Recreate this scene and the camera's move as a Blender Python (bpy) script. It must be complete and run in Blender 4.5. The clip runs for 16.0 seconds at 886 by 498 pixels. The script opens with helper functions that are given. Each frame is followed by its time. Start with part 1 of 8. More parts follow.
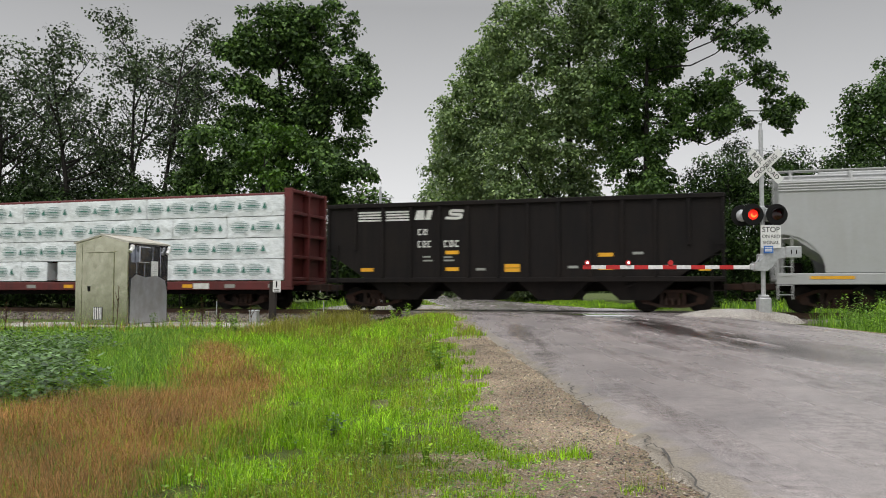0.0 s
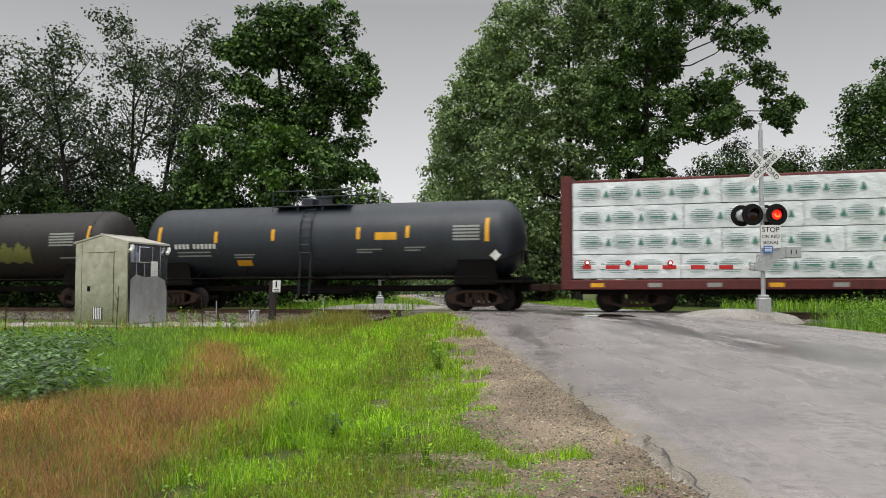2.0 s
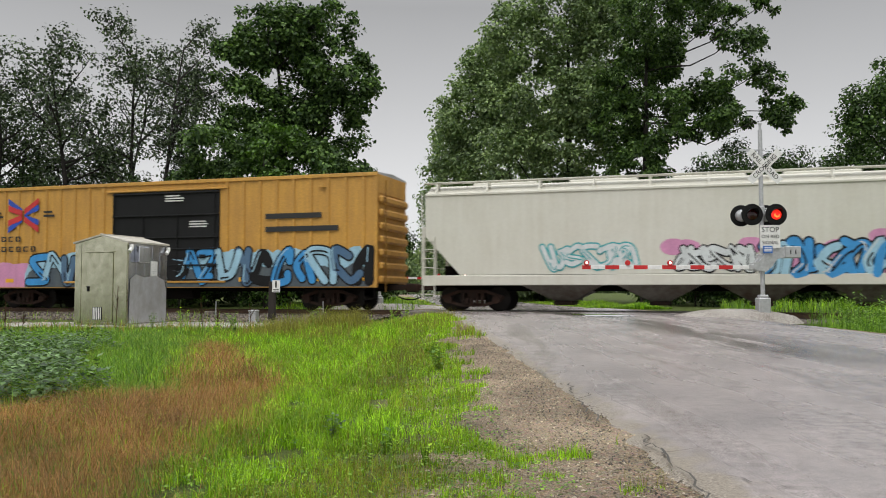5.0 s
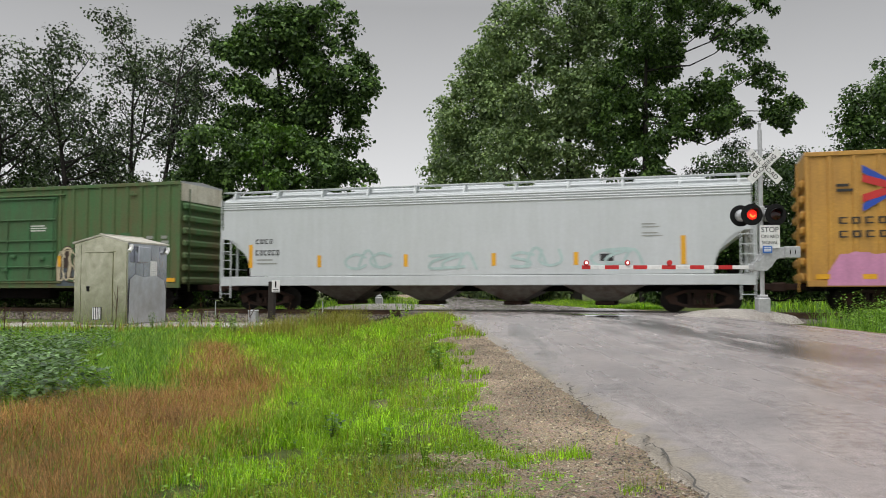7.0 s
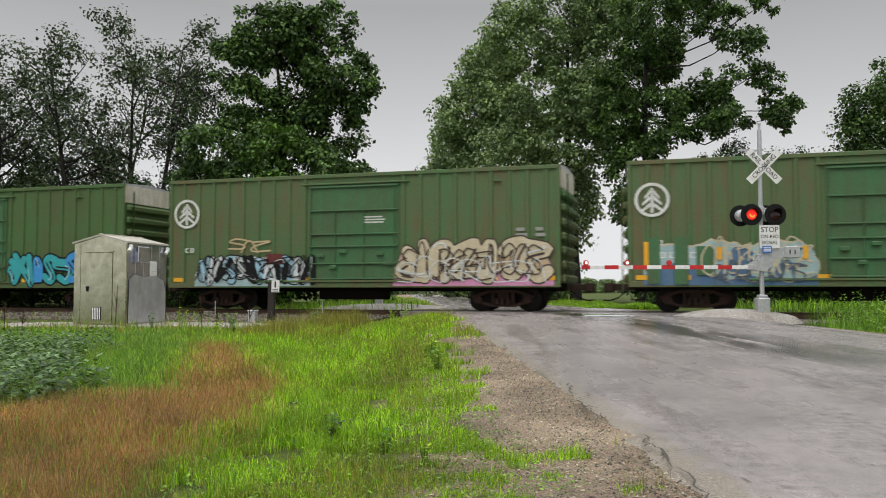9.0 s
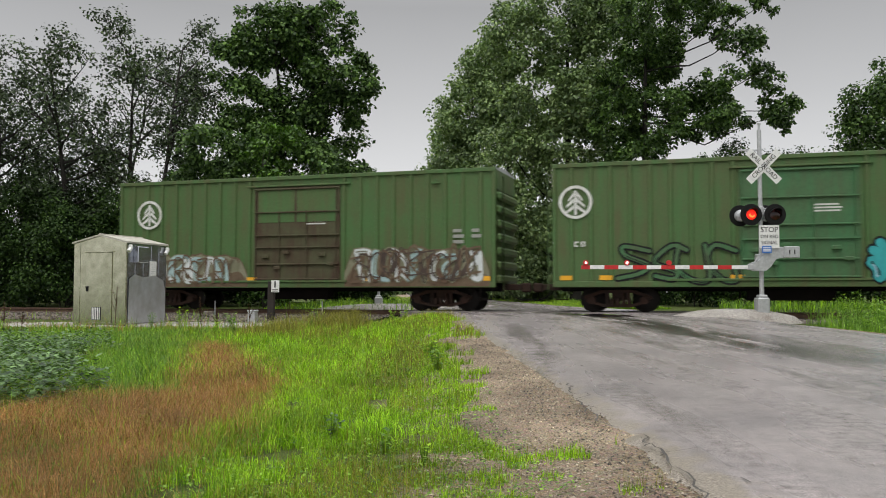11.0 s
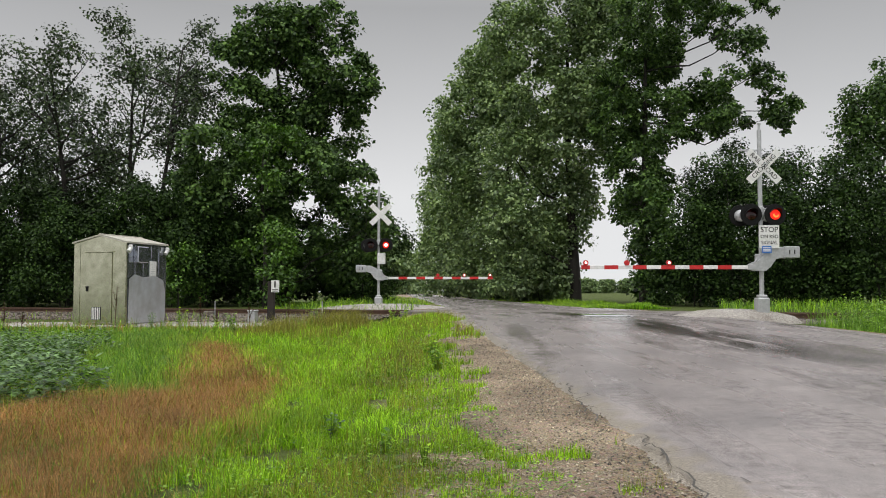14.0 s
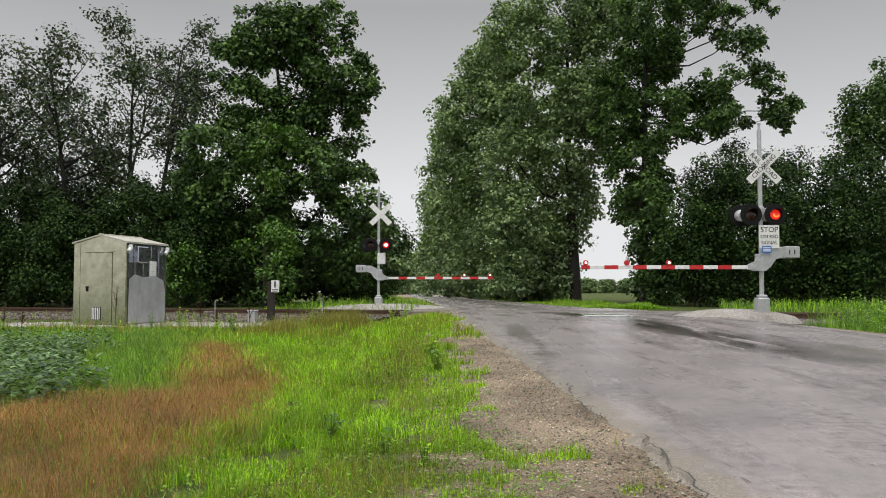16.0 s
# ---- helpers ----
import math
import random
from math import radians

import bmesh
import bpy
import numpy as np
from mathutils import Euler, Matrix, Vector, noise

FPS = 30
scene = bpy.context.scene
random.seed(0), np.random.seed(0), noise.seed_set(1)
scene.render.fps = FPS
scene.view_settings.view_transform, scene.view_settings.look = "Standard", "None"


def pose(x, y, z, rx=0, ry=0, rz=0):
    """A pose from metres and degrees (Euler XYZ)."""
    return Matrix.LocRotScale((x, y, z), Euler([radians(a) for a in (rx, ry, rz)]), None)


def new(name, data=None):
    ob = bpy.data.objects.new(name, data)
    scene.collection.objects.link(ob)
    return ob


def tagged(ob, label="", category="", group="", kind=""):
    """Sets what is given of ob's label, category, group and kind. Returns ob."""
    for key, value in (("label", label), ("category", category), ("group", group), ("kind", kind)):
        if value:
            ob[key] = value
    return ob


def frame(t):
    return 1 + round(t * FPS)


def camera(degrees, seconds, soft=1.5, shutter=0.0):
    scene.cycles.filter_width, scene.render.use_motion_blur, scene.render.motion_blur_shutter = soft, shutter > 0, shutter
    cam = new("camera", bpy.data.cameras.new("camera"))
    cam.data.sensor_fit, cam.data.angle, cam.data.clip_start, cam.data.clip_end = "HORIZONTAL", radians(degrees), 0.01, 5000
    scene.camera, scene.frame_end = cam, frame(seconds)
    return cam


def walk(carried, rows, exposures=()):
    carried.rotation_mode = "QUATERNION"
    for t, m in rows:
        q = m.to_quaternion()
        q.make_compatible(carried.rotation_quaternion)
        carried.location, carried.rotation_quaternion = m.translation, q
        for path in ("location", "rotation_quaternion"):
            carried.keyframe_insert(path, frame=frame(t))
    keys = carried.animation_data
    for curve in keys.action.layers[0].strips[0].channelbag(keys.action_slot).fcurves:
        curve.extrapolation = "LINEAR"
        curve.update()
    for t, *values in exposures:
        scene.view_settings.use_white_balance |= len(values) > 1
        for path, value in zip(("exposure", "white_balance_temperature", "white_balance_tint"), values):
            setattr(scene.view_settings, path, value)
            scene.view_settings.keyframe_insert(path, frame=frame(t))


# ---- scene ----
# The camera stands 0.7 m above the rails, beside a country road; z = 0 is the top of the rails.
PITCH = 2.844
EYE = (0.0, 0.0, 0.7)
SECONDS = 16.0
cam = camera(54.27, SECONDS, soft=1.0, shutter=0.18)
walk(cam, [(0, pose(*EYE, 90 + PITCH, 0, 0.04)), (6, pose(*EYE, 90 + PITCH, 0, -0.01)), (12, pose(*EYE, 90 + PITCH, 0, -0.06)),
           (16, pose(*EYE, 90 + PITCH, 0, -0.06))])

# ---- light: a rainy overcast sky, bright low down, and a very soft sun behind the cloud ----
SUN_EL, SUN_AZ = radians(58), radians(200)
world = bpy.data.worlds.new("overcast_sky")
scene.world = world
world.use_nodes = True
wn, wl = world.node_tree.nodes, world.node_tree.links
wn.clear()
w_out, w_bg = wn.new("ShaderNodeOutputWorld"), wn.new("ShaderNodeBackground")
w_sky = wn.new("ShaderNodeTexSky")
w_sky.sky_type, w_sky.sun_disc, w_sky.sun_elevation, w_sky.sun_rotation = "NISHITA", False, SUN_EL, SUN_AZ
w_geo, w_sep, w_ramp = wn.new("ShaderNodeTexCoord"), wn.new("ShaderNodeSeparateXYZ"), wn.new("ShaderNodeValToRGB")
w_noise, w_mul, w_add, w_mix = wn.new("ShaderNodeTexNoise"), wn.new("ShaderNodeMath"), wn.new("ShaderNodeMath"), wn.new("ShaderNodeMix")
w_noise.inputs["Scale"].default_value, w_noise.inputs["Detail"].default_value = 2.2, 4
w_mul.operation, w_mul.inputs[1].default_value = "MULTIPLY", 0.05
w_mix.data_type, w_mix.inputs[0].default_value = "RGBA", 0.004
cr = w_ramp.color_ramp
cr.elements[0].position, cr.elements[0].color = 0.0, (0.80, 0.81, 0.83, 1)
cr.elements[1].position, cr.elements[1].color = 1.0, (1.75, 1.76, 1.78, 1)
for p, c in ((0.13, 0.76), (0.24, 0.55), (0.34, 0.40), (0.55, 0.75)):
    e = cr.elements.new(p)
    e.color = (c, c, c * 1.008, 1)
wl.new(w_geo.outputs["Generated"], w_sep.inputs[0])
wl.new(w_geo.outputs["Generated"], w_noise.inputs["Vector"])
wl.new(w_noise.outputs["Fac"], w_mul.inputs[0])
wl.new(w_sep.outputs["Z"], w_add.inputs[0])
wl.new(w_mul.outputs[0], w_add.inputs[1])
wl.new(w_add.outputs[0], w_ramp.inputs[0])
wl.new(w_ramp.outputs[0], w_mix.inputs[6])
wl.new(w_sky.outputs[0], w_mix.inputs[7])
wl.new(w_mix.outputs[2], w_bg.inputs["Color"])
w_bg.inputs["Strength"].default_value = 1.0
wl.new(w_bg.outputs[0], w_out.inputs["Surface"])
sun_data = bpy.data.lights.new("sun", "SUN")
sun_data.energy, sun_data.angle, sun_data.color = 1.5, radians(40), (1.0, 0.98, 0.95)
sun = new("sun", sun_data)
sun.matrix_world = pose(0, 0, 60, 32, 0, -20)

# ---- the plan ----
THETA = radians(17.38)                      # the track runs to the side and slightly towards the camera
U, N = (math.cos(THETA), -math.sin(THETA)), (math.sin(THETA), math.cos(THETA))
SPEED = 16.6
FLASH_START, FLASH_HALF = 0.474, 0.554      # when the crossing lamps first change over, and how long each stays lit
PSI = radians(2.96)                         # the road's turn to the left


def on_track(s, d, z=0.0):
    """Along the track s metres, d metres beyond the near side of the cars."""
    return (s * U[0] + d * N[0], 31.0 + s * U[1] + d * N[1], z)


def track_d(x, y):
    return x * N[0] + (y - 31.0) * N[1]


def lateral(x, y):
    return x * math.cos(PSI) + y * math.sin(PSI)


def along(l, y):
    """The place on the road's grid: l metres to the side of the camera's line along the road, at depth y."""
    return ((l - y * math.sin(PSI)) / math.cos(PSI), y)


def ease(a, b, v):
    t = min(1.0, max(0.0, (v - a) / (b - a)))
    return t * t * (3 - 2 * t)


def road_z(x, y):
    return -0.26 * (1 - ease(2, 23, y))


def road_top(l, y):
    """The height of the cambered road surface; it is flat at the crossing."""
    c = (l - 1.49) / 7.55
    return road_z(0, y) + 0.05 * max(0.0, 1 - (2 * c - 1) ** 2) * (1 - ease(24, 29, y) * (1 - ease(36, 44, y)))


def ground_z(x, y):
    l, d = lateral(x, y), track_d(x, y)
    off = -0.30 + 0.04 * noise.noise(Vector((x * 0.4, y * 0.4, 3)))
    far = ease(3.5, 8, d)
    off = off * (1 - far) + (-0.05 + 0.10 * noise.noise(Vector((x * 0.08, y * 0.08, 7)))) * far
    inside = ease(-0.6, 1.2, l) * (1 - ease(9.2, 10.6, l))
    return (road_z(x, y) - 0.035) * inside + off * (1 - inside)


# ---- materials ----
def shader(name, rough=0.6, metal=0.0, spec=0.5):
    m = bpy.data.materials.new(name)
    m.use_nodes = True
    n = m.node_tree.nodes
    b = n["Principled BSDF"]
    b.inputs["Roughness"].default_value, b.inputs["Metallic"].default_value = rough, metal
    b.inputs["Specular IOR Level"].default_value = spec
    return m, n, m.node_tree.links, b


def ramp_of(n, stops):
    r = n.new("ShaderNodeValToRGB")
    e = r.color_ramp.elements
    e[0].position, e[0].color = stops[0][0], (*stops[0][1], 1)
    e[1].position, e[1].color = stops[-1][0], (*stops[-1][1], 1)
    for p, c in stops[1:-1]:
        e.new(p).color = (*c, 1)
    return r


def noise_of(n, l, scale, detail=4, rough=0.55, stretch=None, space="Object"):
    t = n.new("ShaderNodeTexNoise")
    t.inputs["Scale"].default_value, t.inputs["Detail"].default_value, t.inputs["Roughness"].default_value = scale, detail, rough
    c = n.new("ShaderNodeTexCoord")
    if stretch:
        mp = n.new("ShaderNodeMapping")
        mp.inputs["Scale"].default_value = stretch
        l.new(c.outputs[space], mp.inputs[0])
        l.new(mp.outputs[0], t.inputs["Vector"])
    else:
        l.new(c.outputs[space], t.inputs["Vector"])
    return t


def mixed(n, l, a, b, fac, how="MIX"):
    """A mix of two colours or sockets."""
    m = n.new("ShaderNodeMix")
    m.data_type, m.blend_type = "RGBA", how
    for v, k in ((fac, 0), (a, 6), (b, 7)):
        if isinstance(v, (int, float)):
            m.inputs[k].default_value = v
        elif isinstance(v, tuple):
            m.inputs[k].default_value = (*v, 1)
        else:
            l.new(v, m.inputs[k])
    return m.outputs[2]


def bumped(n, l, b, height, strength=0.3, distance=0.01):
    u = n.new("ShaderNodeBump")
    u.inputs["Strength"].default_value, u.inputs["Distance"].default_value = strength, distance
    l.new(height, u.inputs["Height"])
    l.new(u.outputs[0], b.inputs["Normal"])


def worn(name, col, dirt=None, rough=0.55, metal=0.0, grime=0.5, big=0.6, fine=14, streak=True, bump=0.15, var=0.12, depth=0.004, spec=0.5):
    """Paint or metal with stains at a large scale, streaks that run down, and fine grain."""
    m, n, l, b = shader(name, rough, metal, spec)
    dirt = dirt or tuple(c * 0.45 for c in col)
    a = noise_of(n, l, big, 6, 0.62)
    s = noise_of(n, l, 3.0, 5, 0.6, (1.6, 1.6, 0.18)) if streak else noise_of(n, l, 3.0, 5, 0.6)
    f = noise_of(n, l, fine, 3)
    r = ramp_of(n, [(0.40, (0, 0, 0)), (0.64, (1, 1, 1))])
    mul = n.new("ShaderNodeMath")
    mul.operation = "MULTIPLY"
    l.new(a.outputs[0], mul.inputs[0])
    l.new(s.outputs[0], mul.inputs[1])
    sq = n.new("ShaderNodeMath")
    sq.operation = "SQRT"
    l.new(mul.outputs[0], sq.inputs[0])
    l.new(sq.outputs[0], r.inputs[0])
    g = n.new("ShaderNodeMath")
    g.operation, g.inputs[1].default_value = "MULTIPLY", grime
    l.new(r.outputs[0], g.inputs[0])
    c = mixed(n, l, col, dirt, g.outputs[0])
    fr = ramp_of(n, [(0.3, (1 - var,) * 3), (0.7, (1 + var,) * 3)])
    l.new(f.outputs[0], fr.inputs[0])
    l.new(mixed(n, l, c, fr.outputs[0], 1.0, "MULTIPLY"), b.inputs["Base Color"])
    rr = n.new("ShaderNodeMapRange")
    rr.inputs[3].default_value, rr.inputs[4].default_value = max(0.05, rough - 0.12), min(1, rough + 0.15)
    l.new(a.outputs[0], rr.inputs[0])
    l.new(rr.outputs[0], b.inputs["Roughness"])
    bumped(n, l, b, f.outputs[0], bump, depth)
    return m


def leafy(name, dark, light, rough=0.5, through_light=0.25, spec=0.3, patch=0.9, swing=0.5):
    """Leaves and blades, each with its own tone."""
    m, n, l, b = shader(name, rough, 0, spec)
    g = n.new("ShaderNodeNewGeometry")
    r = ramp_of(n, [(0.0, dark), (0.6, tuple(p * 0.65 + q * 0.35 for p, q in zip(dark, light))), (1.0, light)])
    l.new(g.outputs["Random Per Island"], r.inputs[0])
    big = noise_of(n, l, patch, 4, 0.6)
    br = ramp_of(n, [(0.3, (1 - swing, 1 - swing, 1 - swing * 0.9)), (0.7, (1 + swing * 1.1, 1 + swing, 1 + swing * 0.6))])
    l.new(big.outputs[0], br.inputs[0])
    c = mixed(n, l, r.outputs[0], br.outputs[0], 1.0, "MULTIPLY")
    l.new(c, b.inputs["Base Color"])
    t, x = n.new("ShaderNodeBsdfTranslucent"), n.new("ShaderNodeMixShader")
    l.new(mixed(n, l, c, (1.1, 1.25, 0.6), 1.0, "MULTIPLY"), t.inputs["Color"])
    x.inputs[0].default_value = through_light
    l.new(b.outputs[0], x.inputs[1])
    l.new(t.outputs[0], x.inputs[2])
    l.new(x.outputs[0], n["Material Output"].inputs["Surface"])
    return m


def glowing(name, col, power):
    m, n, l, b = shader(name, 0.3)
    b.inputs["Base Color"].default_value = (*col, 1)
    b.inputs["Emission Color"].default_value = (*col, 1)
    b.inputs["Emission Strength"].default_value = power
    return m


def plain(name, col, rough=0.5, metal=0.0, spec=0.5):
    return worn(name, col, rough=rough, metal=metal, grime=0.35, big=1.2, var=0.08, bump=0.05, spec=spec)


def make_ground_mat():
    """Soil under grass, a gravel verge beside the road, pale ballast chips round the hut."""
    m, n, l, b = shader("soil_and_gravel", 0.9, 0, 0.2)
    c = n.new("ShaderNodeTexCoord")
    turn = n.new("ShaderNodeMapping")
    turn.vector_type, turn.inputs["Rotation"].default_value = "POINT", (0, 0, -PSI)
    l.new(c.outputs["Object"], turn.inputs[0])
    sep = n.new("ShaderNodeSeparateXYZ")
    l.new(turn.outputs[0], sep.inputs[0])
    wob = noise_of(n, l, 0.9, 5)
    ad = n.new("ShaderNodeMath")
    ad.operation = "MULTIPLY_ADD"
    l.new(wob.outputs[0], ad.inputs[0])
    ad.inputs[1].default_value = 1.2
    l.new(sep.outputs["X"], ad.inputs[2])
    verge = ramp_of(n, [(0.0, (0, 0, 0)), (0.35, (0, 0, 0)), (0.55, (1, 1, 1)), (1.0, (1, 1, 1))])
    mr = n.new("ShaderNodeMapRange")
    mr.inputs[1].default_value, mr.inputs[2].default_value = -0.6, 2.2
    l.new(ad.outputs[0], mr.inputs[0])
    l.new(mr.outputs[0], verge.inputs[0])
    past = n.new("ShaderNodeMapRange")
    past.inputs[1].default_value, past.inputs[2].default_value = 10.6, 10.2
    l.new(sep.outputs["X"], past.inputs[0])
    vm = mixed(n, l, verge.outputs[0], past.outputs[0], 1.0, "MULTIPLY")
    soil_n, grit, stones = noise_of(n, l, 6, 6), noise_of(n, l, 70, 4), n.new("ShaderNodeTexVoronoi")
    stones.inputs["Scale"].default_value = 45
    l.new(c.outputs["Object"], stones.inputs["Vector"])
    soil = ramp_of(n, [(0.3, (0.045, 0.065, 0.014)), (0.7, (0.10, 0.13, 0.03))])
    l.new(soil_n.outputs[0], soil.inputs[0])
    sand = ramp_of(n, [(0.3, (0.17, 0.132, 0.092)), (0.7, (0.37, 0.295, 0.212))])
    l.new(wob.outputs[0], sand.inputs[0])
    peb = mixed(n, l, sand.outputs[0], stones.outputs["Color"], 0.16, "SOFT_LIGHT")
    gr = ramp_of(n, [(0.34, (0.48, 0.47, 0.46)), (0.5, (1, 1, 1)), (0.66, (1.5, 1.47, 1.42))])
    l.new(grit.outputs[0], gr.inputs[0])
    peb = mixed(n, l, peb, gr.outputs[0], 1.0, "MULTIPLY")
    l.new(mixed(n, l, soil.outputs[0], peb, vm), b.inputs["Base Color"])
    hm = n.new("ShaderNodeMath")
    l.new(grit.outputs[0], hm.inputs[0])
    l.new(stones.outputs["Distance"], hm.inputs[1])
    bumped(n, l, b, hm.outputs[0], 0.9, 0.02)
    return m


def make_asphalt():
    """Wet, worn asphalt: pale aggregate, darker wheel paths and damp streaks along the road, patches of standing water."""
    m, n, l, b = shader("wet_asphalt", 0.45, 0, 0.5)
    grain, blot, streak = noise_of(n, l, 130, 3), noise_of(n, l, 0.8, 6, 0.6), noise_of(n, l, 1.0, 4, 0.55, (1.7, 0.22, 1))
    base = ramp_of(n, [(0.3, (0.150, 0.133, 0.130)), (0.7, (0.420, 0.380, 0.372))])
    l.new(grain.outputs[0], base.inputs[0])
    bl = ramp_of(n, [(0.3, (0.72, 0.72, 0.74)), (0.7, (1.25, 1.23, 1.22))])
    l.new(blot.outputs[0], bl.inputs[0])
    st = ramp_of(n, [(0.36, (0.42, 0.39, 0.38)), (0.45, (1, 1, 1))])
    l.new(streak.outputs[0], st.inputs[0])
    c = mixed(n, l, base.outputs[0], bl.outputs[0], 1.0, "MULTIPLY")
    mid = noise_of(n, l, 9, 5, 0.7)
    md = ramp_of(n, [(0.32, (0.62, 0.60, 0.58)), (0.5, (1, 1, 1)), (0.72, (1.32, 1.29, 1.27))])
    l.new(mid.outputs[0], md.inputs[0])
    c = mixed(n, l, c, md.outputs[0], 0.8, "MULTIPLY")
    c = mixed(n, l, c, st.outputs[0], 0.28, "MULTIPLY")
    # a wheel path where rain water stands and darkens the surface, strongest near the crossing
    tc, turn, sp = n.new("ShaderNodeTexCoord"), n.new("ShaderNodeMapping"), n.new("ShaderNodeSeparateXYZ")
    turn.inputs["Rotation"].default_value = (0, 0, -PSI)
    l.new(tc.outputs["Object"], turn.inputs[0])
    l.new(turn.outputs[0], sp.inputs[0])
    band, reach, wet_n = n.new("ShaderNodeValToRGB"), n.new("ShaderNodeValToRGB"), noise_of(n, l, 1.0, 5, 0.6, (2.2, 0.32, 1))
    for r, stops in ((band, ((0.0, 0), (0.33, 0.0), (0.44, 1), (0.52, 1), (0.66, 0.0), (1.0, 0))), (reach, ((0.0, 0), (0.16, 0.2), (0.26, 0.75), (0.5, 0.95), (0.8, 1), (1.0, 0.4)))):
        e = r.color_ramp.elements
        e[0].position, e[0].color = stops[0][0], (stops[0][1],) * 3 + (1,)
        e[1].position, e[1].color = stops[-1][0], (stops[-1][1],) * 3 + (1,)
        for q, v in stops[1:-1]:
            e.new(q).color = (v, v, v, 1)
    for axis, lo, hi, r in (("X", 2.6, 8.2, band), ("Y", 5.0, 32.0, reach)):
        mr = n.new("ShaderNodeMapRange")
        mr.inputs[1].default_value, mr.inputs[2].default_value = lo, hi
        l.new(sp.outputs[axis], mr.inputs[0])
        l.new(mr.outputs[0], r.inputs[0])
    wr = ramp_of(n, [(0.40, (0, 0, 0)), (0.50, (1, 1, 1))])
    l.new(wet_n.outputs[0], wr.inputs[0])
    # gravel and grit trodden over the broken left edge
    spill, sp_n = n.new("ShaderNodeMapRange"), noise_of(n, l, 5.0, 6, 0.7)
    spill.inputs[1].default_value, spill.inputs[2].default_value = 2.0, 1.28
    l.new(sp.outputs["X"], spill.inputs[0])
    sm = n.new("ShaderNodeMath")
    l.new(spill.outputs[0], sm.inputs[0])
    l.new(sp_n.outputs[0], sm.inputs[1])
    sr = ramp_of(n, [(0.84, (0, 0, 0)), (0.98, (0.75, 0.75, 0.75)), (1.3, (1, 1, 1))])
    l.new(sm.outputs[0], sr.inputs[0])
    grit = ramp_of(n, [(0.30, (0.07, 0.06, 0.05)), (0.48, (0.24, 0.205, 0.165)), (0.72, (0.52, 0.46, 0.39))])
    l.new(noise_of(n, l, 75, 4, 0.75).outputs[0], grit.inputs[0])
    c = mixed(n, l, c, grit.outputs[0], sr.outputs[0])
    wet = mixed(n, l, mixed(n, l, band.outputs[0], reach.outputs[0], 1.0, "MULTIPLY"), wr.outputs[0], 1.0, "MULTIPLY")
    l.new(mixed(n, l, c, (0.045, 0.036, 0.033), wet), b.inputs["Base Color"])
    rr = ramp_of(n, [(0.32, (0.16,) * 3), (0.46, (0.26,) * 3), (0.8, (0.34,) * 3)])
    l.new(streak.outputs[0], rr.inputs[0])
    l.new(mixed(n, l, rr.outputs[0], (0.12, 0.12, 0.12), wet), b.inputs["Roughness"])
    bumped(n, l, b, grain.outputs[0], 0.35, 0.006)
    return m


def make_chips(name, dark, light, scale=28):
    m, n, l, b = shader(name, 0.85, 0, 0.3)
    v = n.new("ShaderNodeTexVoronoi")
    v.inputs["Scale"].default_value = scale
    c = n.new("ShaderNodeTexCoord")
    l.new(c.outputs["Object"], v.inputs["Vector"])
    sep = n.new("ShaderNodeSeparateColor")
    l.new(v.outputs["Color"], sep.inputs[0])
    r = ramp_of(n, [(0.0, dark), (1.0, light)])
    l.new(sep.outputs[0], r.inputs[0])
    bl = noise_of(n, l, 0.7, 5)
    br = ramp_of(n, [(0.3, (0.65, 0.62, 0.6)), (0.7, (1.15, 1.15, 1.15))])
    l.new(bl.outputs[0], br.inputs[0])
    l.new(mixed(n, l, r.outputs[0], br.outputs[0], 1.0, "MULTIPLY"), b.inputs["Base Color"])
    bumped(n, l, b, v.outputs["Distance"], 1.0, 0.03)
    return m


def still_water():
    m, n, l, b = shader("standing_water", 0.0, 0, 0.5)
    c = ramp_of(n, [(0.35, (0.020, 0.019, 0.018)), (0.65, (0.045, 0.042, 0.040))])
    l.new(noise_of(n, l, 3, 4).outputs[0], c.inputs[0])
    l.new(c.outputs[0], b.inputs["Base Color"])
    return m


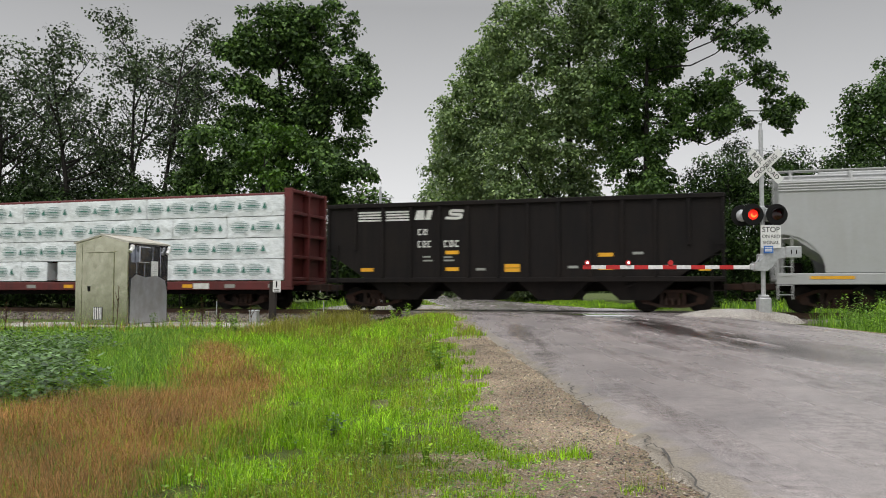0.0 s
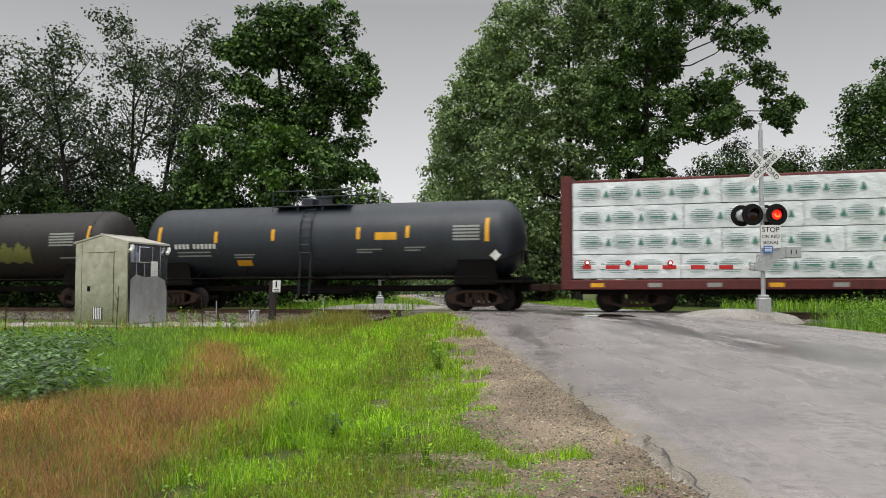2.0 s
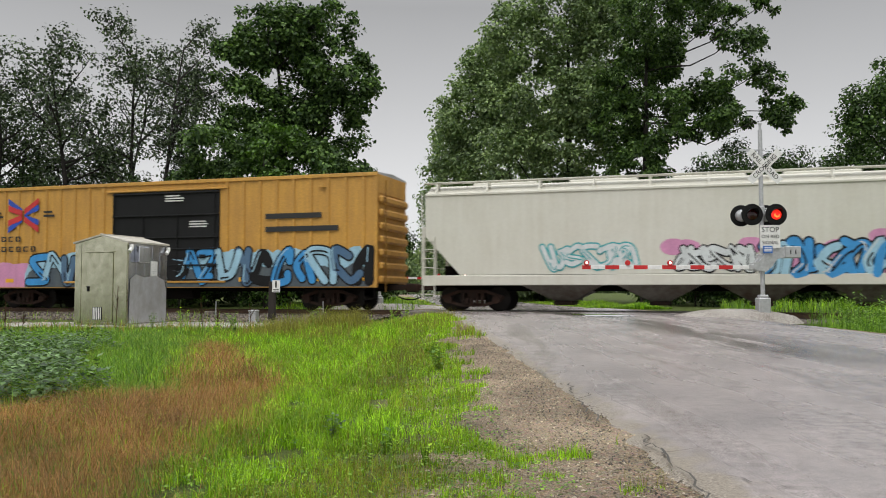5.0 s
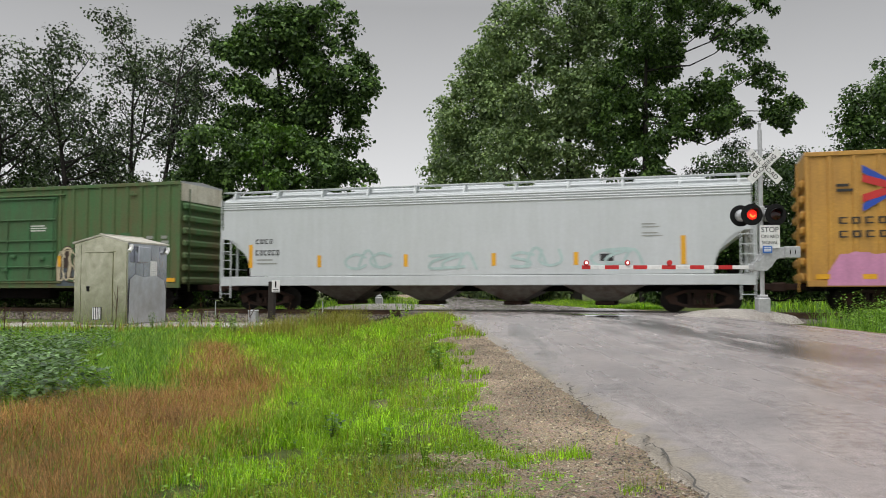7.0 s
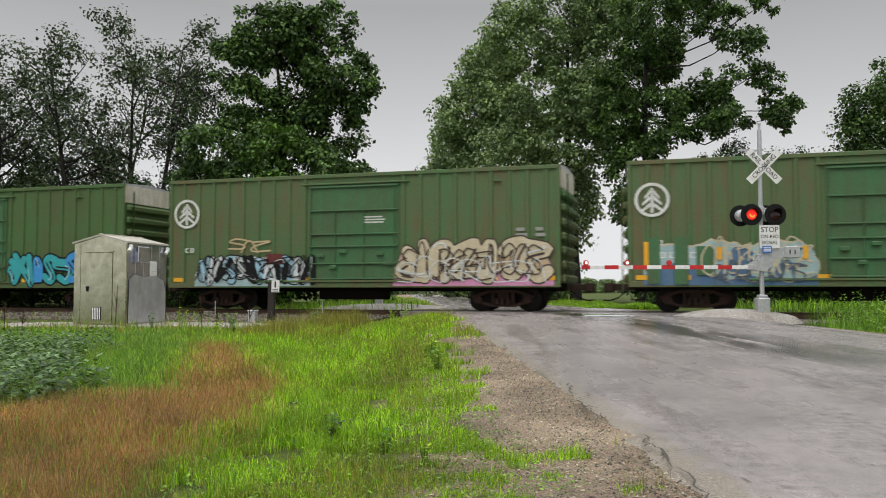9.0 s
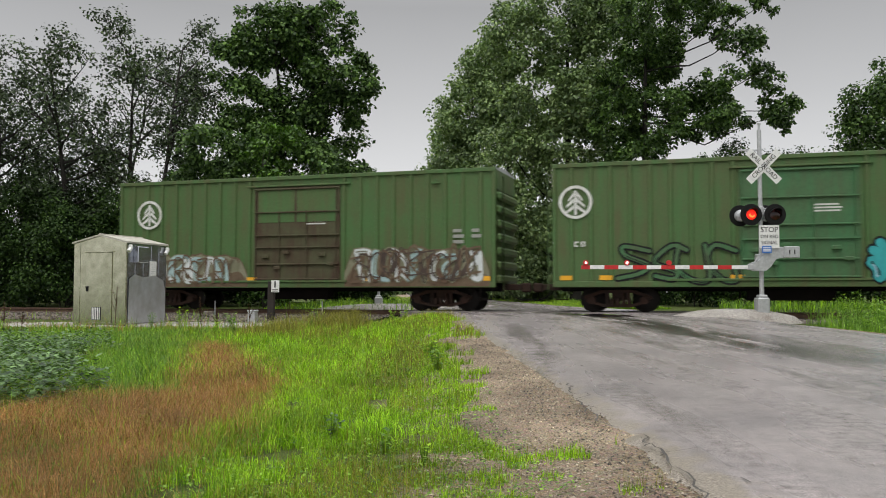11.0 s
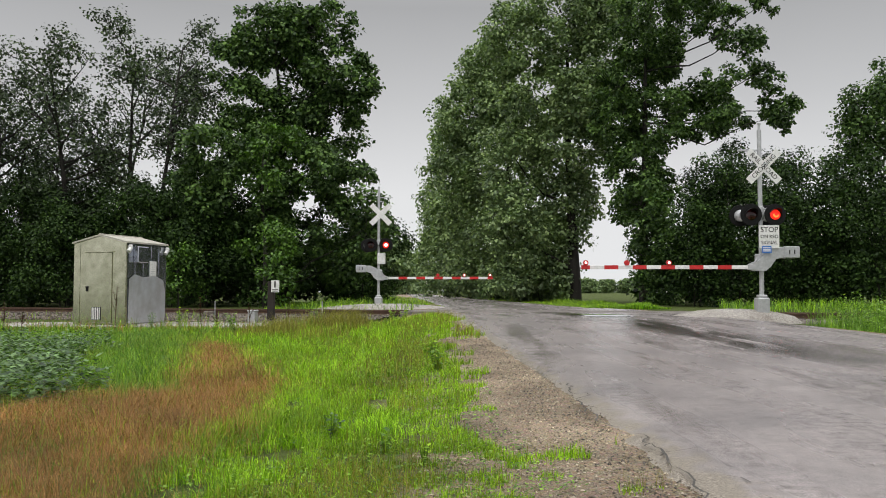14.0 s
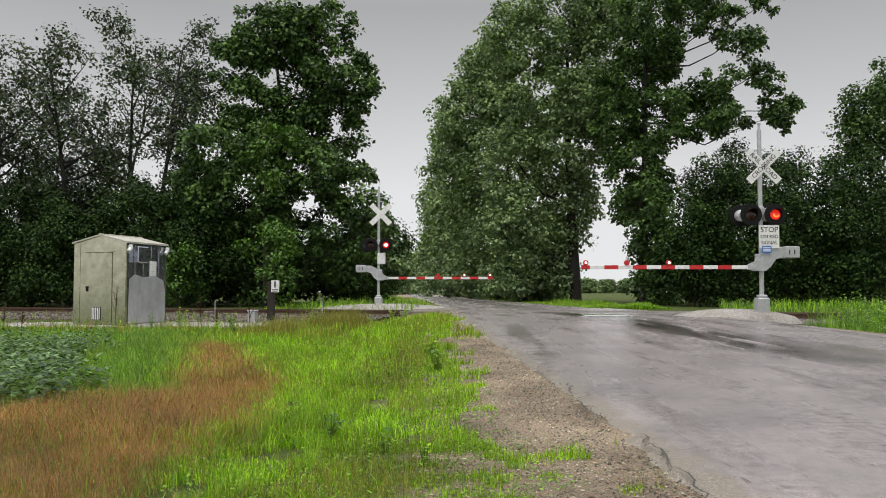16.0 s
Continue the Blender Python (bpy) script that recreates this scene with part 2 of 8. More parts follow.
MAT = dict(
    ground=make_ground_mat(), asphalt=make_asphalt(),
    ballast=make_chips("ballast_stone", (0.06, 0.05, 0.044), (0.30, 0.265, 0.235)),
    pale_chips=make_chips("pale_crushed_stone", (0.24, 0.22, 0.20), (0.62, 0.59, 0.54), 34),
    rail=worn("rusty_rail", (0.10, 0.055, 0.035), (0.03, 0.02, 0.015), 0.6, 0.4),
    tie=worn("creosoted_wood", (0.030, 0.023, 0.019), rough=0.85, streak=False),
    panel=worn("gritty_crossing_timber", (0.20, 0.175, 0.16), (0.07, 0.06, 0.055), 0.5, 0, 0.8, 1.2, 40, False, 0.4, 0.25),
    galv=worn("galvanised_steel", (0.52, 0.53, 0.54), (0.34, 0.34, 0.35), 0.42, 0.55, 0.5, 2.0),
    # hut front: olive of the reflected field is put into the metal's base colour
    hut=worn("hut_aluminium_olive_reflection", (0.56, 0.55, 0.42), (0.34, 0.34, 0.23), 0.17, 0.97, 0.8, 0.55, 8, False, 0.08, 0.04),
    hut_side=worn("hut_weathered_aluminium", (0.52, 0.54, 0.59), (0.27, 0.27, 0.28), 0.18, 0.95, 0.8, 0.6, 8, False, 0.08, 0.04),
    hut_roof=worn("dusty_roof_metal", (0.56, 0.53, 0.46), (0.34, 0.32, 0.27), 0.55, 0.3, 0.7, 1.2, 10, False, 0.1, 0.06),
    hut_patch=worn("rubbed_aluminium", (0.70, 0.72, 0.77), (0.50, 0.50, 0.51), 0.36, 0.85, 0.8, 0.8, 8, False, 0.08, 0.04),
    white=worn("white_paint", (0.78, 0.78, 0.77), (0.5, 0.49, 0.46), 0.45, 0, 0.3, 1.5),
    sheet=plain("white_sheeting", (0.80, 0.80, 0.78), 0.4), black=plain("black_paint", (0.007, 0.007, 0.007), 0.6, 0, 0.2),
    red=plain("red_sheeting", (0.55, 0.02, 0.02), 0.4), blue=plain("blue_sheeting", (0.03, 0.16, 0.55), 0.4),
    yellow=plain("yellow_reflector", (0.75, 0.38, 0.02), 0.4),
    bark=worn("bark", (0.026, 0.022, 0.018), (0.015, 0.013, 0.011), 0.9, 0, 0.8, 2.0, 22, True, 0.8, 0.35),
    leaf=leafy("maple_leaves", (0.019, 0.047, 0.014), (0.135, 0.235, 0.062), 0.5, 0.16, 0.18, 0.6, 0.6),
    # thicket: shade among and under the bushes is put into these very dark tones
    leaf_dark=leafy("shaded_thicket_leaves", (0.009, 0.023, 0.007), (0.060, 0.115, 0.026), 0.5, 0.08, 0.12, 0.7, 0.65),
    leaf_bright=leafy("young_and_top_lit_leaves", (0.030, 0.075, 0.012), (0.13, 0.26, 0.034), 0.45, 0.15, 0.3),
    # far foliage: the haze over it is put into these paler leaf tones
    leaf_hazed=leafy("hazed_far_leaves", (0.080, 0.135, 0.060), (0.33, 0.44, 0.20), 0.45, 0.24, 0.3, 0.35, 0.40),
    leaf_thin=leafy("locust_leaves", (0.016, 0.032, 0.014), (0.105, 0.155, 0.07), 0.45, 0.12),
    grass=leafy("green_grass", (0.12, 0.25, 0.011), (0.51, 0.79, 0.055), 0.5, 0.43, 0.25, 1.1, 0.45),
    verge_grass=leafy("long_grass", (0.060, 0.15, 0.016), (0.31, 0.52, 0.07), 0.5, 0.3, 0.3, 1.2, 0.4),
    dry_grass=leafy("dry_brown_grass", (0.15, 0.068, 0.024), (0.66, 0.38, 0.17), 0.6, 0.30, 0.2, 1.3, 0.5),
    reed=leafy("yellowed_grass", (0.13, 0.13, 0.016), (0.36, 0.33, 0.07), 0.6, 0.3),
    soy=leafy("broad_bean_leaves", (0.018, 0.055, 0.012), (0.20, 0.34, 0.13), 0.42, 0.2, 0.45, 2.0, 0.5),
    lamp_on=glowing("lit_red_lamp", (1.0, 0.025, 0.012), 0.75), lamp_core=glowing("lit_orange_core", (1.0, 0.20, 0.03), 1.5), lamp_hot=glowing("lit_pale_core", (1.0, 0.72, 0.66), 2.2),
    water=still_water(),
    lens=plain("dark_red_lens", (0.035, 0.004, 0.005), 0.15),
)


# ---- mesh tools ----
class Shape:
    """Vertices and faces collected piece by piece."""

    def __init__(self):
        self.v, self.f = [], []

    def add(self, v, f, m=None):
        k = len(self.v)
        self.v += [tuple(m @ Vector(p)) for p in v] if m is not None else list(v)
        self.f += [tuple(i + k for i in q) for q in f]
        return self

    def box(self, x0, x1, y0, y1, z0, z1, c=0.0, m=None):
        """A box, its edges cut by c."""
        if c <= 0:
            v = [(x, y, z) for z in (z0, z1) for y in (y0, y1) for x in (x0, x1)]
            return self.add(v, [(0, 2, 3, 1), (4, 5, 7, 6), (0, 1, 5, 4), (2, 6, 7, 3), (0, 4, 6, 2), (1, 3, 7, 5)], m)
        v, idx = [], {}
        for i in (0, 1):
            for j in (0, 1):
                for k in (0, 1):
                    for a in range(3):
                        p = [(x0, x1)[i], (y0, y1)[j], (z0, z1)[k]]
                        q = [(c, -c)[i], (c, -c)[j], (c, -c)[k]]
                        idx[i, j, k, a] = len(v)
                        v.append(tuple(p[b] if b == a else p[b] + q[b] for b in range(3)))
        f = []
        for a in range(3):
            b, d = (a + 1) % 3, (a + 2) % 3
            for e in (0, 1):
                loop = []
                for s, t in ((0, 0), (1, 0), (1, 1), (0, 1)):
                    key = [0, 0, 0]
                    key[a], key[b], key[d] = e, s, t
                    loop.append(idx[(*key, a)])
                f.append(tuple(loop if e else loop[::-1]))
            for s in (0, 1):
                for t in (0, 1):
                    k0, k1 = [0, 0, 0], [0, 0, 0]
                    k0[b], k0[d], k1[b], k1[d], k0[a], k1[a] = s, t, s, t, 0, 1
                    q = (idx[(*k0, b)], idx[(*k1, b)], idx[(*k1, d)], idx[(*k0, d)])
                    f.append(q if (s + t) % 2 == 0 else q[::-1])
        for i in (0, 1):
            for j in (0, 1):
                for k in (0, 1):
                    q = tuple(idx[i, j, k, a] for a in range(3))
                    f.append(q if (i + j + k) % 2 else q[::-1])
        return self.add(v, f, m)

    def tube(self, p, q, r0, r1=None, n=10, caps=True):
        """A tapered round bar from p to q."""
        r1 = r0 if r1 is None else r1
        p, q = Vector(p), Vector(q)
        w = (q - p).normalized()
        a = w.orthogonal().normalized()
        b = w.cross(a)
        v = [tuple(c + (a * math.cos(t) + b * math.sin(t)) * r) for c, r in ((p, r0), (q, r1)) for t in [2 * math.pi * i / n for i in range(n)]]
        f = [(i, (i + 1) % n, n + (i + 1) % n, n + i) for i in range(n)]
        if caps:
            f += [tuple(range(n))[::-1], tuple(range(n, 2 * n))]
        return self.add(v, f)

    def lathe(self, profile, n=24, m=None):
        """A profile of (radius, z) turned about z."""
        v = [(r * math.cos(2 * math.pi * i / n), r * math.sin(2 * math.pi * i / n), z) for r, z in profile for i in range(n)]
        f = [(j * n + i, j * n + (i + 1) % n, (j + 1) * n + (i + 1) % n, (j + 1) * n + i) for j in range(len(profile) - 1) for i in range(n)]
        f += [tuple(range(n))[::-1], tuple(range((len(profile) - 1) * n, len(profile) * n))]
        return self.add(v, f, m)

    def prism(self, outline, x0, x1, m=None):
        """An outline of (y, z) drawn out along x."""
        n = len(outline)
        v = [(x, y, z) for x in (x0, x1) for y, z in outline]
        f = [(i, (i + 1) % n, n + (i + 1) % n, n + i) for i in range(n)] + [tuple(range(n))[::-1], tuple(range(n, 2 * n))]
        return self.add(v, f, m)

    def plate(self, outline, y, thick=0.004):
        """An outline of (x, z) as a thin plate whose front is at y."""
        n = len(outline)
        v = [(x, yy, z) for yy in (y, y + thick) for x, z in outline]
        f = [tuple(range(n)), tuple(range(n, 2 * n))[::-1]] + [(i, n + i, n + (i + 1) % n, (i + 1) % n) for i in range(n)]
        return self.add(v, f)

    def mesh(self, name, material, smooth=False):
        d = bpy.data.meshes.new(name)
        d.from_pydata(self.v, [], self.f)
        d.materials.append(material)
        bm = bmesh.new()
        bm.from_mesh(d)
        bmesh.ops.recalc_face_normals(bm, faces=bm.faces)
        bm.to_mesh(d)
        bm.free()
        if smooth:
            d.polygons.foreach_set("use_smooth", [True] * len(d.polygons))
            d.set_sharp_from_angle(angle=radians(40))
        return d


def part(name, shape, material, parent=None, label="", smooth=False, at=None):
    ob = new(name, shape if isinstance(shape, bpy.types.Mesh) else shape.mesh(name, material, smooth))
    ob.parent = parent
    if at is not None:
        ob.matrix_basis = at
    return tagged(ob, label)


def thing(name, m, label, category, group="", kind=""):
    ob = new(name)
    ob.matrix_basis = m
    ob.empty_display_size = 0.3
    return tagged(ob, label, category, group, kind)


def quads(name, verts, material, per=4):
    """One mesh of loose faces from an array of corners."""
    verts = np.asarray(verts, dtype=np.float32).reshape(-1, 3)
    k = len(verts) // per
    d = bpy.data.meshes.new(name)
    d.vertices.add(len(verts))
    d.vertices.foreach_set("co", verts.ravel())
    d.loops.add(k * per)
    d.loops.foreach_set("vertex_index", np.arange(k * per, dtype=np.int32))
    d.polygons.add(k)
    d.polygons.foreach_set("loop_start", np.arange(0, k * per, per, dtype=np.int32))
    d.polygons.foreach_set("loop_total", np.full(k, per, dtype=np.int32))
    d.materials.append(material)
    d.update(calc_edges=True)
    return d


def sheet(name, xs, ys, height, material):
    v = [(x, y, height(x, y)) for y in ys for x in xs]
    w = len(xs)
    f = [(j * w + i, j * w + i + 1, (j + 1) * w + i + 1, (j + 1) * w + i) for j in range(len(ys) - 1) for i in range(w - 1)]
    d = bpy.data.meshes.new(name)
    d.from_pydata(v, [], f)
    d.materials.append(material)
    d.polygons.foreach_set("use_smooth", [True] * len(d.polygons))
    return new(name, d)


# ---- ground, road, railway ----
def spread(a, b, near_a, near_b, fine, coarse):
    out, v = [], a
    while v < b:
        out.append(v)
        v += fine if near_a <= v < near_b else min(coarse, max(fine * 2, 0.25 * min(abs(v - near_a), abs(v - near_b)) + fine))
    return out + [b]


def build_ground():
    g = sheet("ground", spread(-1500, 1500, -16, 16, 0.4, 120), spread(-60, 2500, 0, 46, 0.4, 120), ground_z, MAT["ground"])
    tagged(g, "flat country ground of grass, soil and gravel verge", "ground", kind="structure")


def build_road():
    rng = random.Random(5)
    s = Shape()
    ys = [-20 + 1.0 * i for i in range(22)] + [2.0 + 0.08 * i for i in range(538)] + [45 + 2.5 * i for i in range(90)]
    cols = [0.0, 0.03, 0.1, 0.3, 0.5, 0.7, 0.9, 0.97, 1.0]
    for y in ys:
        # the worn edge breaks away unevenly; the road is narrower beyond the crossing
        t = ease(34, 44, y)
        l0 = 1.36 + 0.13 * ease(4.0, 7.0, y) + 0.85 * t + 0.07 * noise.noise(Vector((y * 0.9, 0, 0))) + 0.08 * noise.noise(Vector((y * 3.1, 5, 0))) + 0.05 * noise.noise(Vector((y * 8.3, 9, 0)))
        l1 = 9.0 - 0.9 * t + 0.5 * ease(18, 27, y) * (1 - t) + 0.12 * noise.noise(Vector((y * 0.8, 9, 0)))
        for c in cols:
            l = l0 + (l1 - l0) * c
            x, _ = along(l, y)
            z = road_top(l, y) - (0.06 if c in (0.0, 1.0) else 0.0)
            s.v.append((x, y, z))
    w = len(cols)
    for j in range(len(ys) - 1):
        for i in range(w - 1):
            s.f.append((j * w + i, j * w + i + 1, (j + 1) * w + i + 1, (j + 1) * w + i))
    ob = part("road", s, MAT["asphalt"], smooth=True)
    tagged(ob, "wet grey asphalt country road with broken edges", "road", kind="structure")


HALF = 320.0
RAIL_D = (1.55 - 0.7525, 1.55 + 0.7525)
TRACK_M = pose(*on_track(0, 1.55), 0, 0, -17.38)


def build_track():
    s = Shape()
    # ballast bed in two lengths, open at the road
    wide = [(-6.6, -0.40), (-4.6, -0.27), (-2.9, -0.25), (-1.75, -0.19), (-1.3, -0.17), (1.3, -0.17), (1.75, -0.20), (3.2, -0.45), (3.2, -0.8), (-6.6, -0.8)]
    slim = [(-2.9, -0.45), (-1.75, -0.20), (-1.3, -0.17), (1.3, -0.17), (1.75, -0.20), (3.2, -0.45), (3.2, -0.8), (-2.9, -0.8)]
    for a, b, prof in ((-HALF, -1.6, wide), (9.3, HALF, slim)):
        step = 0.5
        k = int((min(b, 60) - max(a, -60)) / step)
        xs = ([a] if a < -60 else []) + [max(a, -60) + step * i for i in range(k + 1)] + ([b] if b > 60 else [])
        n0, n = len(s.v), len(prof)
        for x in xs:
            for y, z in prof:
                e = 0.05 * noise.noise(Vector((x * 1.3, y * 1.3, z)))
                s.v.append((x, y + e, z + (e if z > -0.5 else 0)))
        for j in range(len(xs) - 1):
            for i in range(n):
                s.f.append((n0 + j * n + i, n0 + j * n + (i + 1) % n, n0 + (j + 1) * n + (i + 1) % n, n0 + (j + 1) * n + i))
    bed = part("ballast_bed", s, MAT["ballast"], at=TRACK_M)
    tagged(bed, "brown crushed stone ballast bed under the track", "ballast", kind="structure")
    prof = [(-0.07, -0.17), (0.07, -0.17), (0.07, -0.155), (0.012, -0.135), (0.012, -0.045), (0.036, -0.035), (0.036, -0.004), (0.028, 0.0),
            (-0.028, 0.0), (-0.036, -0.004), (-0.036, -0.035), (-0.012, -0.045), (-0.012, -0.135), (-0.07, -0.155)]
    for y in (-0.7525, 0.7525):
        r = part("rail", Shape().prism(prof, -HALF, HALF), MAT["rail"], at=TRACK_M @ pose(0, y, 0))
        tagged(r, "rusty steel rail with a worn head", "rail", "rails of the track", "structure")
    tie = Shape().box(-0.115, 0.115, -1.3, 1.3, -0.30, -0.155, 0.012).mesh("sleeper", MAT["tie"])
    root = thing("sleepers", TRACK_M, "dark creosoted timber sleepers in ballast", "sleepers", kind="structure")
    rng = random.Random(8)
    for i in range(-75, 70):
        x = i * 0.52
        if -1.9 < x < 9.4:
            continue
        part("sleeper", tie, None, root, at=pose(x, rng.uniform(-0.04, 0.04), 0, 0, 0, rng.uniform(-1, 1)))
    # rubber and timber crossing panels between and beside the rails
    root = thing("crossing_panels", TRACK_M, "worn grit-covered timber crossing panels between the rails", "crossing panel", kind="structure")
    for y0, y1 in ((-1.55, -0.84), (-0.66, 0.66), (0.84, 1.55)):
        for k in range(4):
            a = -1.6 + 2.72 * k
            part("panel", Shape().box(a, a + 2.70, y0, y1, -0.2, 0.004, 0.01), MAT["panel"], root)


build_ground()
build_road()
build_track()


# ---- trees ----
def unit_leaves(rng, centres, sizes, per, spread_r, flat=0.72, droop=0.35):
    """Leaf faces on the outside of leafy lobes round the twig ends: each a kite of four corners, turned mostly up and outwards."""
    n = len(centres) * per
    c = np.repeat(np.asarray(centres), per, axis=0)
    r = np.repeat(np.asarray(spread_r), per)[:, None]
    out = rng.normal(size=(n, 3)) + np.array([0, 0, 0.25])
    out /= np.linalg.norm(out, axis=1)[:, None]
    p = c + out * r * rng.uniform(0.45, 1.12, size=(n, 1)) * np.array([1, 1, flat])
    nrm = out * 0.8 + np.array([0, 0, 0.55]) + rng.normal(size=(n, 3)) * 0.5
    nrm /= np.linalg.norm(nrm, axis=1)[:, None]
    d = np.cross(nrm, rng.normal(size=(n, 3))) + out * 0.3 + np.array([0, 0, -droop])
    d /= np.linalg.norm(d, axis=1)[:, None]
    w = np.cross(nrm, d)
    w /= np.linalg.norm(w, axis=1)[:, None] + 1e-6
    L = rng.uniform(sizes[0], sizes[1], size=(n, 1))
    tip, mid = p + d * L, p + d * L * 0.45 + nrm * L * 0.10
    return np.stack([p, mid + w * L * 0.36, tip, mid - w * L * 0.36], axis=1)


def limb(shape, pts, r0, r1, n=6):
    """A bent tapering limb through pts."""
    k = len(pts)
    rings = []
    for i, p in enumerate(pts):
        w = (Vector(pts[min(i + 1, k - 1)]) - Vector(pts[max(i - 1, 0)])).normalized()
        a = w.orthogonal().normalized() if abs(w.z) < 0.9 else Vector((1, 0, 0)).cross(w).normalized()
        b = w.cross(a)
        r = r0 + (r1 - r0) * i / (k - 1)
        rings.append(len(shape.v))
        shape.v += [tuple(Vector(p) + (a * math.cos(2 * math.pi * j / n) + b * math.sin(2 * math.pi * j / n)) * r) for j in range(n)]
    for i in range(k - 1):
        for j in range(n):
            shape.f.append((rings[i] + j, rings[i] + (j + 1) % n, rings[i + 1] + (j + 1) % n, rings[i + 1] + j))
    shape.f.append(tuple(rings[-1] + j for j in range(n)))


def grow(rng, start, way, length, bend, steps=5, lift=0.05):
    pts, p, w = [tuple(start)], Vector(start), Vector(way).normalized()
    for _ in range(steps):
        w = (w + Vector([rng.uniform(-bend, bend) for _ in range(3)]) + Vector((0, 0, lift))).normalized()
        p = p + w * (length / steps)
        pts.append(tuple(p))
    return pts


def build_tree(name, x, y, height, radius, seed, leaf, label, base=0.15, limbs=20, twigs=7, per=26, size=(0.16, 0.30), clump=0.75, trunk_r=0.0,
               lean=(0, 0), shape="oval", stems=1, sub=3, group="", z=None):
    """A tapered trunk with limbs and twigs; leaves grow round the twig ends, with gaps between."""
    rng, nrg = random.Random(seed), np.random.default_rng(seed)
    z = ground_z(x, y) - 0.1 if z is None else z
    root = thing(name, pose(x, y, z), label, "tree" if height > 4.5 else "bush", group)
    wood, ends = Shape(), []
    tr = trunk_r or height * 0.016
    for st in range(stems):
        a = rng.uniform(0, 6.28)
        tilt = 0.0 if stems == 1 else rng.uniform(0.08, 0.22)
        top = height * (1 if st == 0 else rng.uniform(0.75, 0.98))
        pts = grow(rng, (0.25 * st * math.cos(a), 0.25 * st * math.sin(a), 0), (lean[0] + tilt * math.cos(a), lean[1] + tilt * math.sin(a), 1), top * 0.93, 0.07, 9, 0.12)
        limb(wood, pts, tr * (1 if stems == 1 else 0.75), tr * 0.12, 8)
        for i in range(limbs // stems):
            f = base + (0.97 - base) * ((i + rng.random()) / (limbs // stems))
            k = min(f / 0.97 * 9, 8.99)
            p = Vector(pts[int(k)]).lerp(Vector(pts[int(k) + 1]), k - int(k))
            g = (f - base) / (1 - base)
            if shape == "oval":
                reach = radius * (0.35 + 0.65 * math.sin(math.pi * min(1, (g * 0.85 + 0.13))))
            elif shape == "cone":
                reach = radius * (1.08 - 0.85 * g)
            else:
                reach = radius * (0.55 + 0.45 * math.sin(math.pi * g))
            az = rng.uniform(0, 6.28)
            up = rng.uniform(0.1, 0.5) + 0.6 * g
            lp = grow(rng, p, (math.cos(az), math.sin(az), up), reach * rng.uniform(0.7, 1.12), 0.22, 5, 0.04)
            limb(wood, lp, tr * (0.42 - 0.25 * g), tr * 0.05, 5)
            ends.append((lp[-1], 1.0))
            for _ in range(twigs):
                k = rng.uniform(1.2, 4.99)
                q = Vector(lp[int(k)]).lerp(Vector(lp[int(k) + 1]), k - int(k))
                v = Vector((rng.gauss(0, 1), rng.gauss(0, 1), rng.gauss(0.25, 0.7))) + Vector((math.cos(az), math.sin(az), 0)) * 0.6
                tp = grow(rng, q, v, reach * rng.uniform(0.18, 0.42), 0.3, 3, 0.0)
                limb(wood, tp, tr * 0.075, tr * 0.02, 3)
                for j in range(sub):
                    ends.append((Vector(tp[3 - j % 3]) + Vector([rng.gauss(0, 0.3 * clump) for _ in range(3)]), rng.uniform(0.55, 1.15)))
    part("trunk", wood, MAT["bark"], root, "dark rough trunk and limbs", True)
    c = np.array([tuple(e[0]) for e in ends])
    sp = np.array([e[1] for e in ends]) * clump
    keep = c[:, 2] > 0.25
    part("crown", quads("crown", unit_leaves(nrg, c[keep], size, per, sp[keep]), MAT[leaf]), None, root, "leafy crown with gaps between the branches")
    return root


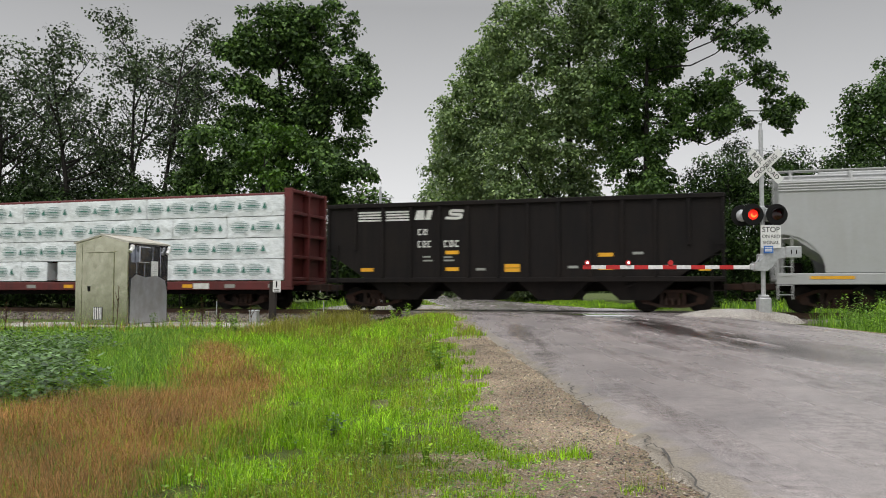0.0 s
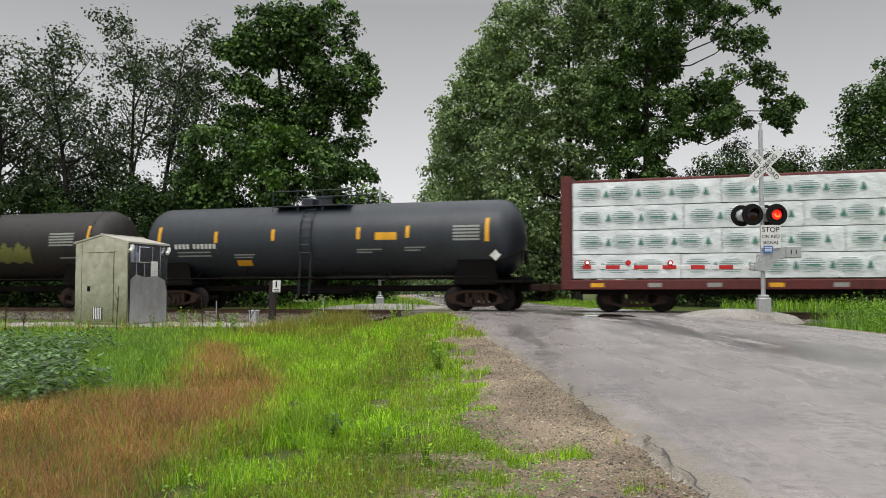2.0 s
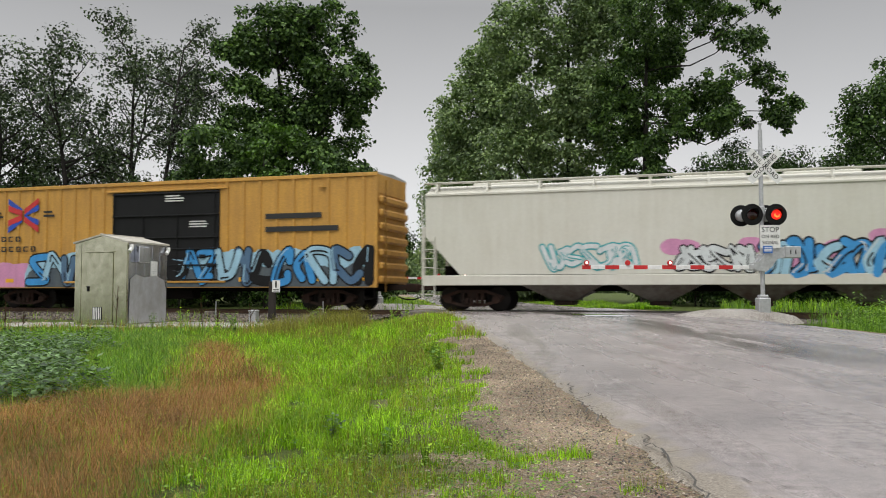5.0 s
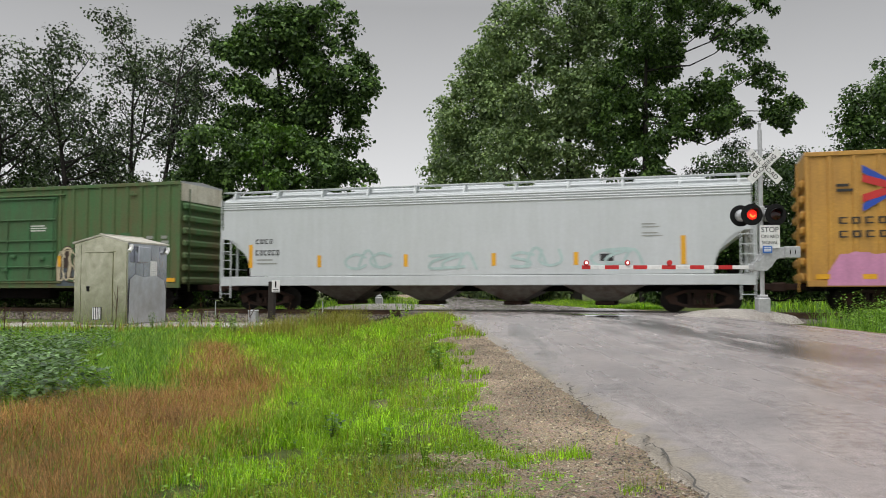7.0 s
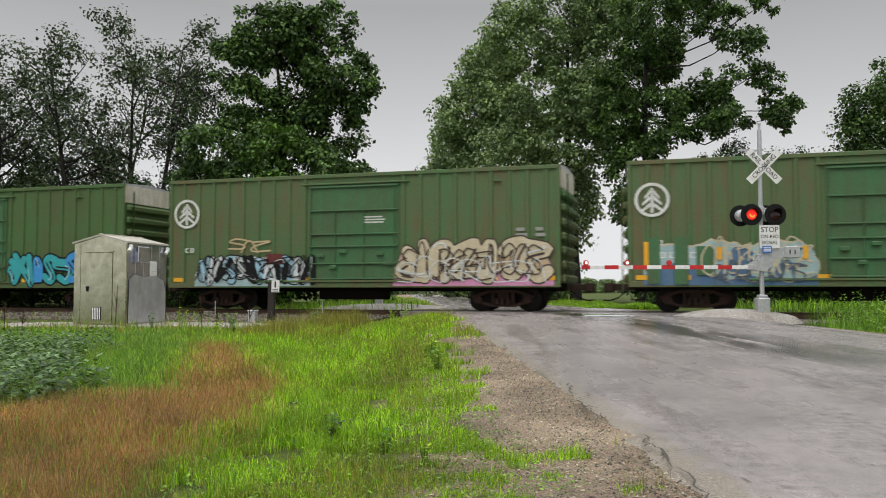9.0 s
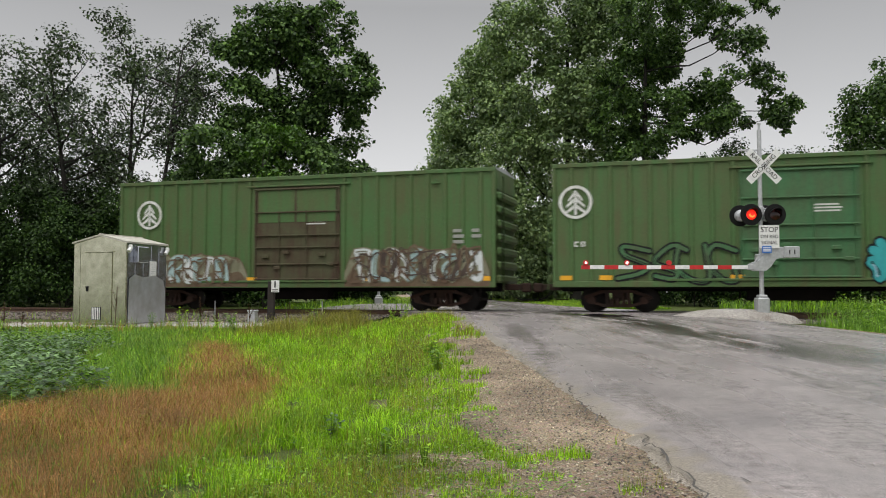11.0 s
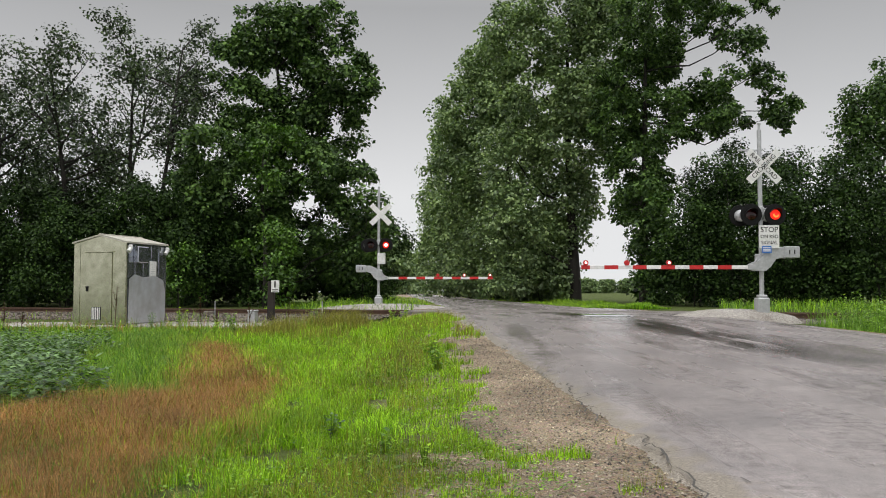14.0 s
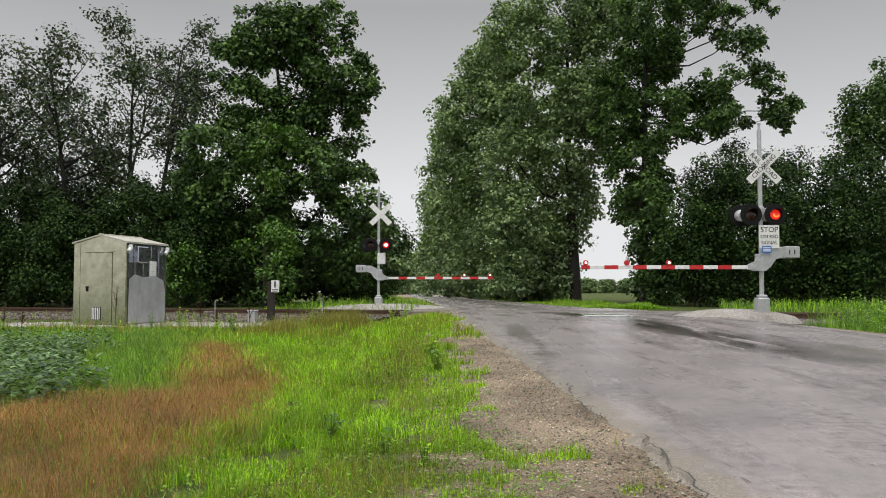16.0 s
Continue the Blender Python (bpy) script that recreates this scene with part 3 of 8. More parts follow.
def build_lobed_tree(name, x, y, lobes, seed, leaf, label, per=70, size=(0.16, 0.30), clump=0.6, density=0.55, trunk_r=0.36, group="", gaps=-0.16, twig=0.30, steep=0.55):
    """A tree whose crown is a set of leafy lobes (aside, height, half width, half height), each carried by a limb of the trunk."""
    rng, nrg = random.Random(seed), np.random.default_rng(seed)
    root = thing(name, pose(x, y, ground_z(x, y) - 0.1), label, "tree", group)
    top = max(b for _, b, _, _ in lobes)
    half = max(abs(a) + r for a, _, r, _ in lobes)
    wood = Shape()
    pts = grow(rng, (0, 0, 0), (0, 0, 1), top * 0.94, 0.045, 10, 0.14)
    limb(wood, pts, trunk_r, trunk_r * 0.14, 9)
    ends, sizes_ = [], []
    for k, (a, b, rx, rz) in enumerate(lobes):
        deep = rng.uniform(-0.30, 0.30) * half
        ry = max(rx, 0.45 * half) if abs(a) < 0.45 * half else rx
        mid = Vector((a, deep, b))
        f = min(8.9, max(1.2, (b - steep * math.hypot(a, deep) - 0.4 * rz) / (top * 0.94) * 10))
        p = Vector(pts[int(f)]).lerp(Vector(pts[int(f) + 1]), f - int(f))
        way = mid - p
        line = [tuple(p + way * q + Vector((rng.uniform(-0.09, 0.09) * (q > 0), rng.uniform(-0.09, 0.09) * (q > 0), rng.uniform(-0.10, 0.10) * (q > 0) - 0.10 * math.sin(math.pi * q))) * way.length * 0.6) for q in (0, 0.25, 0.5, 0.75, 1.0)]
        limb(wood, line, trunk_r * min(0.36 - 0.16 * b / top, 0.07 + 0.08 * rx), trunk_r * 0.06, 6)
        n = int(density * 4.19 * (rx * rz + rx * ry + ry * rz))
        for _ in range(n):
            v = Vector((rng.gauss(0, 1), rng.gauss(0, 1), rng.gauss(0.15, 1))).normalized()
            e = 1 + 0.42 * noise.noise(v * 1.9 + Vector((k, seed, 0)))
            c = mid + Vector((v.x * rx, v.y * ry, v.z * rz)) * rng.uniform(0.5, 1.0) ** 0.6 * e
            if c.z < 0.5 or (rx > 1.35 and noise.noise(c * 0.62 + Vector((seed, 0, 0))) < gaps):
                continue
            ends.append(tuple(c))
            sizes_.append(clump * rng.uniform(0.55, 1.2))
            if rng.random() < twig:
                limb(wood, grow(rng, mid + (c - mid) * 0.15, c - mid, (c - mid).length * 0.9, 0.16, 3, 0.02), trunk_r * 0.07, trunk_r * 0.02, 3)
    part("trunk", wood, MAT["bark"], root, "dark rough trunk and limbs", True)
    part("crown", quads("crown", unit_leaves(nrg, ends, size, per, sizes_), MAT[leaf]), None, root, "leafy crown in rounded masses with gaps between")
    return root


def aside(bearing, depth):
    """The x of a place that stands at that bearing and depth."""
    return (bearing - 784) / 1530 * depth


def build_trees():
    T, B = build_tree, build_lobed_tree
    # the tall maple beside the far signal, a broad one before it, and saplings at its foot
    B("maple_tree", -9.12, 50, ((-1.1, 15.8, 2.5, 1.8), (1.8, 16.0, 2.0, 1.6), (-2.6, 14.2, 1.8, 1.9), (3.1, 13.5, 2.0, 1.7), (0.5, 12.9, 2.3, 2.3), (4.4, 12.4, 1.0, 1.2), (2.8, 10.9, 1.6, 1.4), (-2.0, 11.7, 1.5, 1.3), (-0.2, 16.8, 2.0, 1.0), (0.6, 10.3, 2.3, 1.4), (-1.9, 9.4, 2.0, 1.4), (2.8, 9.0, 1.9, 1.3), (0.2, 8.6, 2.2, 1.3)),
      11, "leaf", "tall dense maple tree beyond the railway", 92, (0.16, 0.32), 0.66, 0.95, 0.34, gaps=-0.30)
    B("maple_tree", -9.44, 46, ((-2.4, 8.0, 1.8, 1.2), (3.0, 7.4, 1.8, 1.4), (5.0, 6.1, 1.3, 1.4), (5.6, 4.0, 1.3, 1.8), (-3.9, 5.9, 1.7, 1.7), (-0.9, 5.8, 2.3, 2.0), (2.6, 4.7, 2.3, 2.3), (-2.7, 3.5, 2.3, 1.8), (0.9, 2.9, 2.6, 1.8), (4.2, 2.5, 2.0, 1.5)),
      12, "leaf", "broad dark maple with foliage down to the ground", 86, (0.15, 0.30), 0.62, 0.78, 0.24, gaps=-0.32)
    # lobes in brighter leaves: light from above on the crown is put into their colour
    B("maple_tree", -9.1, 44.6, ((0.2, 8.5, 2.1, 1.1), (-1.3, 7.7, 1.4, 1.0), (1.6, 7.6, 1.4, 1.1), (0.0, 6.3, 1.2, 0.9)), 13, "leaf_bright", "young maple whose bright green top stands for top light", 70, (0.14, 0.27), 0.50, 0.55, 0.16)
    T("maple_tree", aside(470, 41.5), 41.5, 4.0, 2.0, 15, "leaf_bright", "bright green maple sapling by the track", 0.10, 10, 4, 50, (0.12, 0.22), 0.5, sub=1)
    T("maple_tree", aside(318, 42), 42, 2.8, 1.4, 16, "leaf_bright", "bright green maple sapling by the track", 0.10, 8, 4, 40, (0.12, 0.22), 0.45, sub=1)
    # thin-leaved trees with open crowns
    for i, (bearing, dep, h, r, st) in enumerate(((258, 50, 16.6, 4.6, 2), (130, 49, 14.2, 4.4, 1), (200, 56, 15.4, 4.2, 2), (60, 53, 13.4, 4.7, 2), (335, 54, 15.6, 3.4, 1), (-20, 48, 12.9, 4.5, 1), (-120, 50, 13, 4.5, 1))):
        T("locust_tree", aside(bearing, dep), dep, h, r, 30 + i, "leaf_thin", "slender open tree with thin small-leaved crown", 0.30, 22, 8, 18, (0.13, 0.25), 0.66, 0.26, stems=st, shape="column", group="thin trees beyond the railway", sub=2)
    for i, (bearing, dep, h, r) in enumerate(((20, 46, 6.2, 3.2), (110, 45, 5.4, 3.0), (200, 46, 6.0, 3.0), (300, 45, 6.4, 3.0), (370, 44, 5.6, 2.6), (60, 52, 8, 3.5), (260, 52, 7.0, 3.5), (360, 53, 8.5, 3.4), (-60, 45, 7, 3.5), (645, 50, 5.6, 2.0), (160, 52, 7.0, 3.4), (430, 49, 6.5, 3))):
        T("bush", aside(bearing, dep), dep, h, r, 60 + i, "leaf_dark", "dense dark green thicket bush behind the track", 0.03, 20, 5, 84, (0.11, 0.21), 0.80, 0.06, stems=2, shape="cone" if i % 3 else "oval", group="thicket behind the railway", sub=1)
    # the row of tall cottonwoods along the far road, leafy to the ground
    row = "cottonwoods along the road"
    B("cottonwood_tree", 9.56, 62, ((-0.8, 20.6, 3.4, 2.8), (-4.3, 19.4, 2.2, 2.6), (1.8, 17.4, 2.4, 2.8), (-2.4, 15.4, 3.6, 3.2), (-0.4, 11.3, 3.0, 3.2), (-4.1, 10.5, 2.8, 3.2), (-0.2, 7.3, 2.0, 2.8), (-1.8, 4.4, 2.4, 2.4), (-4.3, 5.6, 2.8, 2.8), (2.2, 21.2, 2.4, 2.0), (-2.2, 2.0, 2.4, 1.6), (-4.8, 2.2, 2.2, 1.8), (0.6, 14.2, 2.2, 2.6)),
      91, "leaf_hazed", "tall leafy cottonwood in the row beside the far road", 70, (0.18, 0.36), 0.80, 0.80, 0.46, row, -0.45, 0.1)
    B("cottonwood_tree", 5.91, 78, ((-1.5, 20.6, 2.8, 3.1), (-3.3, 16.8, 3.1, 3.1), (-1.0, 12.0, 4.1, 4.1), (-4.3, 12.5, 2.5, 3.6), (-2.3, 6.9, 3.6, 4.1), (0.0, 3.3, 3.1, 2.0), (-2.5, 18.1, 2.5, 2.5), (-2.6, 2.2, 3.0, 1.8), (2.6, 2.4, 2.4, 2.0), (2.4, 6.0, 2.4, 2.6), (1.0, 16.5, 3.0, 3.0)),
      92, "leaf_hazed", "tall leafy cottonwood in the row beside the far road", 60, (0.22, 0.42), 0.95, 0.66, 0.44, row, -0.5, 0.1)
    B("cottonwood_tree", 3.27, 98, ((-2.2, 17.0, 2.4, 3.5), (-2.9, 11.9, 2.7, 4.2), (-2.2, 6.5, 3.2, 4.5), (0.3, 3.3, 2.6, 1.9), (0.3, 11.0, 2.9, 4.5), (-2.4, 2.2, 2.8, 1.8), (2.6, 3.0, 2.6, 2.2)),
      93, "leaf_hazed", "tall leafy cottonwood in the row beside the far road", 48, (0.28, 0.50), 1.05, 0.55, 0.40, row, -0.5, 0.1)
    B("cottonwood_tree", 0.6, 125, ((-1.4, 11.7, 2.5, 4.5), (-1.9, 6.4, 2.3, 3.9), (0.4, 3.9, 2.0, 2.5), (0.8, 8.8, 2.5, 4.9), (-1.8, 2.4, 2.4, 2.0), (2.4, 2.8, 2.4, 2.2)),
      94, "leaf_hazed", "tall leafy cottonwood in the row beside the far road", 40, (0.34, 0.60), 1.15, 0.50, 0.40, row, -0.5, 0.1)
    for i, (l, dep) in enumerate(((9.4, 66), (10.6, 63), (11.4, 70), (9.6, 76), (11.2, 82), (9.4, 88), (10.8, 95), (9.6, 106), (11.0, 112), (9.8, 126), (9.8, 140), (12.6, 76))):
        x, _ = along(l, dep)
        T("bush", x, dep, 3.4, 2.2, 300 + i, "leaf_hazed" if i % 3 else "leaf", "leafy brush at the foot of the cottonwoods", 0.02, 16, 5, 50, (0.2, 0.4), 0.75, 0.05, stems=2, shape="cone", group="brush along the far road", sub=1)
    # the open oak: a leaf-clad trunk and long side limbs that end in separate masses of leaves
    B("oak_tree", 12.64, 54, ((-0.1, 17.9, 2.1, 2.1), (-0.5, 14.6, 1.8, 2.0), (0.6, 11.4, 1.5, 2.0), (-0.5, 8.6, 1.5, 2.0), (-0.8, 5.9, 1.1, 1.6), (0.8, 7.1, 1.2, 1.8), (-1.3, 12.1, 1.7, 1.8), (1.7, 15.8, 1.2, 1.6), (-0.1, 3.6, 0.9, 1.1), (2.9, 18.3, 1.6, 1.1),
                              (5.2, 18.1, 1.3, 1.1), (7.3, 18.6, 1.2, 0.9), (5.2, 15.8, 1.6, 0.8), (3.9, 13.5, 1.2, 0.8), (5.9, 13.1, 1.3, 0.9), (8.0, 14.6, 1.2, 1.0), (9.2, 13.0, 1.3, 1.0), (8.4, 11.7, 1.2, 0.8), (6.3, 11.5, 1.2, 0.6), (3.5, 10.9, 0.8, 0.6)),
      121, "leaf", "tall open oak with long side limbs", 70, (0.16, 0.31), 0.52, 0.95, 0.36, gaps=-0.24, steep=0.12, twig=0.2)
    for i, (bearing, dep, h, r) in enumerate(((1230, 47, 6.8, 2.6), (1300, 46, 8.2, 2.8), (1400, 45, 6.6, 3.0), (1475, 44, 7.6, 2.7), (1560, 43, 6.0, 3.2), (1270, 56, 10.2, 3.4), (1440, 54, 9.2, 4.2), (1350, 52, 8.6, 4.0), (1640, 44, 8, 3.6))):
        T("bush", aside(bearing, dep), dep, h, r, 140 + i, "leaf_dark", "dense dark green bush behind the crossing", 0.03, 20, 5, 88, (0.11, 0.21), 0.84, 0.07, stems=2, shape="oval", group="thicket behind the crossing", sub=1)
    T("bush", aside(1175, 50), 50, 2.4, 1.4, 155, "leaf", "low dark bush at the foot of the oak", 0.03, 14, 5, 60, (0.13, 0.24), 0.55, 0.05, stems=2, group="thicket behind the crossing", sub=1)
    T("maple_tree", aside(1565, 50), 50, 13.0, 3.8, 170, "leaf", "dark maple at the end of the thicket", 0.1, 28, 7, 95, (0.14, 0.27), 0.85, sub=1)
    # undergrowth that closes the view beneath the trees, its leaf colour dark with their shade
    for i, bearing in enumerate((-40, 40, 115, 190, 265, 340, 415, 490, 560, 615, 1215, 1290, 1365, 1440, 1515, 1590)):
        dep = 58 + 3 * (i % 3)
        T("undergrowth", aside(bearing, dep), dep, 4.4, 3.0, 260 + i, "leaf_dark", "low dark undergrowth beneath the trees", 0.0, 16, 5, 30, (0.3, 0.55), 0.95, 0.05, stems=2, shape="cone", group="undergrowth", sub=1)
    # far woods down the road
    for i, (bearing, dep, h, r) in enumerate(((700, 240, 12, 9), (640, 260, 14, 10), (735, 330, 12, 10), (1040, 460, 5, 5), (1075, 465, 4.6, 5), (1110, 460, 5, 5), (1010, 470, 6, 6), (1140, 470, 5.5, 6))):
        T("far_tree", aside(bearing, dep), dep, h, r, 200 + i, "leaf_hazed", "distant tree at the end of the road", 0.02, 22, 6, 30, (0.9, 1.7), 2.0, 0.3, group="distant trees", sub=1)


build_trees()


# ---- crossing signals ----
def text_mesh(body, size, material):
    cu = bpy.data.curves.new("lettering", "FONT")
    cu.body, cu.size, cu.align_x, cu.align_y, cu.extrude = body, size, "CENTER", "CENTER", 0.002
    tmp = new("lettering", cu)
    d = bpy.data.meshes.new_from_object(tmp.evaluated_get(bpy.context.evaluated_depsgraph_get()))
    bpy.data.objects.remove(tmp)
    bpy.data.curves.remove(cu)
    d.materials.clear()
    d.materials.append(material)
    d.transform(pose(0, 0, 0, 90))
    return d


def letter_parts(body, size, material, parent, at):
    """Raised lettering, each letter a part of its own."""
    d = text_mesh(body, size, material)
    bm = bmesh.new()
    bm.from_mesh(d)
    todo, spans = set(bm.faces), []
    while todo:
        stack, isle = [todo.pop()], []
        while stack:
            f = stack.pop()
            isle.append(f)
            for v in f.verts:
                for g in v.link_faces:
                    if g in todo:
                        todo.discard(g)
                        stack.append(g)
        xs = [v.co.x for f in isle for v in f.verts]
        spans.append([min(xs), max(xs), isle])
    spans.sort(key=lambda q: q[0])
    joined = []
    for a, b, isle in spans:
        if joined and a < joined[-1][1] - 0.003:
            joined[-1][1] = max(b, joined[-1][1])
            joined[-1][2] += isle
        else:
            joined.append([a, b, list(isle)])
    for _, _, isle in joined:
        s = Shape()
        for f in isle:
            s.add([tuple(v.co) for v in f.verts], [tuple(range(len(f.verts)))])
        part("letter", s, material, parent, "black letter", at=at)
    bm.free()
    bpy.data.meshes.remove(d)


FLASH = {}


def lamp_head(root, x, y, z, turn, name="lamp_head", lit=None):
    """A round flasher: black background disc, hood, housing and lens, facing -y before it is turned."""
    m = pose(x, y, z, 0, 0, turn)
    face = pose(0, 0, 0, 90, 0, 0)
    disc = Shape().lathe([(0.0, 0.0), (0.30, 0.0), (0.305, 0.01), (0.30, 0.02), (0.0, 0.02)], 32, face)
    head = part(name, disc, MAT["black"], root, "round black signal background", True, m)
    part("housing", Shape().lathe([(0.02, -0.19), (0.10, -0.18), (0.155, -0.11), (0.17, -0.02), (0.17, -0.002), (0.0, -0.002)], 24, face), MAT["galv"], head, "dull grey lamp housing", True)
    hood = Shape()
    n = 18
    for i in range(n + 1):
        a = math.pi * (-0.12 + 1.24 * i / n)
        c, s = math.cos(a), math.sin(a)
        hood.v += [(0.165 * c, -0.02, 0.165 * s), (0.165 * c, -0.03 - 0.24 * max(0.12, s), 0.165 * s), (0.171 * c, -0.03 - 0.24 * max(0.12, s), 0.171 * s), (0.171 * c, -0.02, 0.171 * s)]
    for i in range(n):
        for j in range(4):
            hood.f.append((4 * i + j, 4 * i + (j + 1) % 4, 4 * i + 4 + (j + 1) % 4, 4 * i + 4 + j))
    part("hood", hood, MAT["black"], head, "black visor hood", True)
    part("lens", Shape().lathe([(0.0, 0.045), (0.08, 0.042), (0.15, 0.022), (0.15, 0.018), (0.0, 0.018)], 24, face), MAT["lens"], head, "dark red glass lens", True)
    if lit:
        core = Shape()
        # near lamps: the hood's shade on the lit lens is put into a crescent shape
        arc = [(0.085 * math.cos(t) + 0.01, 0.085 * math.sin(t)) for t in [math.pi * (0.95 + 0.95 * i / 10) for i in range(11)]]
        arc += [(0.055 * math.cos(t) + 0.02, 0.055 * math.sin(t) + 0.02) for t in [math.pi * (1.9 - 0.95 * i / 10) for i in range(11)]]
        FLASH.setdefault(name, []).append(part("bulb_core", core.plate(arc, -0.056, 0.006) if lit == "lamp_core" else core.lathe([(0.0, 0.052), (0.078, 0.052), (0.078, 0.046), (0.0, 0.046)], 20, face), MAT[lit], head, "bright core of the lit lamp"))
        bulb = part("bulb", Shape().lathe([(0.0, 0.050), (0.07, 0.047), (0.142, 0.028), (0.142, 0.024), (0.0, 0.024)], 24, face), MAT["lamp_on"], head, "lit red lamp", True)
        FLASH.setdefault(name, []).append(bulb)
    return head


def build_signal(x, y, z, turn, arm, front, name_lit):
    """A crossing mast with crossbuck, flashers, signs, gate mechanism, counterweights and lowered arm; x to the road, facing -y."""
    side = 1 if arm > 0 else -1
    L = abs(arm)
    root = thing("crossing_signal", pose(x, y, z, 0, 0, turn), "silver railway crossing mast with red flashers and lowered striped gate arm", "crossing signal", "crossing signals")
    g = MAT["galv"]
    part("foundation", Shape().box(-0.17, 0.17, -0.17, 0.17, -0.25, 0.28, 0.03).box(-0.12, 0.12, -0.12, 0.12, 0.28, 0.36, 0.02), g, root, "grey cast base")
    part("mast", Shape().tube((0, 0, 0.2), (0, 0, 5.02), 0.064, 0.06, 16).tube((0, 0, 5.02), (0, 0, 5.2), 0.035, 0.035, 10), g, root, "round silver mast", True)
    part("finial", Shape().lathe([(0.0, 5.16), (0.05, 5.17), (0.055, 5.22), (0.0, 5.28)], 12), g, root, smooth=True)
    part("bell_arm", Shape().box(-0.62 if front else -0.05, 0.0 if front else 0.62, -0.02, 0.02, 4.42 if front else 4.72, 4.47 if front else 4.76, 0.006), g, root)
    # crossbuck: two crossed boards, lettered on the side that faces the road
    for k, (ang, body) in enumerate(((-45, "RAIL  ROAD"), (45, "CROSSING"))):
        m = pose(0.09, -0.075 - 0.006 * k, 3.98) @ pose(0, 0, 0, 0, -ang, 0)
        b = part("crossbuck_board", Shape().box(-0.61, 0.61, -0.003, 0.003, -0.114, 0.114, 0.002), MAT["sheet"], root, "white reflective crossbuck board", at=m)
        if front:
            letter_parts(body, 0.185, MAT["black"], b, pose(0, -0.008, 0))
    bar = Shape().tube((-0.42, -0.02, 2.78), (0.42, -0.02, 2.78), 0.022, 0.022, 8)
    part("lamp_bracket", bar, g, root, smooth=True)
    part("junction_box", Shape().box(-0.07, 0.07, -0.10, 0.06, 2.60, 2.84, 0.015), g, root)
    heads = [(-0.335, -0.2, 0, "flasher_a"), (0.335, -0.2, 0, "flasher_b")]
    for hx, hy, ht, nm in heads:
        lamp_head(root, hx, hy, 2.60, ht, nm, name_lit)
    # the pair that faces the other way
    for hx in (-0.52, 0.20):
        lamp_head(root, hx, 0.16, 2.60, 180, "rear_lamp_head")
    if front:
        sg = part("sign", Shape().box(-0.28, 0.28, -0.004, 0.004, -0.32, 0.32, 0.003), MAT["sheet"], root, "white STOP ON RED SIGNAL sign", at=pose(0.14, -0.26, 1.98))
        for body, sz, zz in (("STOP", 0.205, 0.19), ("ON RED", 0.135, 0.00), ("SIGNAL", 0.135, -0.17)):
            letter_parts(body, sz, MAT["black"], sg, pose(0, -0.008, zz))
        bl = part("blue_notice", Shape().box(-0.13, 0.13, -0.004, 0.004, -0.10, 0.10, 0.002), MAT["blue"], root, "small blue notice plate", at=pose(0.06, -0.275, 1.62))
        for j in range(3):
            part("writing", Shape().box(-0.10, 0.10, -0.002, 0.002, -0.012, 0.012), MAT["sheet"], bl, "white line of writing", at=pose(0, -0.007, 0.05 - 0.045 * j))
    else:
        part("control_box", Shape().box(-0.05, 0.30, -0.12, 0.08, 1.75, 2.25, 0.02), MAT["white"], root, "pale equipment box")
    # gate mechanism on the mast
    za = 1.13
    mech = Shape()
    o = [(-0.30, -0.06), (-0.30, 0.12), (-0.16, 0.16), (0.06, 0.42), (0.36, 0.56), (0.62, 0.54), (0.62, 0.30), (0.34, 0.22), (0.20, 0.02), (0.06, -0.10), (-0.2, -0.10)]
    o = [(-side * a, za + b) for a, b in o] if side > 0 else [(a, za + b) for a, b in o]
    mech.plate(o, -0.20, 0.05).plate(o, 0.10, 0.05)
    part("gate_mechanism", mech.box(-0.16, 0.16, -0.15, 0.10, za - 0.02, za + 0.38, 0.03), g, root, "silver gate drive casing")
    wx = -side * 0.78
    cw = part("counterweight", Shape().box(wx - 0.22, wx + 0.22, -0.24, -0.14, za + 0.26, za + 0.58, 0.015).box(wx - 0.22, wx + 0.22, 0.08, 0.18, za + 0.26, za + 0.58, 0.015), g, root, "grey counterweight plates")
    for dx in (-0.07, 0.07):
        part("slot", Shape().box(wx + dx - 0.014, wx + dx + 0.014, -0.246, -0.238, za + 0.36, za + 0.48), MAT["black"], cw, "dark bolt slot")
    part("arm_socket", Shape().box(side * 0.14 if side > 0 else -0.42, 0.42 if side > 0 else -0.14, -0.17, -0.05, za - 0.08, za + 0.09, 0.02).tube((side * 0.3, -0.11, za), (side * 0.12, -0.11, za + 0.32), 0.018), g, root)
    # striped arm of short lengths
    a = part("gate_arm", Shape().box(min(side * 0.40, side * L), max(side * 0.40, side * L), -0.125, -0.095, za - 0.052, za + 0.052, 0.006), MAT["sheet"], root, "white gate arm with red reflective stripes")
    for c, w in [(L - 0.115, 0.118)] + [(L - 0.835 - 0.794 * i, 0.195) for i in range(5)]:
        c *= side
        part("stripe", Shape().box(c - w, c + w, -0.131, -0.089, za - 0.056, za + 0.056, 0.002), MAT["red"], a, "red reflective stripe")
    for k, q in enumerate((side * (L - 0.12), side * (L - 1.27), side * (L - 2.45))):
        lm = part("arm_lamp", Shape().box(q - 0.05, q + 0.05, -0.15, -0.07, za + 0.05, za + 0.10, 0.01).lathe([(0.072, -0.045), (0.077, 0), (0.072, 0.045)], 16, pose(q, -0.11, za + 0.125, 90)), MAT["red"], root, "red gate arm lamp", True)
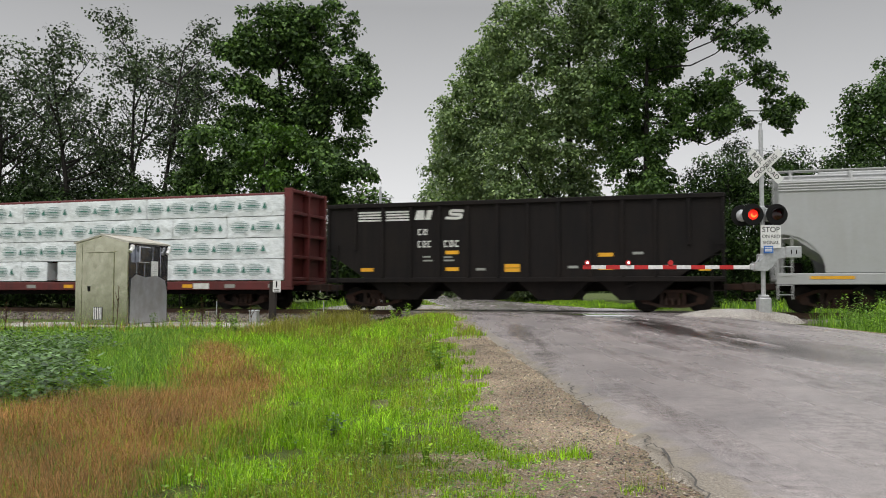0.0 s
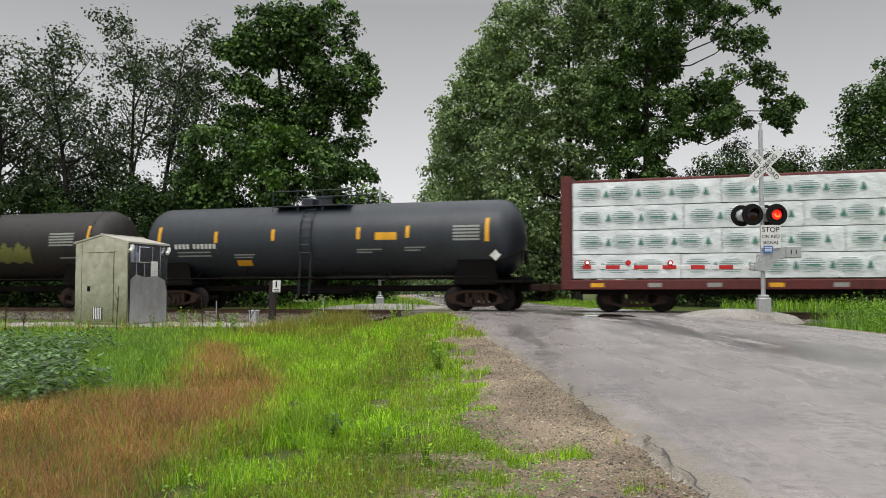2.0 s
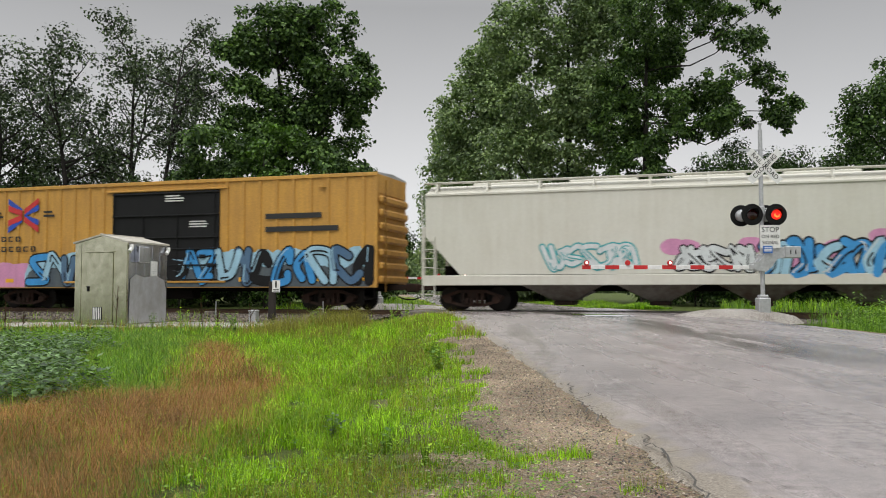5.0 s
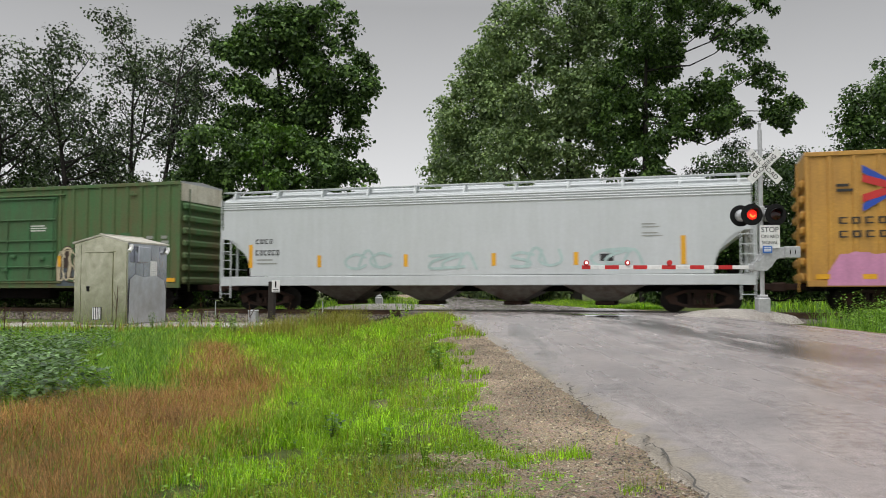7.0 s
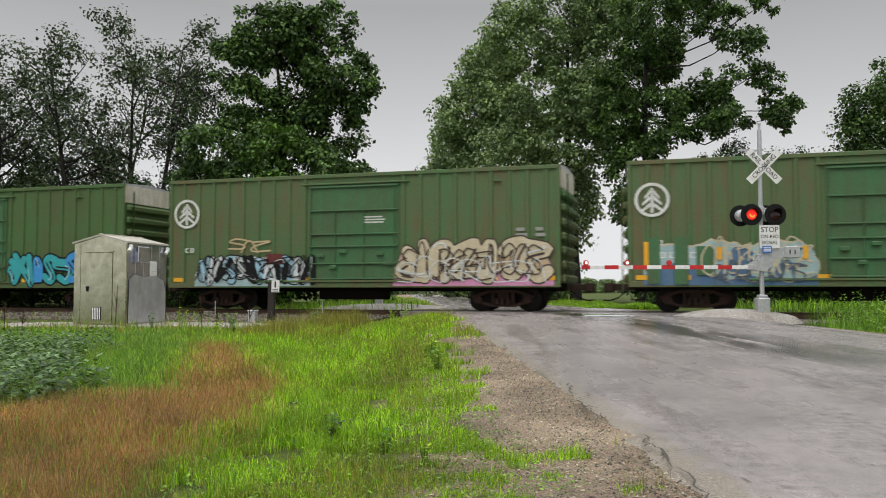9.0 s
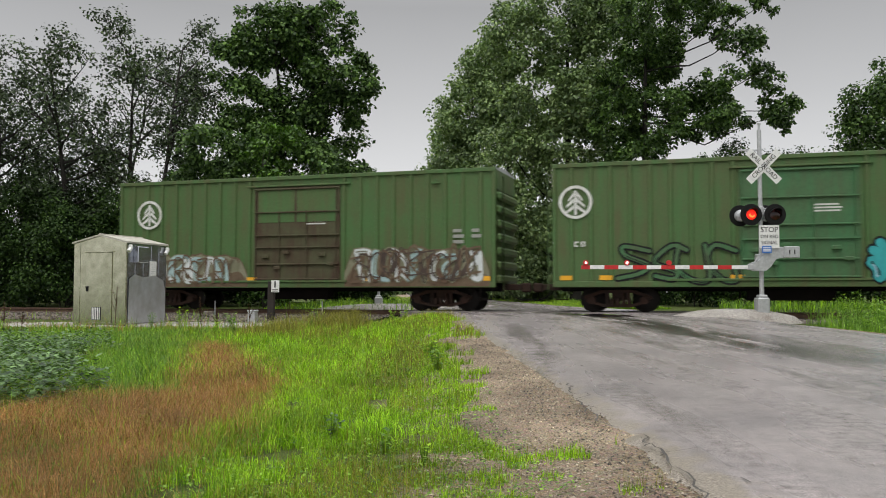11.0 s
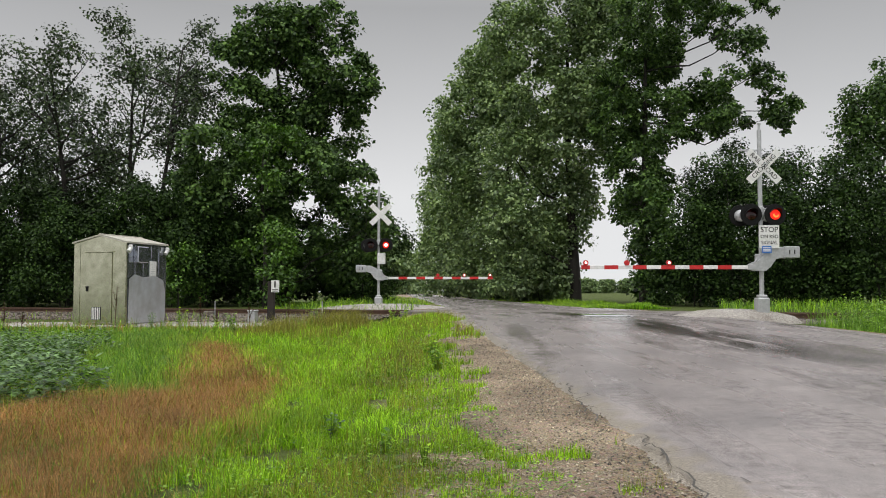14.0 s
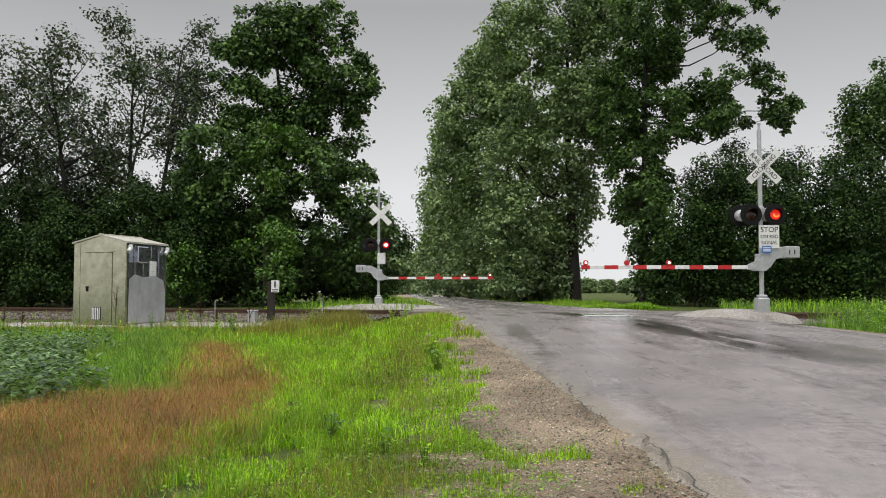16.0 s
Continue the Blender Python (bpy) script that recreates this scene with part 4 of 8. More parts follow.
        gl = part("lamp_glow", Shape().lathe([(0.0, 0.050), (0.036, 0.050), (0.036, 0.043), (0.0, 0.043)], 14, pose(q, -0.11, za + 0.125, 90)), MAT["lamp_hot"], lm, "lit lamp face", True)
        if k:
            FLASH.setdefault("arm_" + ("ab" if front else "ba")[k - 1], []).append(gl)
    return root


def mound(name, x, y, z, rx, ry, h, seed, label):
    s = Shape()
    n, k = 40, 8
    for j in range(k + 1):
        f = j / k
        for i in range(n):
            a = 2 * math.pi * i / n
            e = 1 + 0.12 * noise.noise(Vector((math.cos(a) * 1.5, math.sin(a) * 1.5, seed)))
            zz = z + h * (1 - f ** 2.2) + 0.025 * noise.noise(Vector((f * 6 * math.cos(a), f * 6 * math.sin(a), seed))) * (1 - f)
            s.v.append((x + rx * f * e * math.cos(a), y + ry * f * e * math.sin(a), zz - (0.12 if j == k else 0)))
    for j in range(k):
        for i in range(n):
            s.f.append((j * n + i, j * n + (i + 1) % n, (j + 1) * n + (i + 1) % n, (j + 1) * n + i))
    ob = part(name, s, MAT["pale_chips"], smooth=True)
    return tagged(ob, label, "gravel", kind="structure")


NEAR_MAST = (8.98, 24.3)
FAR_MAST = (-2.84, 38.7)
mound("gravel_mound", 8.35, 24.8, -0.06, 2.0, 1.3, 0.28, 1, "mound of pale crushed stone round the signal base")
mound("gravel_pad", -2.5, 38.6, -0.12, 3.6, 1.6, 0.30, 2, "pad of pale crushed stone round the far signal")
mound("gravel_apron", -9.5, 26.0, -0.36, 8.0, 2.6, 0.14, 3, "apron of pale crushed stone round the equipment hut")
build_signal(*NEAR_MAST, 0.26, 0, -5.08, True, "lamp_core")
build_signal(*FAR_MAST, 0.19, 0, 5.1, False, "lamp_hot")


# ---- equipment hut ----
def build_hut():
    w, dp, h, rise = 1.80, 1.85, 2.34, 0.20
    cx, cy = -8.94, 24.5
    m = Matrix.Translation((cx, cy, -0.235)) @ pose(0, 0, 0, 0, 0, -17.38)
    root = thing("equipment_hut", m, "weathered bare aluminium signal equipment hut with a low gable roof", "hut")
    H, S = MAT["hut"], MAT["hut_side"]
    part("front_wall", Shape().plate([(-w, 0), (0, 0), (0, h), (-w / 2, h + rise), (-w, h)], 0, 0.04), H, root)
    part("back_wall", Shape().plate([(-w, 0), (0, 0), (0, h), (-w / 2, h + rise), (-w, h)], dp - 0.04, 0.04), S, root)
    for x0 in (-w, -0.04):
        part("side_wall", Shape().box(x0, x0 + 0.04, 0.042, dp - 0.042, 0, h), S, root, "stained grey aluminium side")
    roof = Shape()
    o = [(-w - 0.05, h - 0.015), (-w / 2, h + rise + 0.005), (0.05, h - 0.015), (0.05, h + 0.03), (-w / 2, h + rise + 0.05), (-w - 0.05, h + 0.03)]
    roof.plate(o, -0.05, dp + 0.10)
    part("roof", roof, MAT["hut_roof"], root, "ribbed metal gable roof")
    part("roof_seam", Shape().box(-w / 2 - 0.03, -w / 2 + 0.03, -0.055, dp + 0.055, h + rise + 0.03, h + rise + 0.07, 0.01), MAT["hut_roof"], root)
    for x0, x1 in ((-w + 0.02, -w + 0.22), (-0.24, -0.02)):
        part("corner_panel", Shape().box(x0, x1, -0.018, -0.002, 0.03, h - 0.04, 0.006), H, root)
    d = part("door", Shape().box(-w + 0.42, -w + 1.32, -0.034, -0.002, 0.06, 2.06, 0.01), H, root, "plain metal door with dents")
    part("door_hood", Shape().box(-w + 0.38, -w + 1.36, -0.07, 0.0, 2.07, 2.10, 0.005), H, root)
    part("handle", Shape().box(-w + 0.47, -w + 0.53, -0.07, -0.03, 0.95, 1.10, 0.01).tube((-w + 0.5, -0.06, 1.08), (-w + 0.5, -0.09, 1.08), 0.02), MAT["black"], d, "dark door handle")
    v = part("vent", Shape().box(-w + 0.66, -w + 0.98, -0.046, -0.032, 0.14, 0.50, 0.004), MAT["black"], d, "louvred vent")
    for i in range(5):
        xx = -w + 0.685 + 0.06 * i
        part("slat", Shape().box(xx, xx + 0.03, -0.056, -0.044, 0.15, 0.49, 0.003), MAT["white"], v, "white vent slat")
    # the long side: ribs, a rain hood, a notice and two small lamps at the eaves
    for y in (0.38, 0.75, 1.12, 1.49):
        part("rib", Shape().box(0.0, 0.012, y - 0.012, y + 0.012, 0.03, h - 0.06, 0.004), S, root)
    patch = [(0.06, 0.05), (1.80, 0.05), (1.80, 0.95), (1.70, 1.28), (1.30, 1.42), (0.75, 1.36), (0.35, 1.44), (0.10, 1.30)]
    part("buffed_patch", Shape().add([(0.0165, y, z) for y, z in patch], [tuple(range(8))]), MAT["hut_patch"], root, "paler rubbed-down patch of metal")
    part("rain_hood", Shape().box(0.0, 0.16, 0.30, 0.80, 1.78, 2.24, 0.02), S, root, "square vent hood")
    nt = part("notice", Shape().box(0.002, 0.014, 1.04, 1.36, 1.38, 1.84, 0.002), MAT["white"], root, "white paper notice")
    for i in range(5):
        part("writing", Shape().box(0.013, 0.017, 1.09, 1.31, 1.47 + 0.065 * i, 1.480 + 0.065 * i), MAT["galv"], nt, "faint line of writing")
    for y in (0.02, dp - 0.1):
        part("eave_lamp", Shape().box(0.02, 0.13, y, y + 0.09, h - 0.20, h - 0.06, 0.02).tube((0.08, y + 0.045, h - 0.15), (0.08, y - 0.05, h - 0.26), 0.05, 0.06, 10), MAT["white"], root, "small white lamp", True)
    part("base_skid", Shape().box(-w + 0.05, -0.05, 0.05, dp - 0.05, -0.25, 0.0), MAT["black"], root)


build_hut()


# ---- the train ----
CARS, WHEELS = [], {}
PAINT = dict(
    truck=worn("bogie_iron", (0.030, 0.021, 0.017), (0.060, 0.028, 0.018), 0.75, 0.2, 0.7, 1.5, spec=0.2),
    under=worn("underframe_black", (0.005, 0.0045, 0.0045), (0.013, 0.009, 0.007), 0.9, 0, 0.6, spec=0.1),
    wheel=worn("wheel_steel", (0.016, 0.012, 0.010), (0.008, 0.007, 0.006), 0.7, 0.3, streak=False),
    green=worn("green_boxcar_paint", (0.060, 0.142, 0.046), (0.125, 0.095, 0.040), 0.6, 0, 1.0, 0.32),
    green_deep=worn("deep_green_boxcar_paint", (0.054, 0.132, 0.034), (0.085, 0.085, 0.030), 0.6, 0, 0.9, 0.4),
    green_fresh=worn("green_door_paint", (0.042, 0.145, 0.052), (0.070, 0.085, 0.036), 0.55, 0, 0.8, 0.6),
    rusty_door=worn("rusty_green_door", (0.070, 0.075, 0.032), (0.055, 0.024, 0.014), 0.75, 0, 1.0, 0.9),
    cream=worn("cream_end_paint", (0.62, 0.60, 0.50), (0.32, 0.28, 0.18), 0.6, 0, 0.8, 1.0),
    mark=worn("white_lettering", (0.70, 0.71, 0.68), (0.42, 0.42, 0.36), 0.5, 0, 0.7, 2.0), faded=plain("faded_lettering", (0.30, 0.31, 0.28)),
    black_mark=plain("dark_lettering", (0.02, 0.02, 0.02)), amber=plain("amber_reflector", (0.80, 0.40, 0.015)),
    ochre=worn("ochre_boxcar_paint", (0.56, 0.30, 0.055), (0.33, 0.17, 0.045), 0.5, 0, 0.7, 0.5), ochre_black=worn("black_door_paint", (0.009, 0.0095, 0.010), rough=0.6, spec=0.25),
    grey_hopper=worn("pale_grey_hopper_paint", (0.56, 0.59, 0.60), (0.45, 0.48, 0.47), 0.42, 0, 0.5, 0.35, 10, True, 0.08, 0.03), warm_hopper=worn("warm_white_hopper_paint", (0.62, 0.61, 0.54), (0.50, 0.475, 0.39), 0.45, 0, 0.5, 0.4, 10, True, 0.08, 0.03),
    # hop_shade: grey darkened with the shade under a hopper, plus rusty brown stains
    dull_hopper=worn("dull_grey_hopper_paint", (0.40, 0.41, 0.41), (0.32, 0.31, 0.29), 0.5, 0, 0.5, 0.4, 10, True, 0.08, 0.03), hop_shade=worn("shaded_rusty_grey_paint", (0.20, 0.19, 0.165), (0.07, 0.042, 0.026), 0.6, 0, 0.9, 1.2),
    coal=worn("black_coal_hopper_paint", (0.0075, 0.0065, 0.0065), (0.017, 0.013, 0.011), 0.8, 0, 0.8, 0.5, spec=0.2),
    slate_tank=worn("slate_tank_paint", (0.028, 0.034, 0.043), (0.011, 0.013, 0.016), 0.45, 0, 0.6, 0.35), brown_tank=worn("grimy_black_tank_paint", (0.0095, 0.008, 0.0078), (0.029, 0.021, 0.017), 0.55, 0, 0.9, 0.5),
    oxide=worn("oxide_red_paint", (0.125, 0.018, 0.016), (0.045, 0.014, 0.012), 0.6, 0, 0.7, 0.8), wrap=worn("white_lumber_wrap", (0.80, 0.84, 0.84), (0.60, 0.65, 0.66), 0.25, 0, 0.6, 1.1, 3.2, False, 0.9, 0.05, 0.09),
    print=plain("green_grey_print", (0.20, 0.30, 0.28)), print_dark=plain("dark_green_print", (0.06, 0.21, 0.16)), red=plain("logo_red", (0.55, 0.03, 0.03)), blue=plain("logo_blue", (0.02, 0.07, 0.42)),
    g_black=plain("spray_black", (0.012, 0.012, 0.013), 0.6, 0, 0.2), g_blue=plain("spray_blue", (0.04, 0.28, 0.62)), g_sky=plain("spray_pale_blue", (0.33, 0.55, 0.68)), g_teal=plain("spray_teal", (0.03, 0.36, 0.38)),
    g_cream=worn("spray_cream", (0.56, 0.50, 0.35), (0.42, 0.33, 0.20), 0.55, 0, 0.6, 1.0), g_mist=worn("spray_mist_blue", (0.34, 0.47, 0.47), (0.22, 0.34, 0.36), 0.55, 0, 0.7, 1.0), g_navy=worn("spray_dull_blue", (0.055, 0.125, 0.23), (0.10, 0.17, 0.24), 0.55, 0, 0.7, 1.0),
    g_slate=worn("spray_slate", (0.055, 0.075, 0.095), (0.11, 0.13, 0.13), 0.6, 0, 0.7, 1.0), g_umber=worn("spray_umber", (0.045, 0.028, 0.022), (0.075, 0.05, 0.035), 0.6, 0, 0.7, 1.0), g_fade=worn("spray_faded_buff", (0.22, 0.21, 0.14), (0.12, 0.125, 0.065), 0.65, 0, 0.9, 1.3), g_rust=worn("spray_rusty_brown", (0.13, 0.095, 0.055), (0.10, 0.05, 0.03), 0.7, 0, 0.9, 1.1),
    g_tan=plain("spray_tan", (0.55, 0.42, 0.24)), g_pink=plain("spray_pink", (0.62, 0.27, 0.45)), g_white=plain("spray_white", (0.62, 0.66, 0.66)), g_lime=plain("spray_lime", (0.15, 0.155, 0.035)), g_red=plain("spray_red", (0.55, 0.06, 0.07)), g_faint=plain("spray_faint_green", (0.44, 0.57, 0.55)),
)


def car_root(name, s0, s1, label):
    root = thing(name, pose(*on_track((s0 + s1) / 2, 1.55), 0, 0, -17.38), label, "railway wagon", "wagons of the train")
    CARS.append((root, (s0 + s1) / 2))
    return root, (s1 - s0) / 2


WHEEL_MESH = Shape().lathe([(0.09, -0.80), (0.09, -0.72), (0.40, -0.715), (0.42, -0.70), (0.445, -0.69), (0.40, -0.67), (0.12, -0.66), (0.085, 0.66), (0.12, 0.66), (0.40, 0.67), (0.445, 0.69), (0.42, 0.70), (0.40, 0.80 - 0.085), (0.09, 0.72), (0.09, 0.80)], 28, pose(0, 0, 0, 90)).mesh("wheelset", PAINT["wheel"], True)


def frame_mesh():
    s = Shape()
    # an open cast frame: arched top member, dropped bottom member, two columns
    top = [(-1.14, 0.50), (-0.5, 0.72), (0.5, 0.72), (1.14, 0.50)]
    low = [(-1.06, 0.40), (-0.42, 0.22), (0.42, 0.22), (1.06, 0.40)]
    for line, t in ((top, 0.11), (low, 0.10)):
        for (xa, za), (xb, zb) in zip(line, line[1:]):
            s.plate([(xa, za - t / 2), (xb, zb - t / 2), (xb, zb + t / 2), (xa, za + t / 2)], -1.06, 0.14)
    for x in (-0.36, 0.36):
        s.box(x - 0.06, x + 0.06, -1.06, -0.92, 0.24, 0.70, 0.01)
    for x in (-0.89, 0.89):
        s.lathe([(0.0, -0.04), (0.13, -0.04), (0.14, 0.0), (0.14, 0.05)], 14, pose(x, -1.06, 0.42, 90))
    for x in (-0.2, 0.0, 0.2):
        s.tube((x, -1.09, 0.26), (x, -1.09, 0.48), 0.07, 0.07, 10)
    return s.mesh("side_frame", PAINT["truck"], True)


FRAME_MESH = frame_mesh()
BOLSTER_MESH = Shape().box(-0.22, 0.22, -1.0, 1.0, 0.40, 0.70, 0.03).box(-0.35, 0.35, -0.3, 0.3, 0.68, 0.82, 0.03).mesh("bolster", PAINT["truck"])


def bogies(root, h, inset, z_floor=0.95):
    for x in (-h + inset, h - inset):
        b = part("bogie", BOLSTER_MESH, None, root, "rusty black bogie", at=pose(x, 0, 0))
        part("side_frame", FRAME_MESH, None, b)
        part("side_frame", FRAME_MESH, None, b, at=pose(0, 0, 0, 0, 0, 180))
        for k, a in enumerate((-0.89, 0.89)):
            WHEELS.setdefault(k, []).append(part("wheelset", WHEEL_MESH, None, b, "steel wheels on an axle", at=pose(a, 0, 0.445)))
    for sgn in (-1, 1):
        c = Shape().box(min(sgn * (h - 0.4), sgn * (h + 0.78)), max(sgn * (h - 0.4), sgn * (h + 0.78)), -0.11, 0.11, 0.76, 0.98, 0.02).box(min(sgn * (h + 0.62), sgn * (h + 0.98)), max(sgn * (h + 0.62), sgn * (h + 0.98)), -0.17, 0.13, 0.70, 1.02, 0.04)
        part("coupler", c, PAINT["truck"], root, "rusty knuckle coupler")
        hose = Shape()
        pts = [(sgn * (h + 0.2), -0.35, 0.74), (sgn * (h + 0.45), -0.38, 0.50), (sgn * (h + 0.75), -0.36, 0.40), (sgn * (h + 1.0), -0.32, 0.42)]
        limb(hose, pts, 0.025, 0.025, 6)
        part("brake_hose", hose, PAINT["under"], root, smooth=True)
    part("centre_sill", Shape().box(-h + 0.1, h - 0.1, -0.33, 0.33, 0.72, z_floor + 0.05, 0.02), PAINT["under"], root, "black underframe beam")


def ladder(root, x0, x1, y, z0, z1, mat, n=4):
    s = Shape().box(x0, x0 + 0.04, y - 0.02, y + 0.02, z0, z1).box(x1 - 0.04, x1, y - 0.02, y + 0.02, z0, z1)
    for i in range(n):
        z = z0 + (z1 - z0) * (i + 0.5) / n
        s.box(x0, x1, y - 0.012, y + 0.012, z - 0.014, z + 0.014)
    part("ladder", s, mat, root, "thin steel ladder")


def bars(root, x, z, w, h, y, mat, n=1, gap=0.09, name="writing", label="line of faded writing", seed=1):
    """Lines of writing too small to read, as bars."""
    rng = random.Random(seed)
    for i in range(n):
        k = w * rng.uniform(0.7, 1.0) if n > 1 else w
        part(name, Shape().box(x, x + k, y - 0.004, y, z - i * gap - h, z - i * gap), mat, root, label)


def marks(root, x, z, w, h, y, mat, count):
    """A row of characters as short upright bars."""
    s = Shape()
    for i in range(count):
        a = x + w * i / count
        b = w / count * 0.68
        s.box(a, a + b, y - 0.004, y, z - h, z - h * 0.8).box(a, a + b * 0.3, y - 0.004, y, z - h * 0.8, z - h * 0.2).box(a, a + b, y - 0.004, y, z - h * 0.2, z)
        if i % 2:
            s.box(a + b * 0.7, a + b, y - 0.004, y, z - h * 0.8, z - h * 0.2)
    part("fleet_mark", s, mat, root, "fleet lettering as plain marks")


def smooth_line(pts, k=6):
    out = []
    for i in range(len(pts) - 1):
        p0, p1, p2, p3 = pts[max(i - 1, 0)], pts[i], pts[i + 1], pts[min(i + 2, len(pts) - 1)]
        for j in range(k):
            t = j / k
            out.append(tuple(0.5 * (2 * b + (c - a) * t + (2 * a - 5 * b + 4 * c - d) * t * t + (3 * b - a - 3 * c + d) * t ** 3) for a, b, c, d in zip(p0, p1, p2, p3)))
    return out + [pts[-1]]


def ribbon(s, line, w, y):
    """A flat stroke with rounded ends along a line."""
    n = len(line)
    left, right = [], []
    for i, (x, z) in enumerate(line):
        (xa, za), (xb, zb) = line[max(i - 1, 0)], line[min(i + 1, n - 1)]
        L = math.hypot(xb - xa, zb - za) + 1e-6
        ox, oz = -(zb - za) / L * w / 2, (xb - xa) / L * w / 2
        yy = y - 0.00002 * i
        left.append((x + ox, yy, z + oz))
        right.append((x - ox, yy, z - oz))
    k = len(s.v)
    s.v += [p for q in zip(left, right) for p in q]
    s.f += [(k + 2 * i, k + 2 * i + 1, k + 2 * i + 3, k + 2 * i + 2) for i in range(n - 1)]
    for (x, z), (xn, zn), i in ((line[0], line[1], 0), (line[-1], line[-2], n - 1)):
        a0 = math.atan2(z - zn, x - xn)
        arc = [(x + w / 2 * math.cos(a0 + t), y - 0.00002 * i, z + w / 2 * math.sin(a0 + t)) for t in (-1.57, -0.9, -0.3, 0.3, 0.9, 1.57)]
        s.add(arc, [tuple(range(6))])


# stroke shapes for sprayed bubble forms, in a unit square
STROKES = (((0.9, 0.85), (0.4, 1.0), (0.15, 0.7), (0.75, 0.42), (0.7, 0.08), (0.1, 0.1)), ((0.15, 0.0), (0.35, 0.9), (0.6, 1.0), (0.85, 0.0)), ((0.2, 1.0), (0.12, 0.3), (0.5, 0.0), (0.88, 0.3), (0.8, 1.0)),
           ((0.9, 0.8), (0.5, 1.0), (0.12, 0.6), (0.2, 0.15), (0.6, 0.0), (0.92, 0.25)), ((0.15, 0.0), (0.2, 1.0), (0.8, 0.9), (0.75, 0.5), (0.25, 0.45), (0.9, 0.0)), ((0.1, 0.9), (0.9, 0.95), (0.2, 0.5), (0.15, 0.05), (0.9, 0.1)))


def graffiti(root, x0, x1, z0, z1, y, seed, fills, count, outline="g_black", width=0.24, cloud=None, edge=0.10, shine=None):
    """Bubble strokes sprayed on the side: soft cloud, dark outlines, coloured fill and thin highlights."""
    rng = random.Random(seed)
    if cloud:
        for i in range(int((x1 - x0) / 0.6)):
            cx, cz, r = rng.uniform(x0 - 0.1, x1 + 0.1), rng.uniform(z0 + 0.2, z1), rng.uniform(0.18, 0.38)
            o = [(cx + r * 1.5 * math.cos(6.283 * k / 18) * rng.uniform(0.9, 1.08), min(z1 + 0.22, max(z0, cz + r * math.sin(6.283 * k / 18)))) for k in range(18)]
            part("spray_cloud", Shape().add([(a, y - 0.002 - 0.0002 * i, b) for a, b in o], [tuple(range(18))]), PAINT[cloud], root, "soft sprayed colour patch")
    w = (x1 - x0) / count
    for i in range(count):
        # tangled, unreadable forms: a bent stroke through jittered turns, leaning into its neighbour
        form = STROKES[rng.randrange(len(STROKES))]
        flip = rng.random() < 0.5
        a0, b0 = x0 + w * i + width * 0.3, z0 + width * 0.6
        sw, sh = w * 1.35 - width * 0.6, z1 - z0 - width * 1.2
        lean = rng.uniform(-0.35, 0.35)
        pts = []
        for px, pz in form:
            px, pz = (1 - px if flip else px) + rng.uniform(-0.28, 0.28), (1 - pz if flip else pz) + rng.uniform(-0.22, 0.22)
            pts.append((min(x1, max(x0, a0 + sw * px + lean * (pz - 0.5))), b0 + sh * min(1.0, max(0.0, pz))))
        line = smooth_line(pts)
        lay = 0.0035 * (i % 3)
        so, sf = Shape(), Shape()
        ribbon(so, line, width + edge * 2, y - 0.006 - lay)
        ribbon(sf, line, width, y - 0.018 - lay)
        o = part("graffiti_form", so, PAINT[outline], root, "sprayed bubble form with outline")
        part("fill", sf, PAINT[fills[i % len(fills)]], o, "sprayed " + fills[i % len(fills)].replace("g_", "").replace("_", " ") + " fill")
        k = len(line)
        ac = Shape()
        ribbon(ac, [(a + width * 0.1, b - width * 0.12) for a, b in line[k // 3:k // 3 + 9]], width * 0.22, y - 0.030 - lay)
        part("accent", ac, PAINT[outline], o, "thin dark inner line")
        if shine:
            hl = Shape()
            ribbon(hl, [(a - width * 0.22, b + width * 0.2) for a, b in line[k // 5:k // 2]], width * 0.16, y - 0.034 - lay)
            part("highlight", hl, PAINT[shine], o, "thin pale highlight")


def sprayed_mass(root, x0, x1, z0, z1, y, seed, low, high, edge, split=0.45):
    """A wide sprayed ground behind the forms: a wavy-topped patch in two tones inside a thin pale line."""
    n = max(12, int((x1 - x0) / 0.12))
    xs = [x0 + (x1 - x0) * i / n for i in range(n + 1)]

    def wave(x, k, a):
        return a * (noise.noise(Vector((x * 1.1, seed, k))) + 0.6 * abs(noise.noise(Vector((x * 2.6, seed, k + 5)))))

    fade = [min(1.0, 0.35 + (x - x0) / 0.5, 0.35 + (x1 - x) / 0.5) for x in xs]
    tops = [z0 + (z1 - z0) * f * (0.86 + wave(x, 1, 0.22)) for x, f in zip(xs, fade)]
    mids = [min(t - 0.05, z0 + (z1 - z0) * f * (split + wave(x, 2, 0.2))) for x, t, f in zip(xs, tops, fade)]
    for name, lo, hi, mat, yy in (("spray_edge", [z0] * (n + 1), [t + 0.06 for t in tops], edge, y - 0.001), ("spray_ground", [z0] * (n + 1), tops, high, y - 0.0025), ("spray_ground", [z0] * (n + 1), mids, low, y - 0.004)):
        s = Shape()
        s.add([p for x, a, b in zip(xs, lo, hi) for p in ((x, yy, a), (x, yy, b))], [(2 * i, 2 * i + 2, 2 * i + 3, 2 * i + 1) for i in range(n)])
        part(name, s, PAINT[mat], root, "sprayed ground colour behind the graffiti")


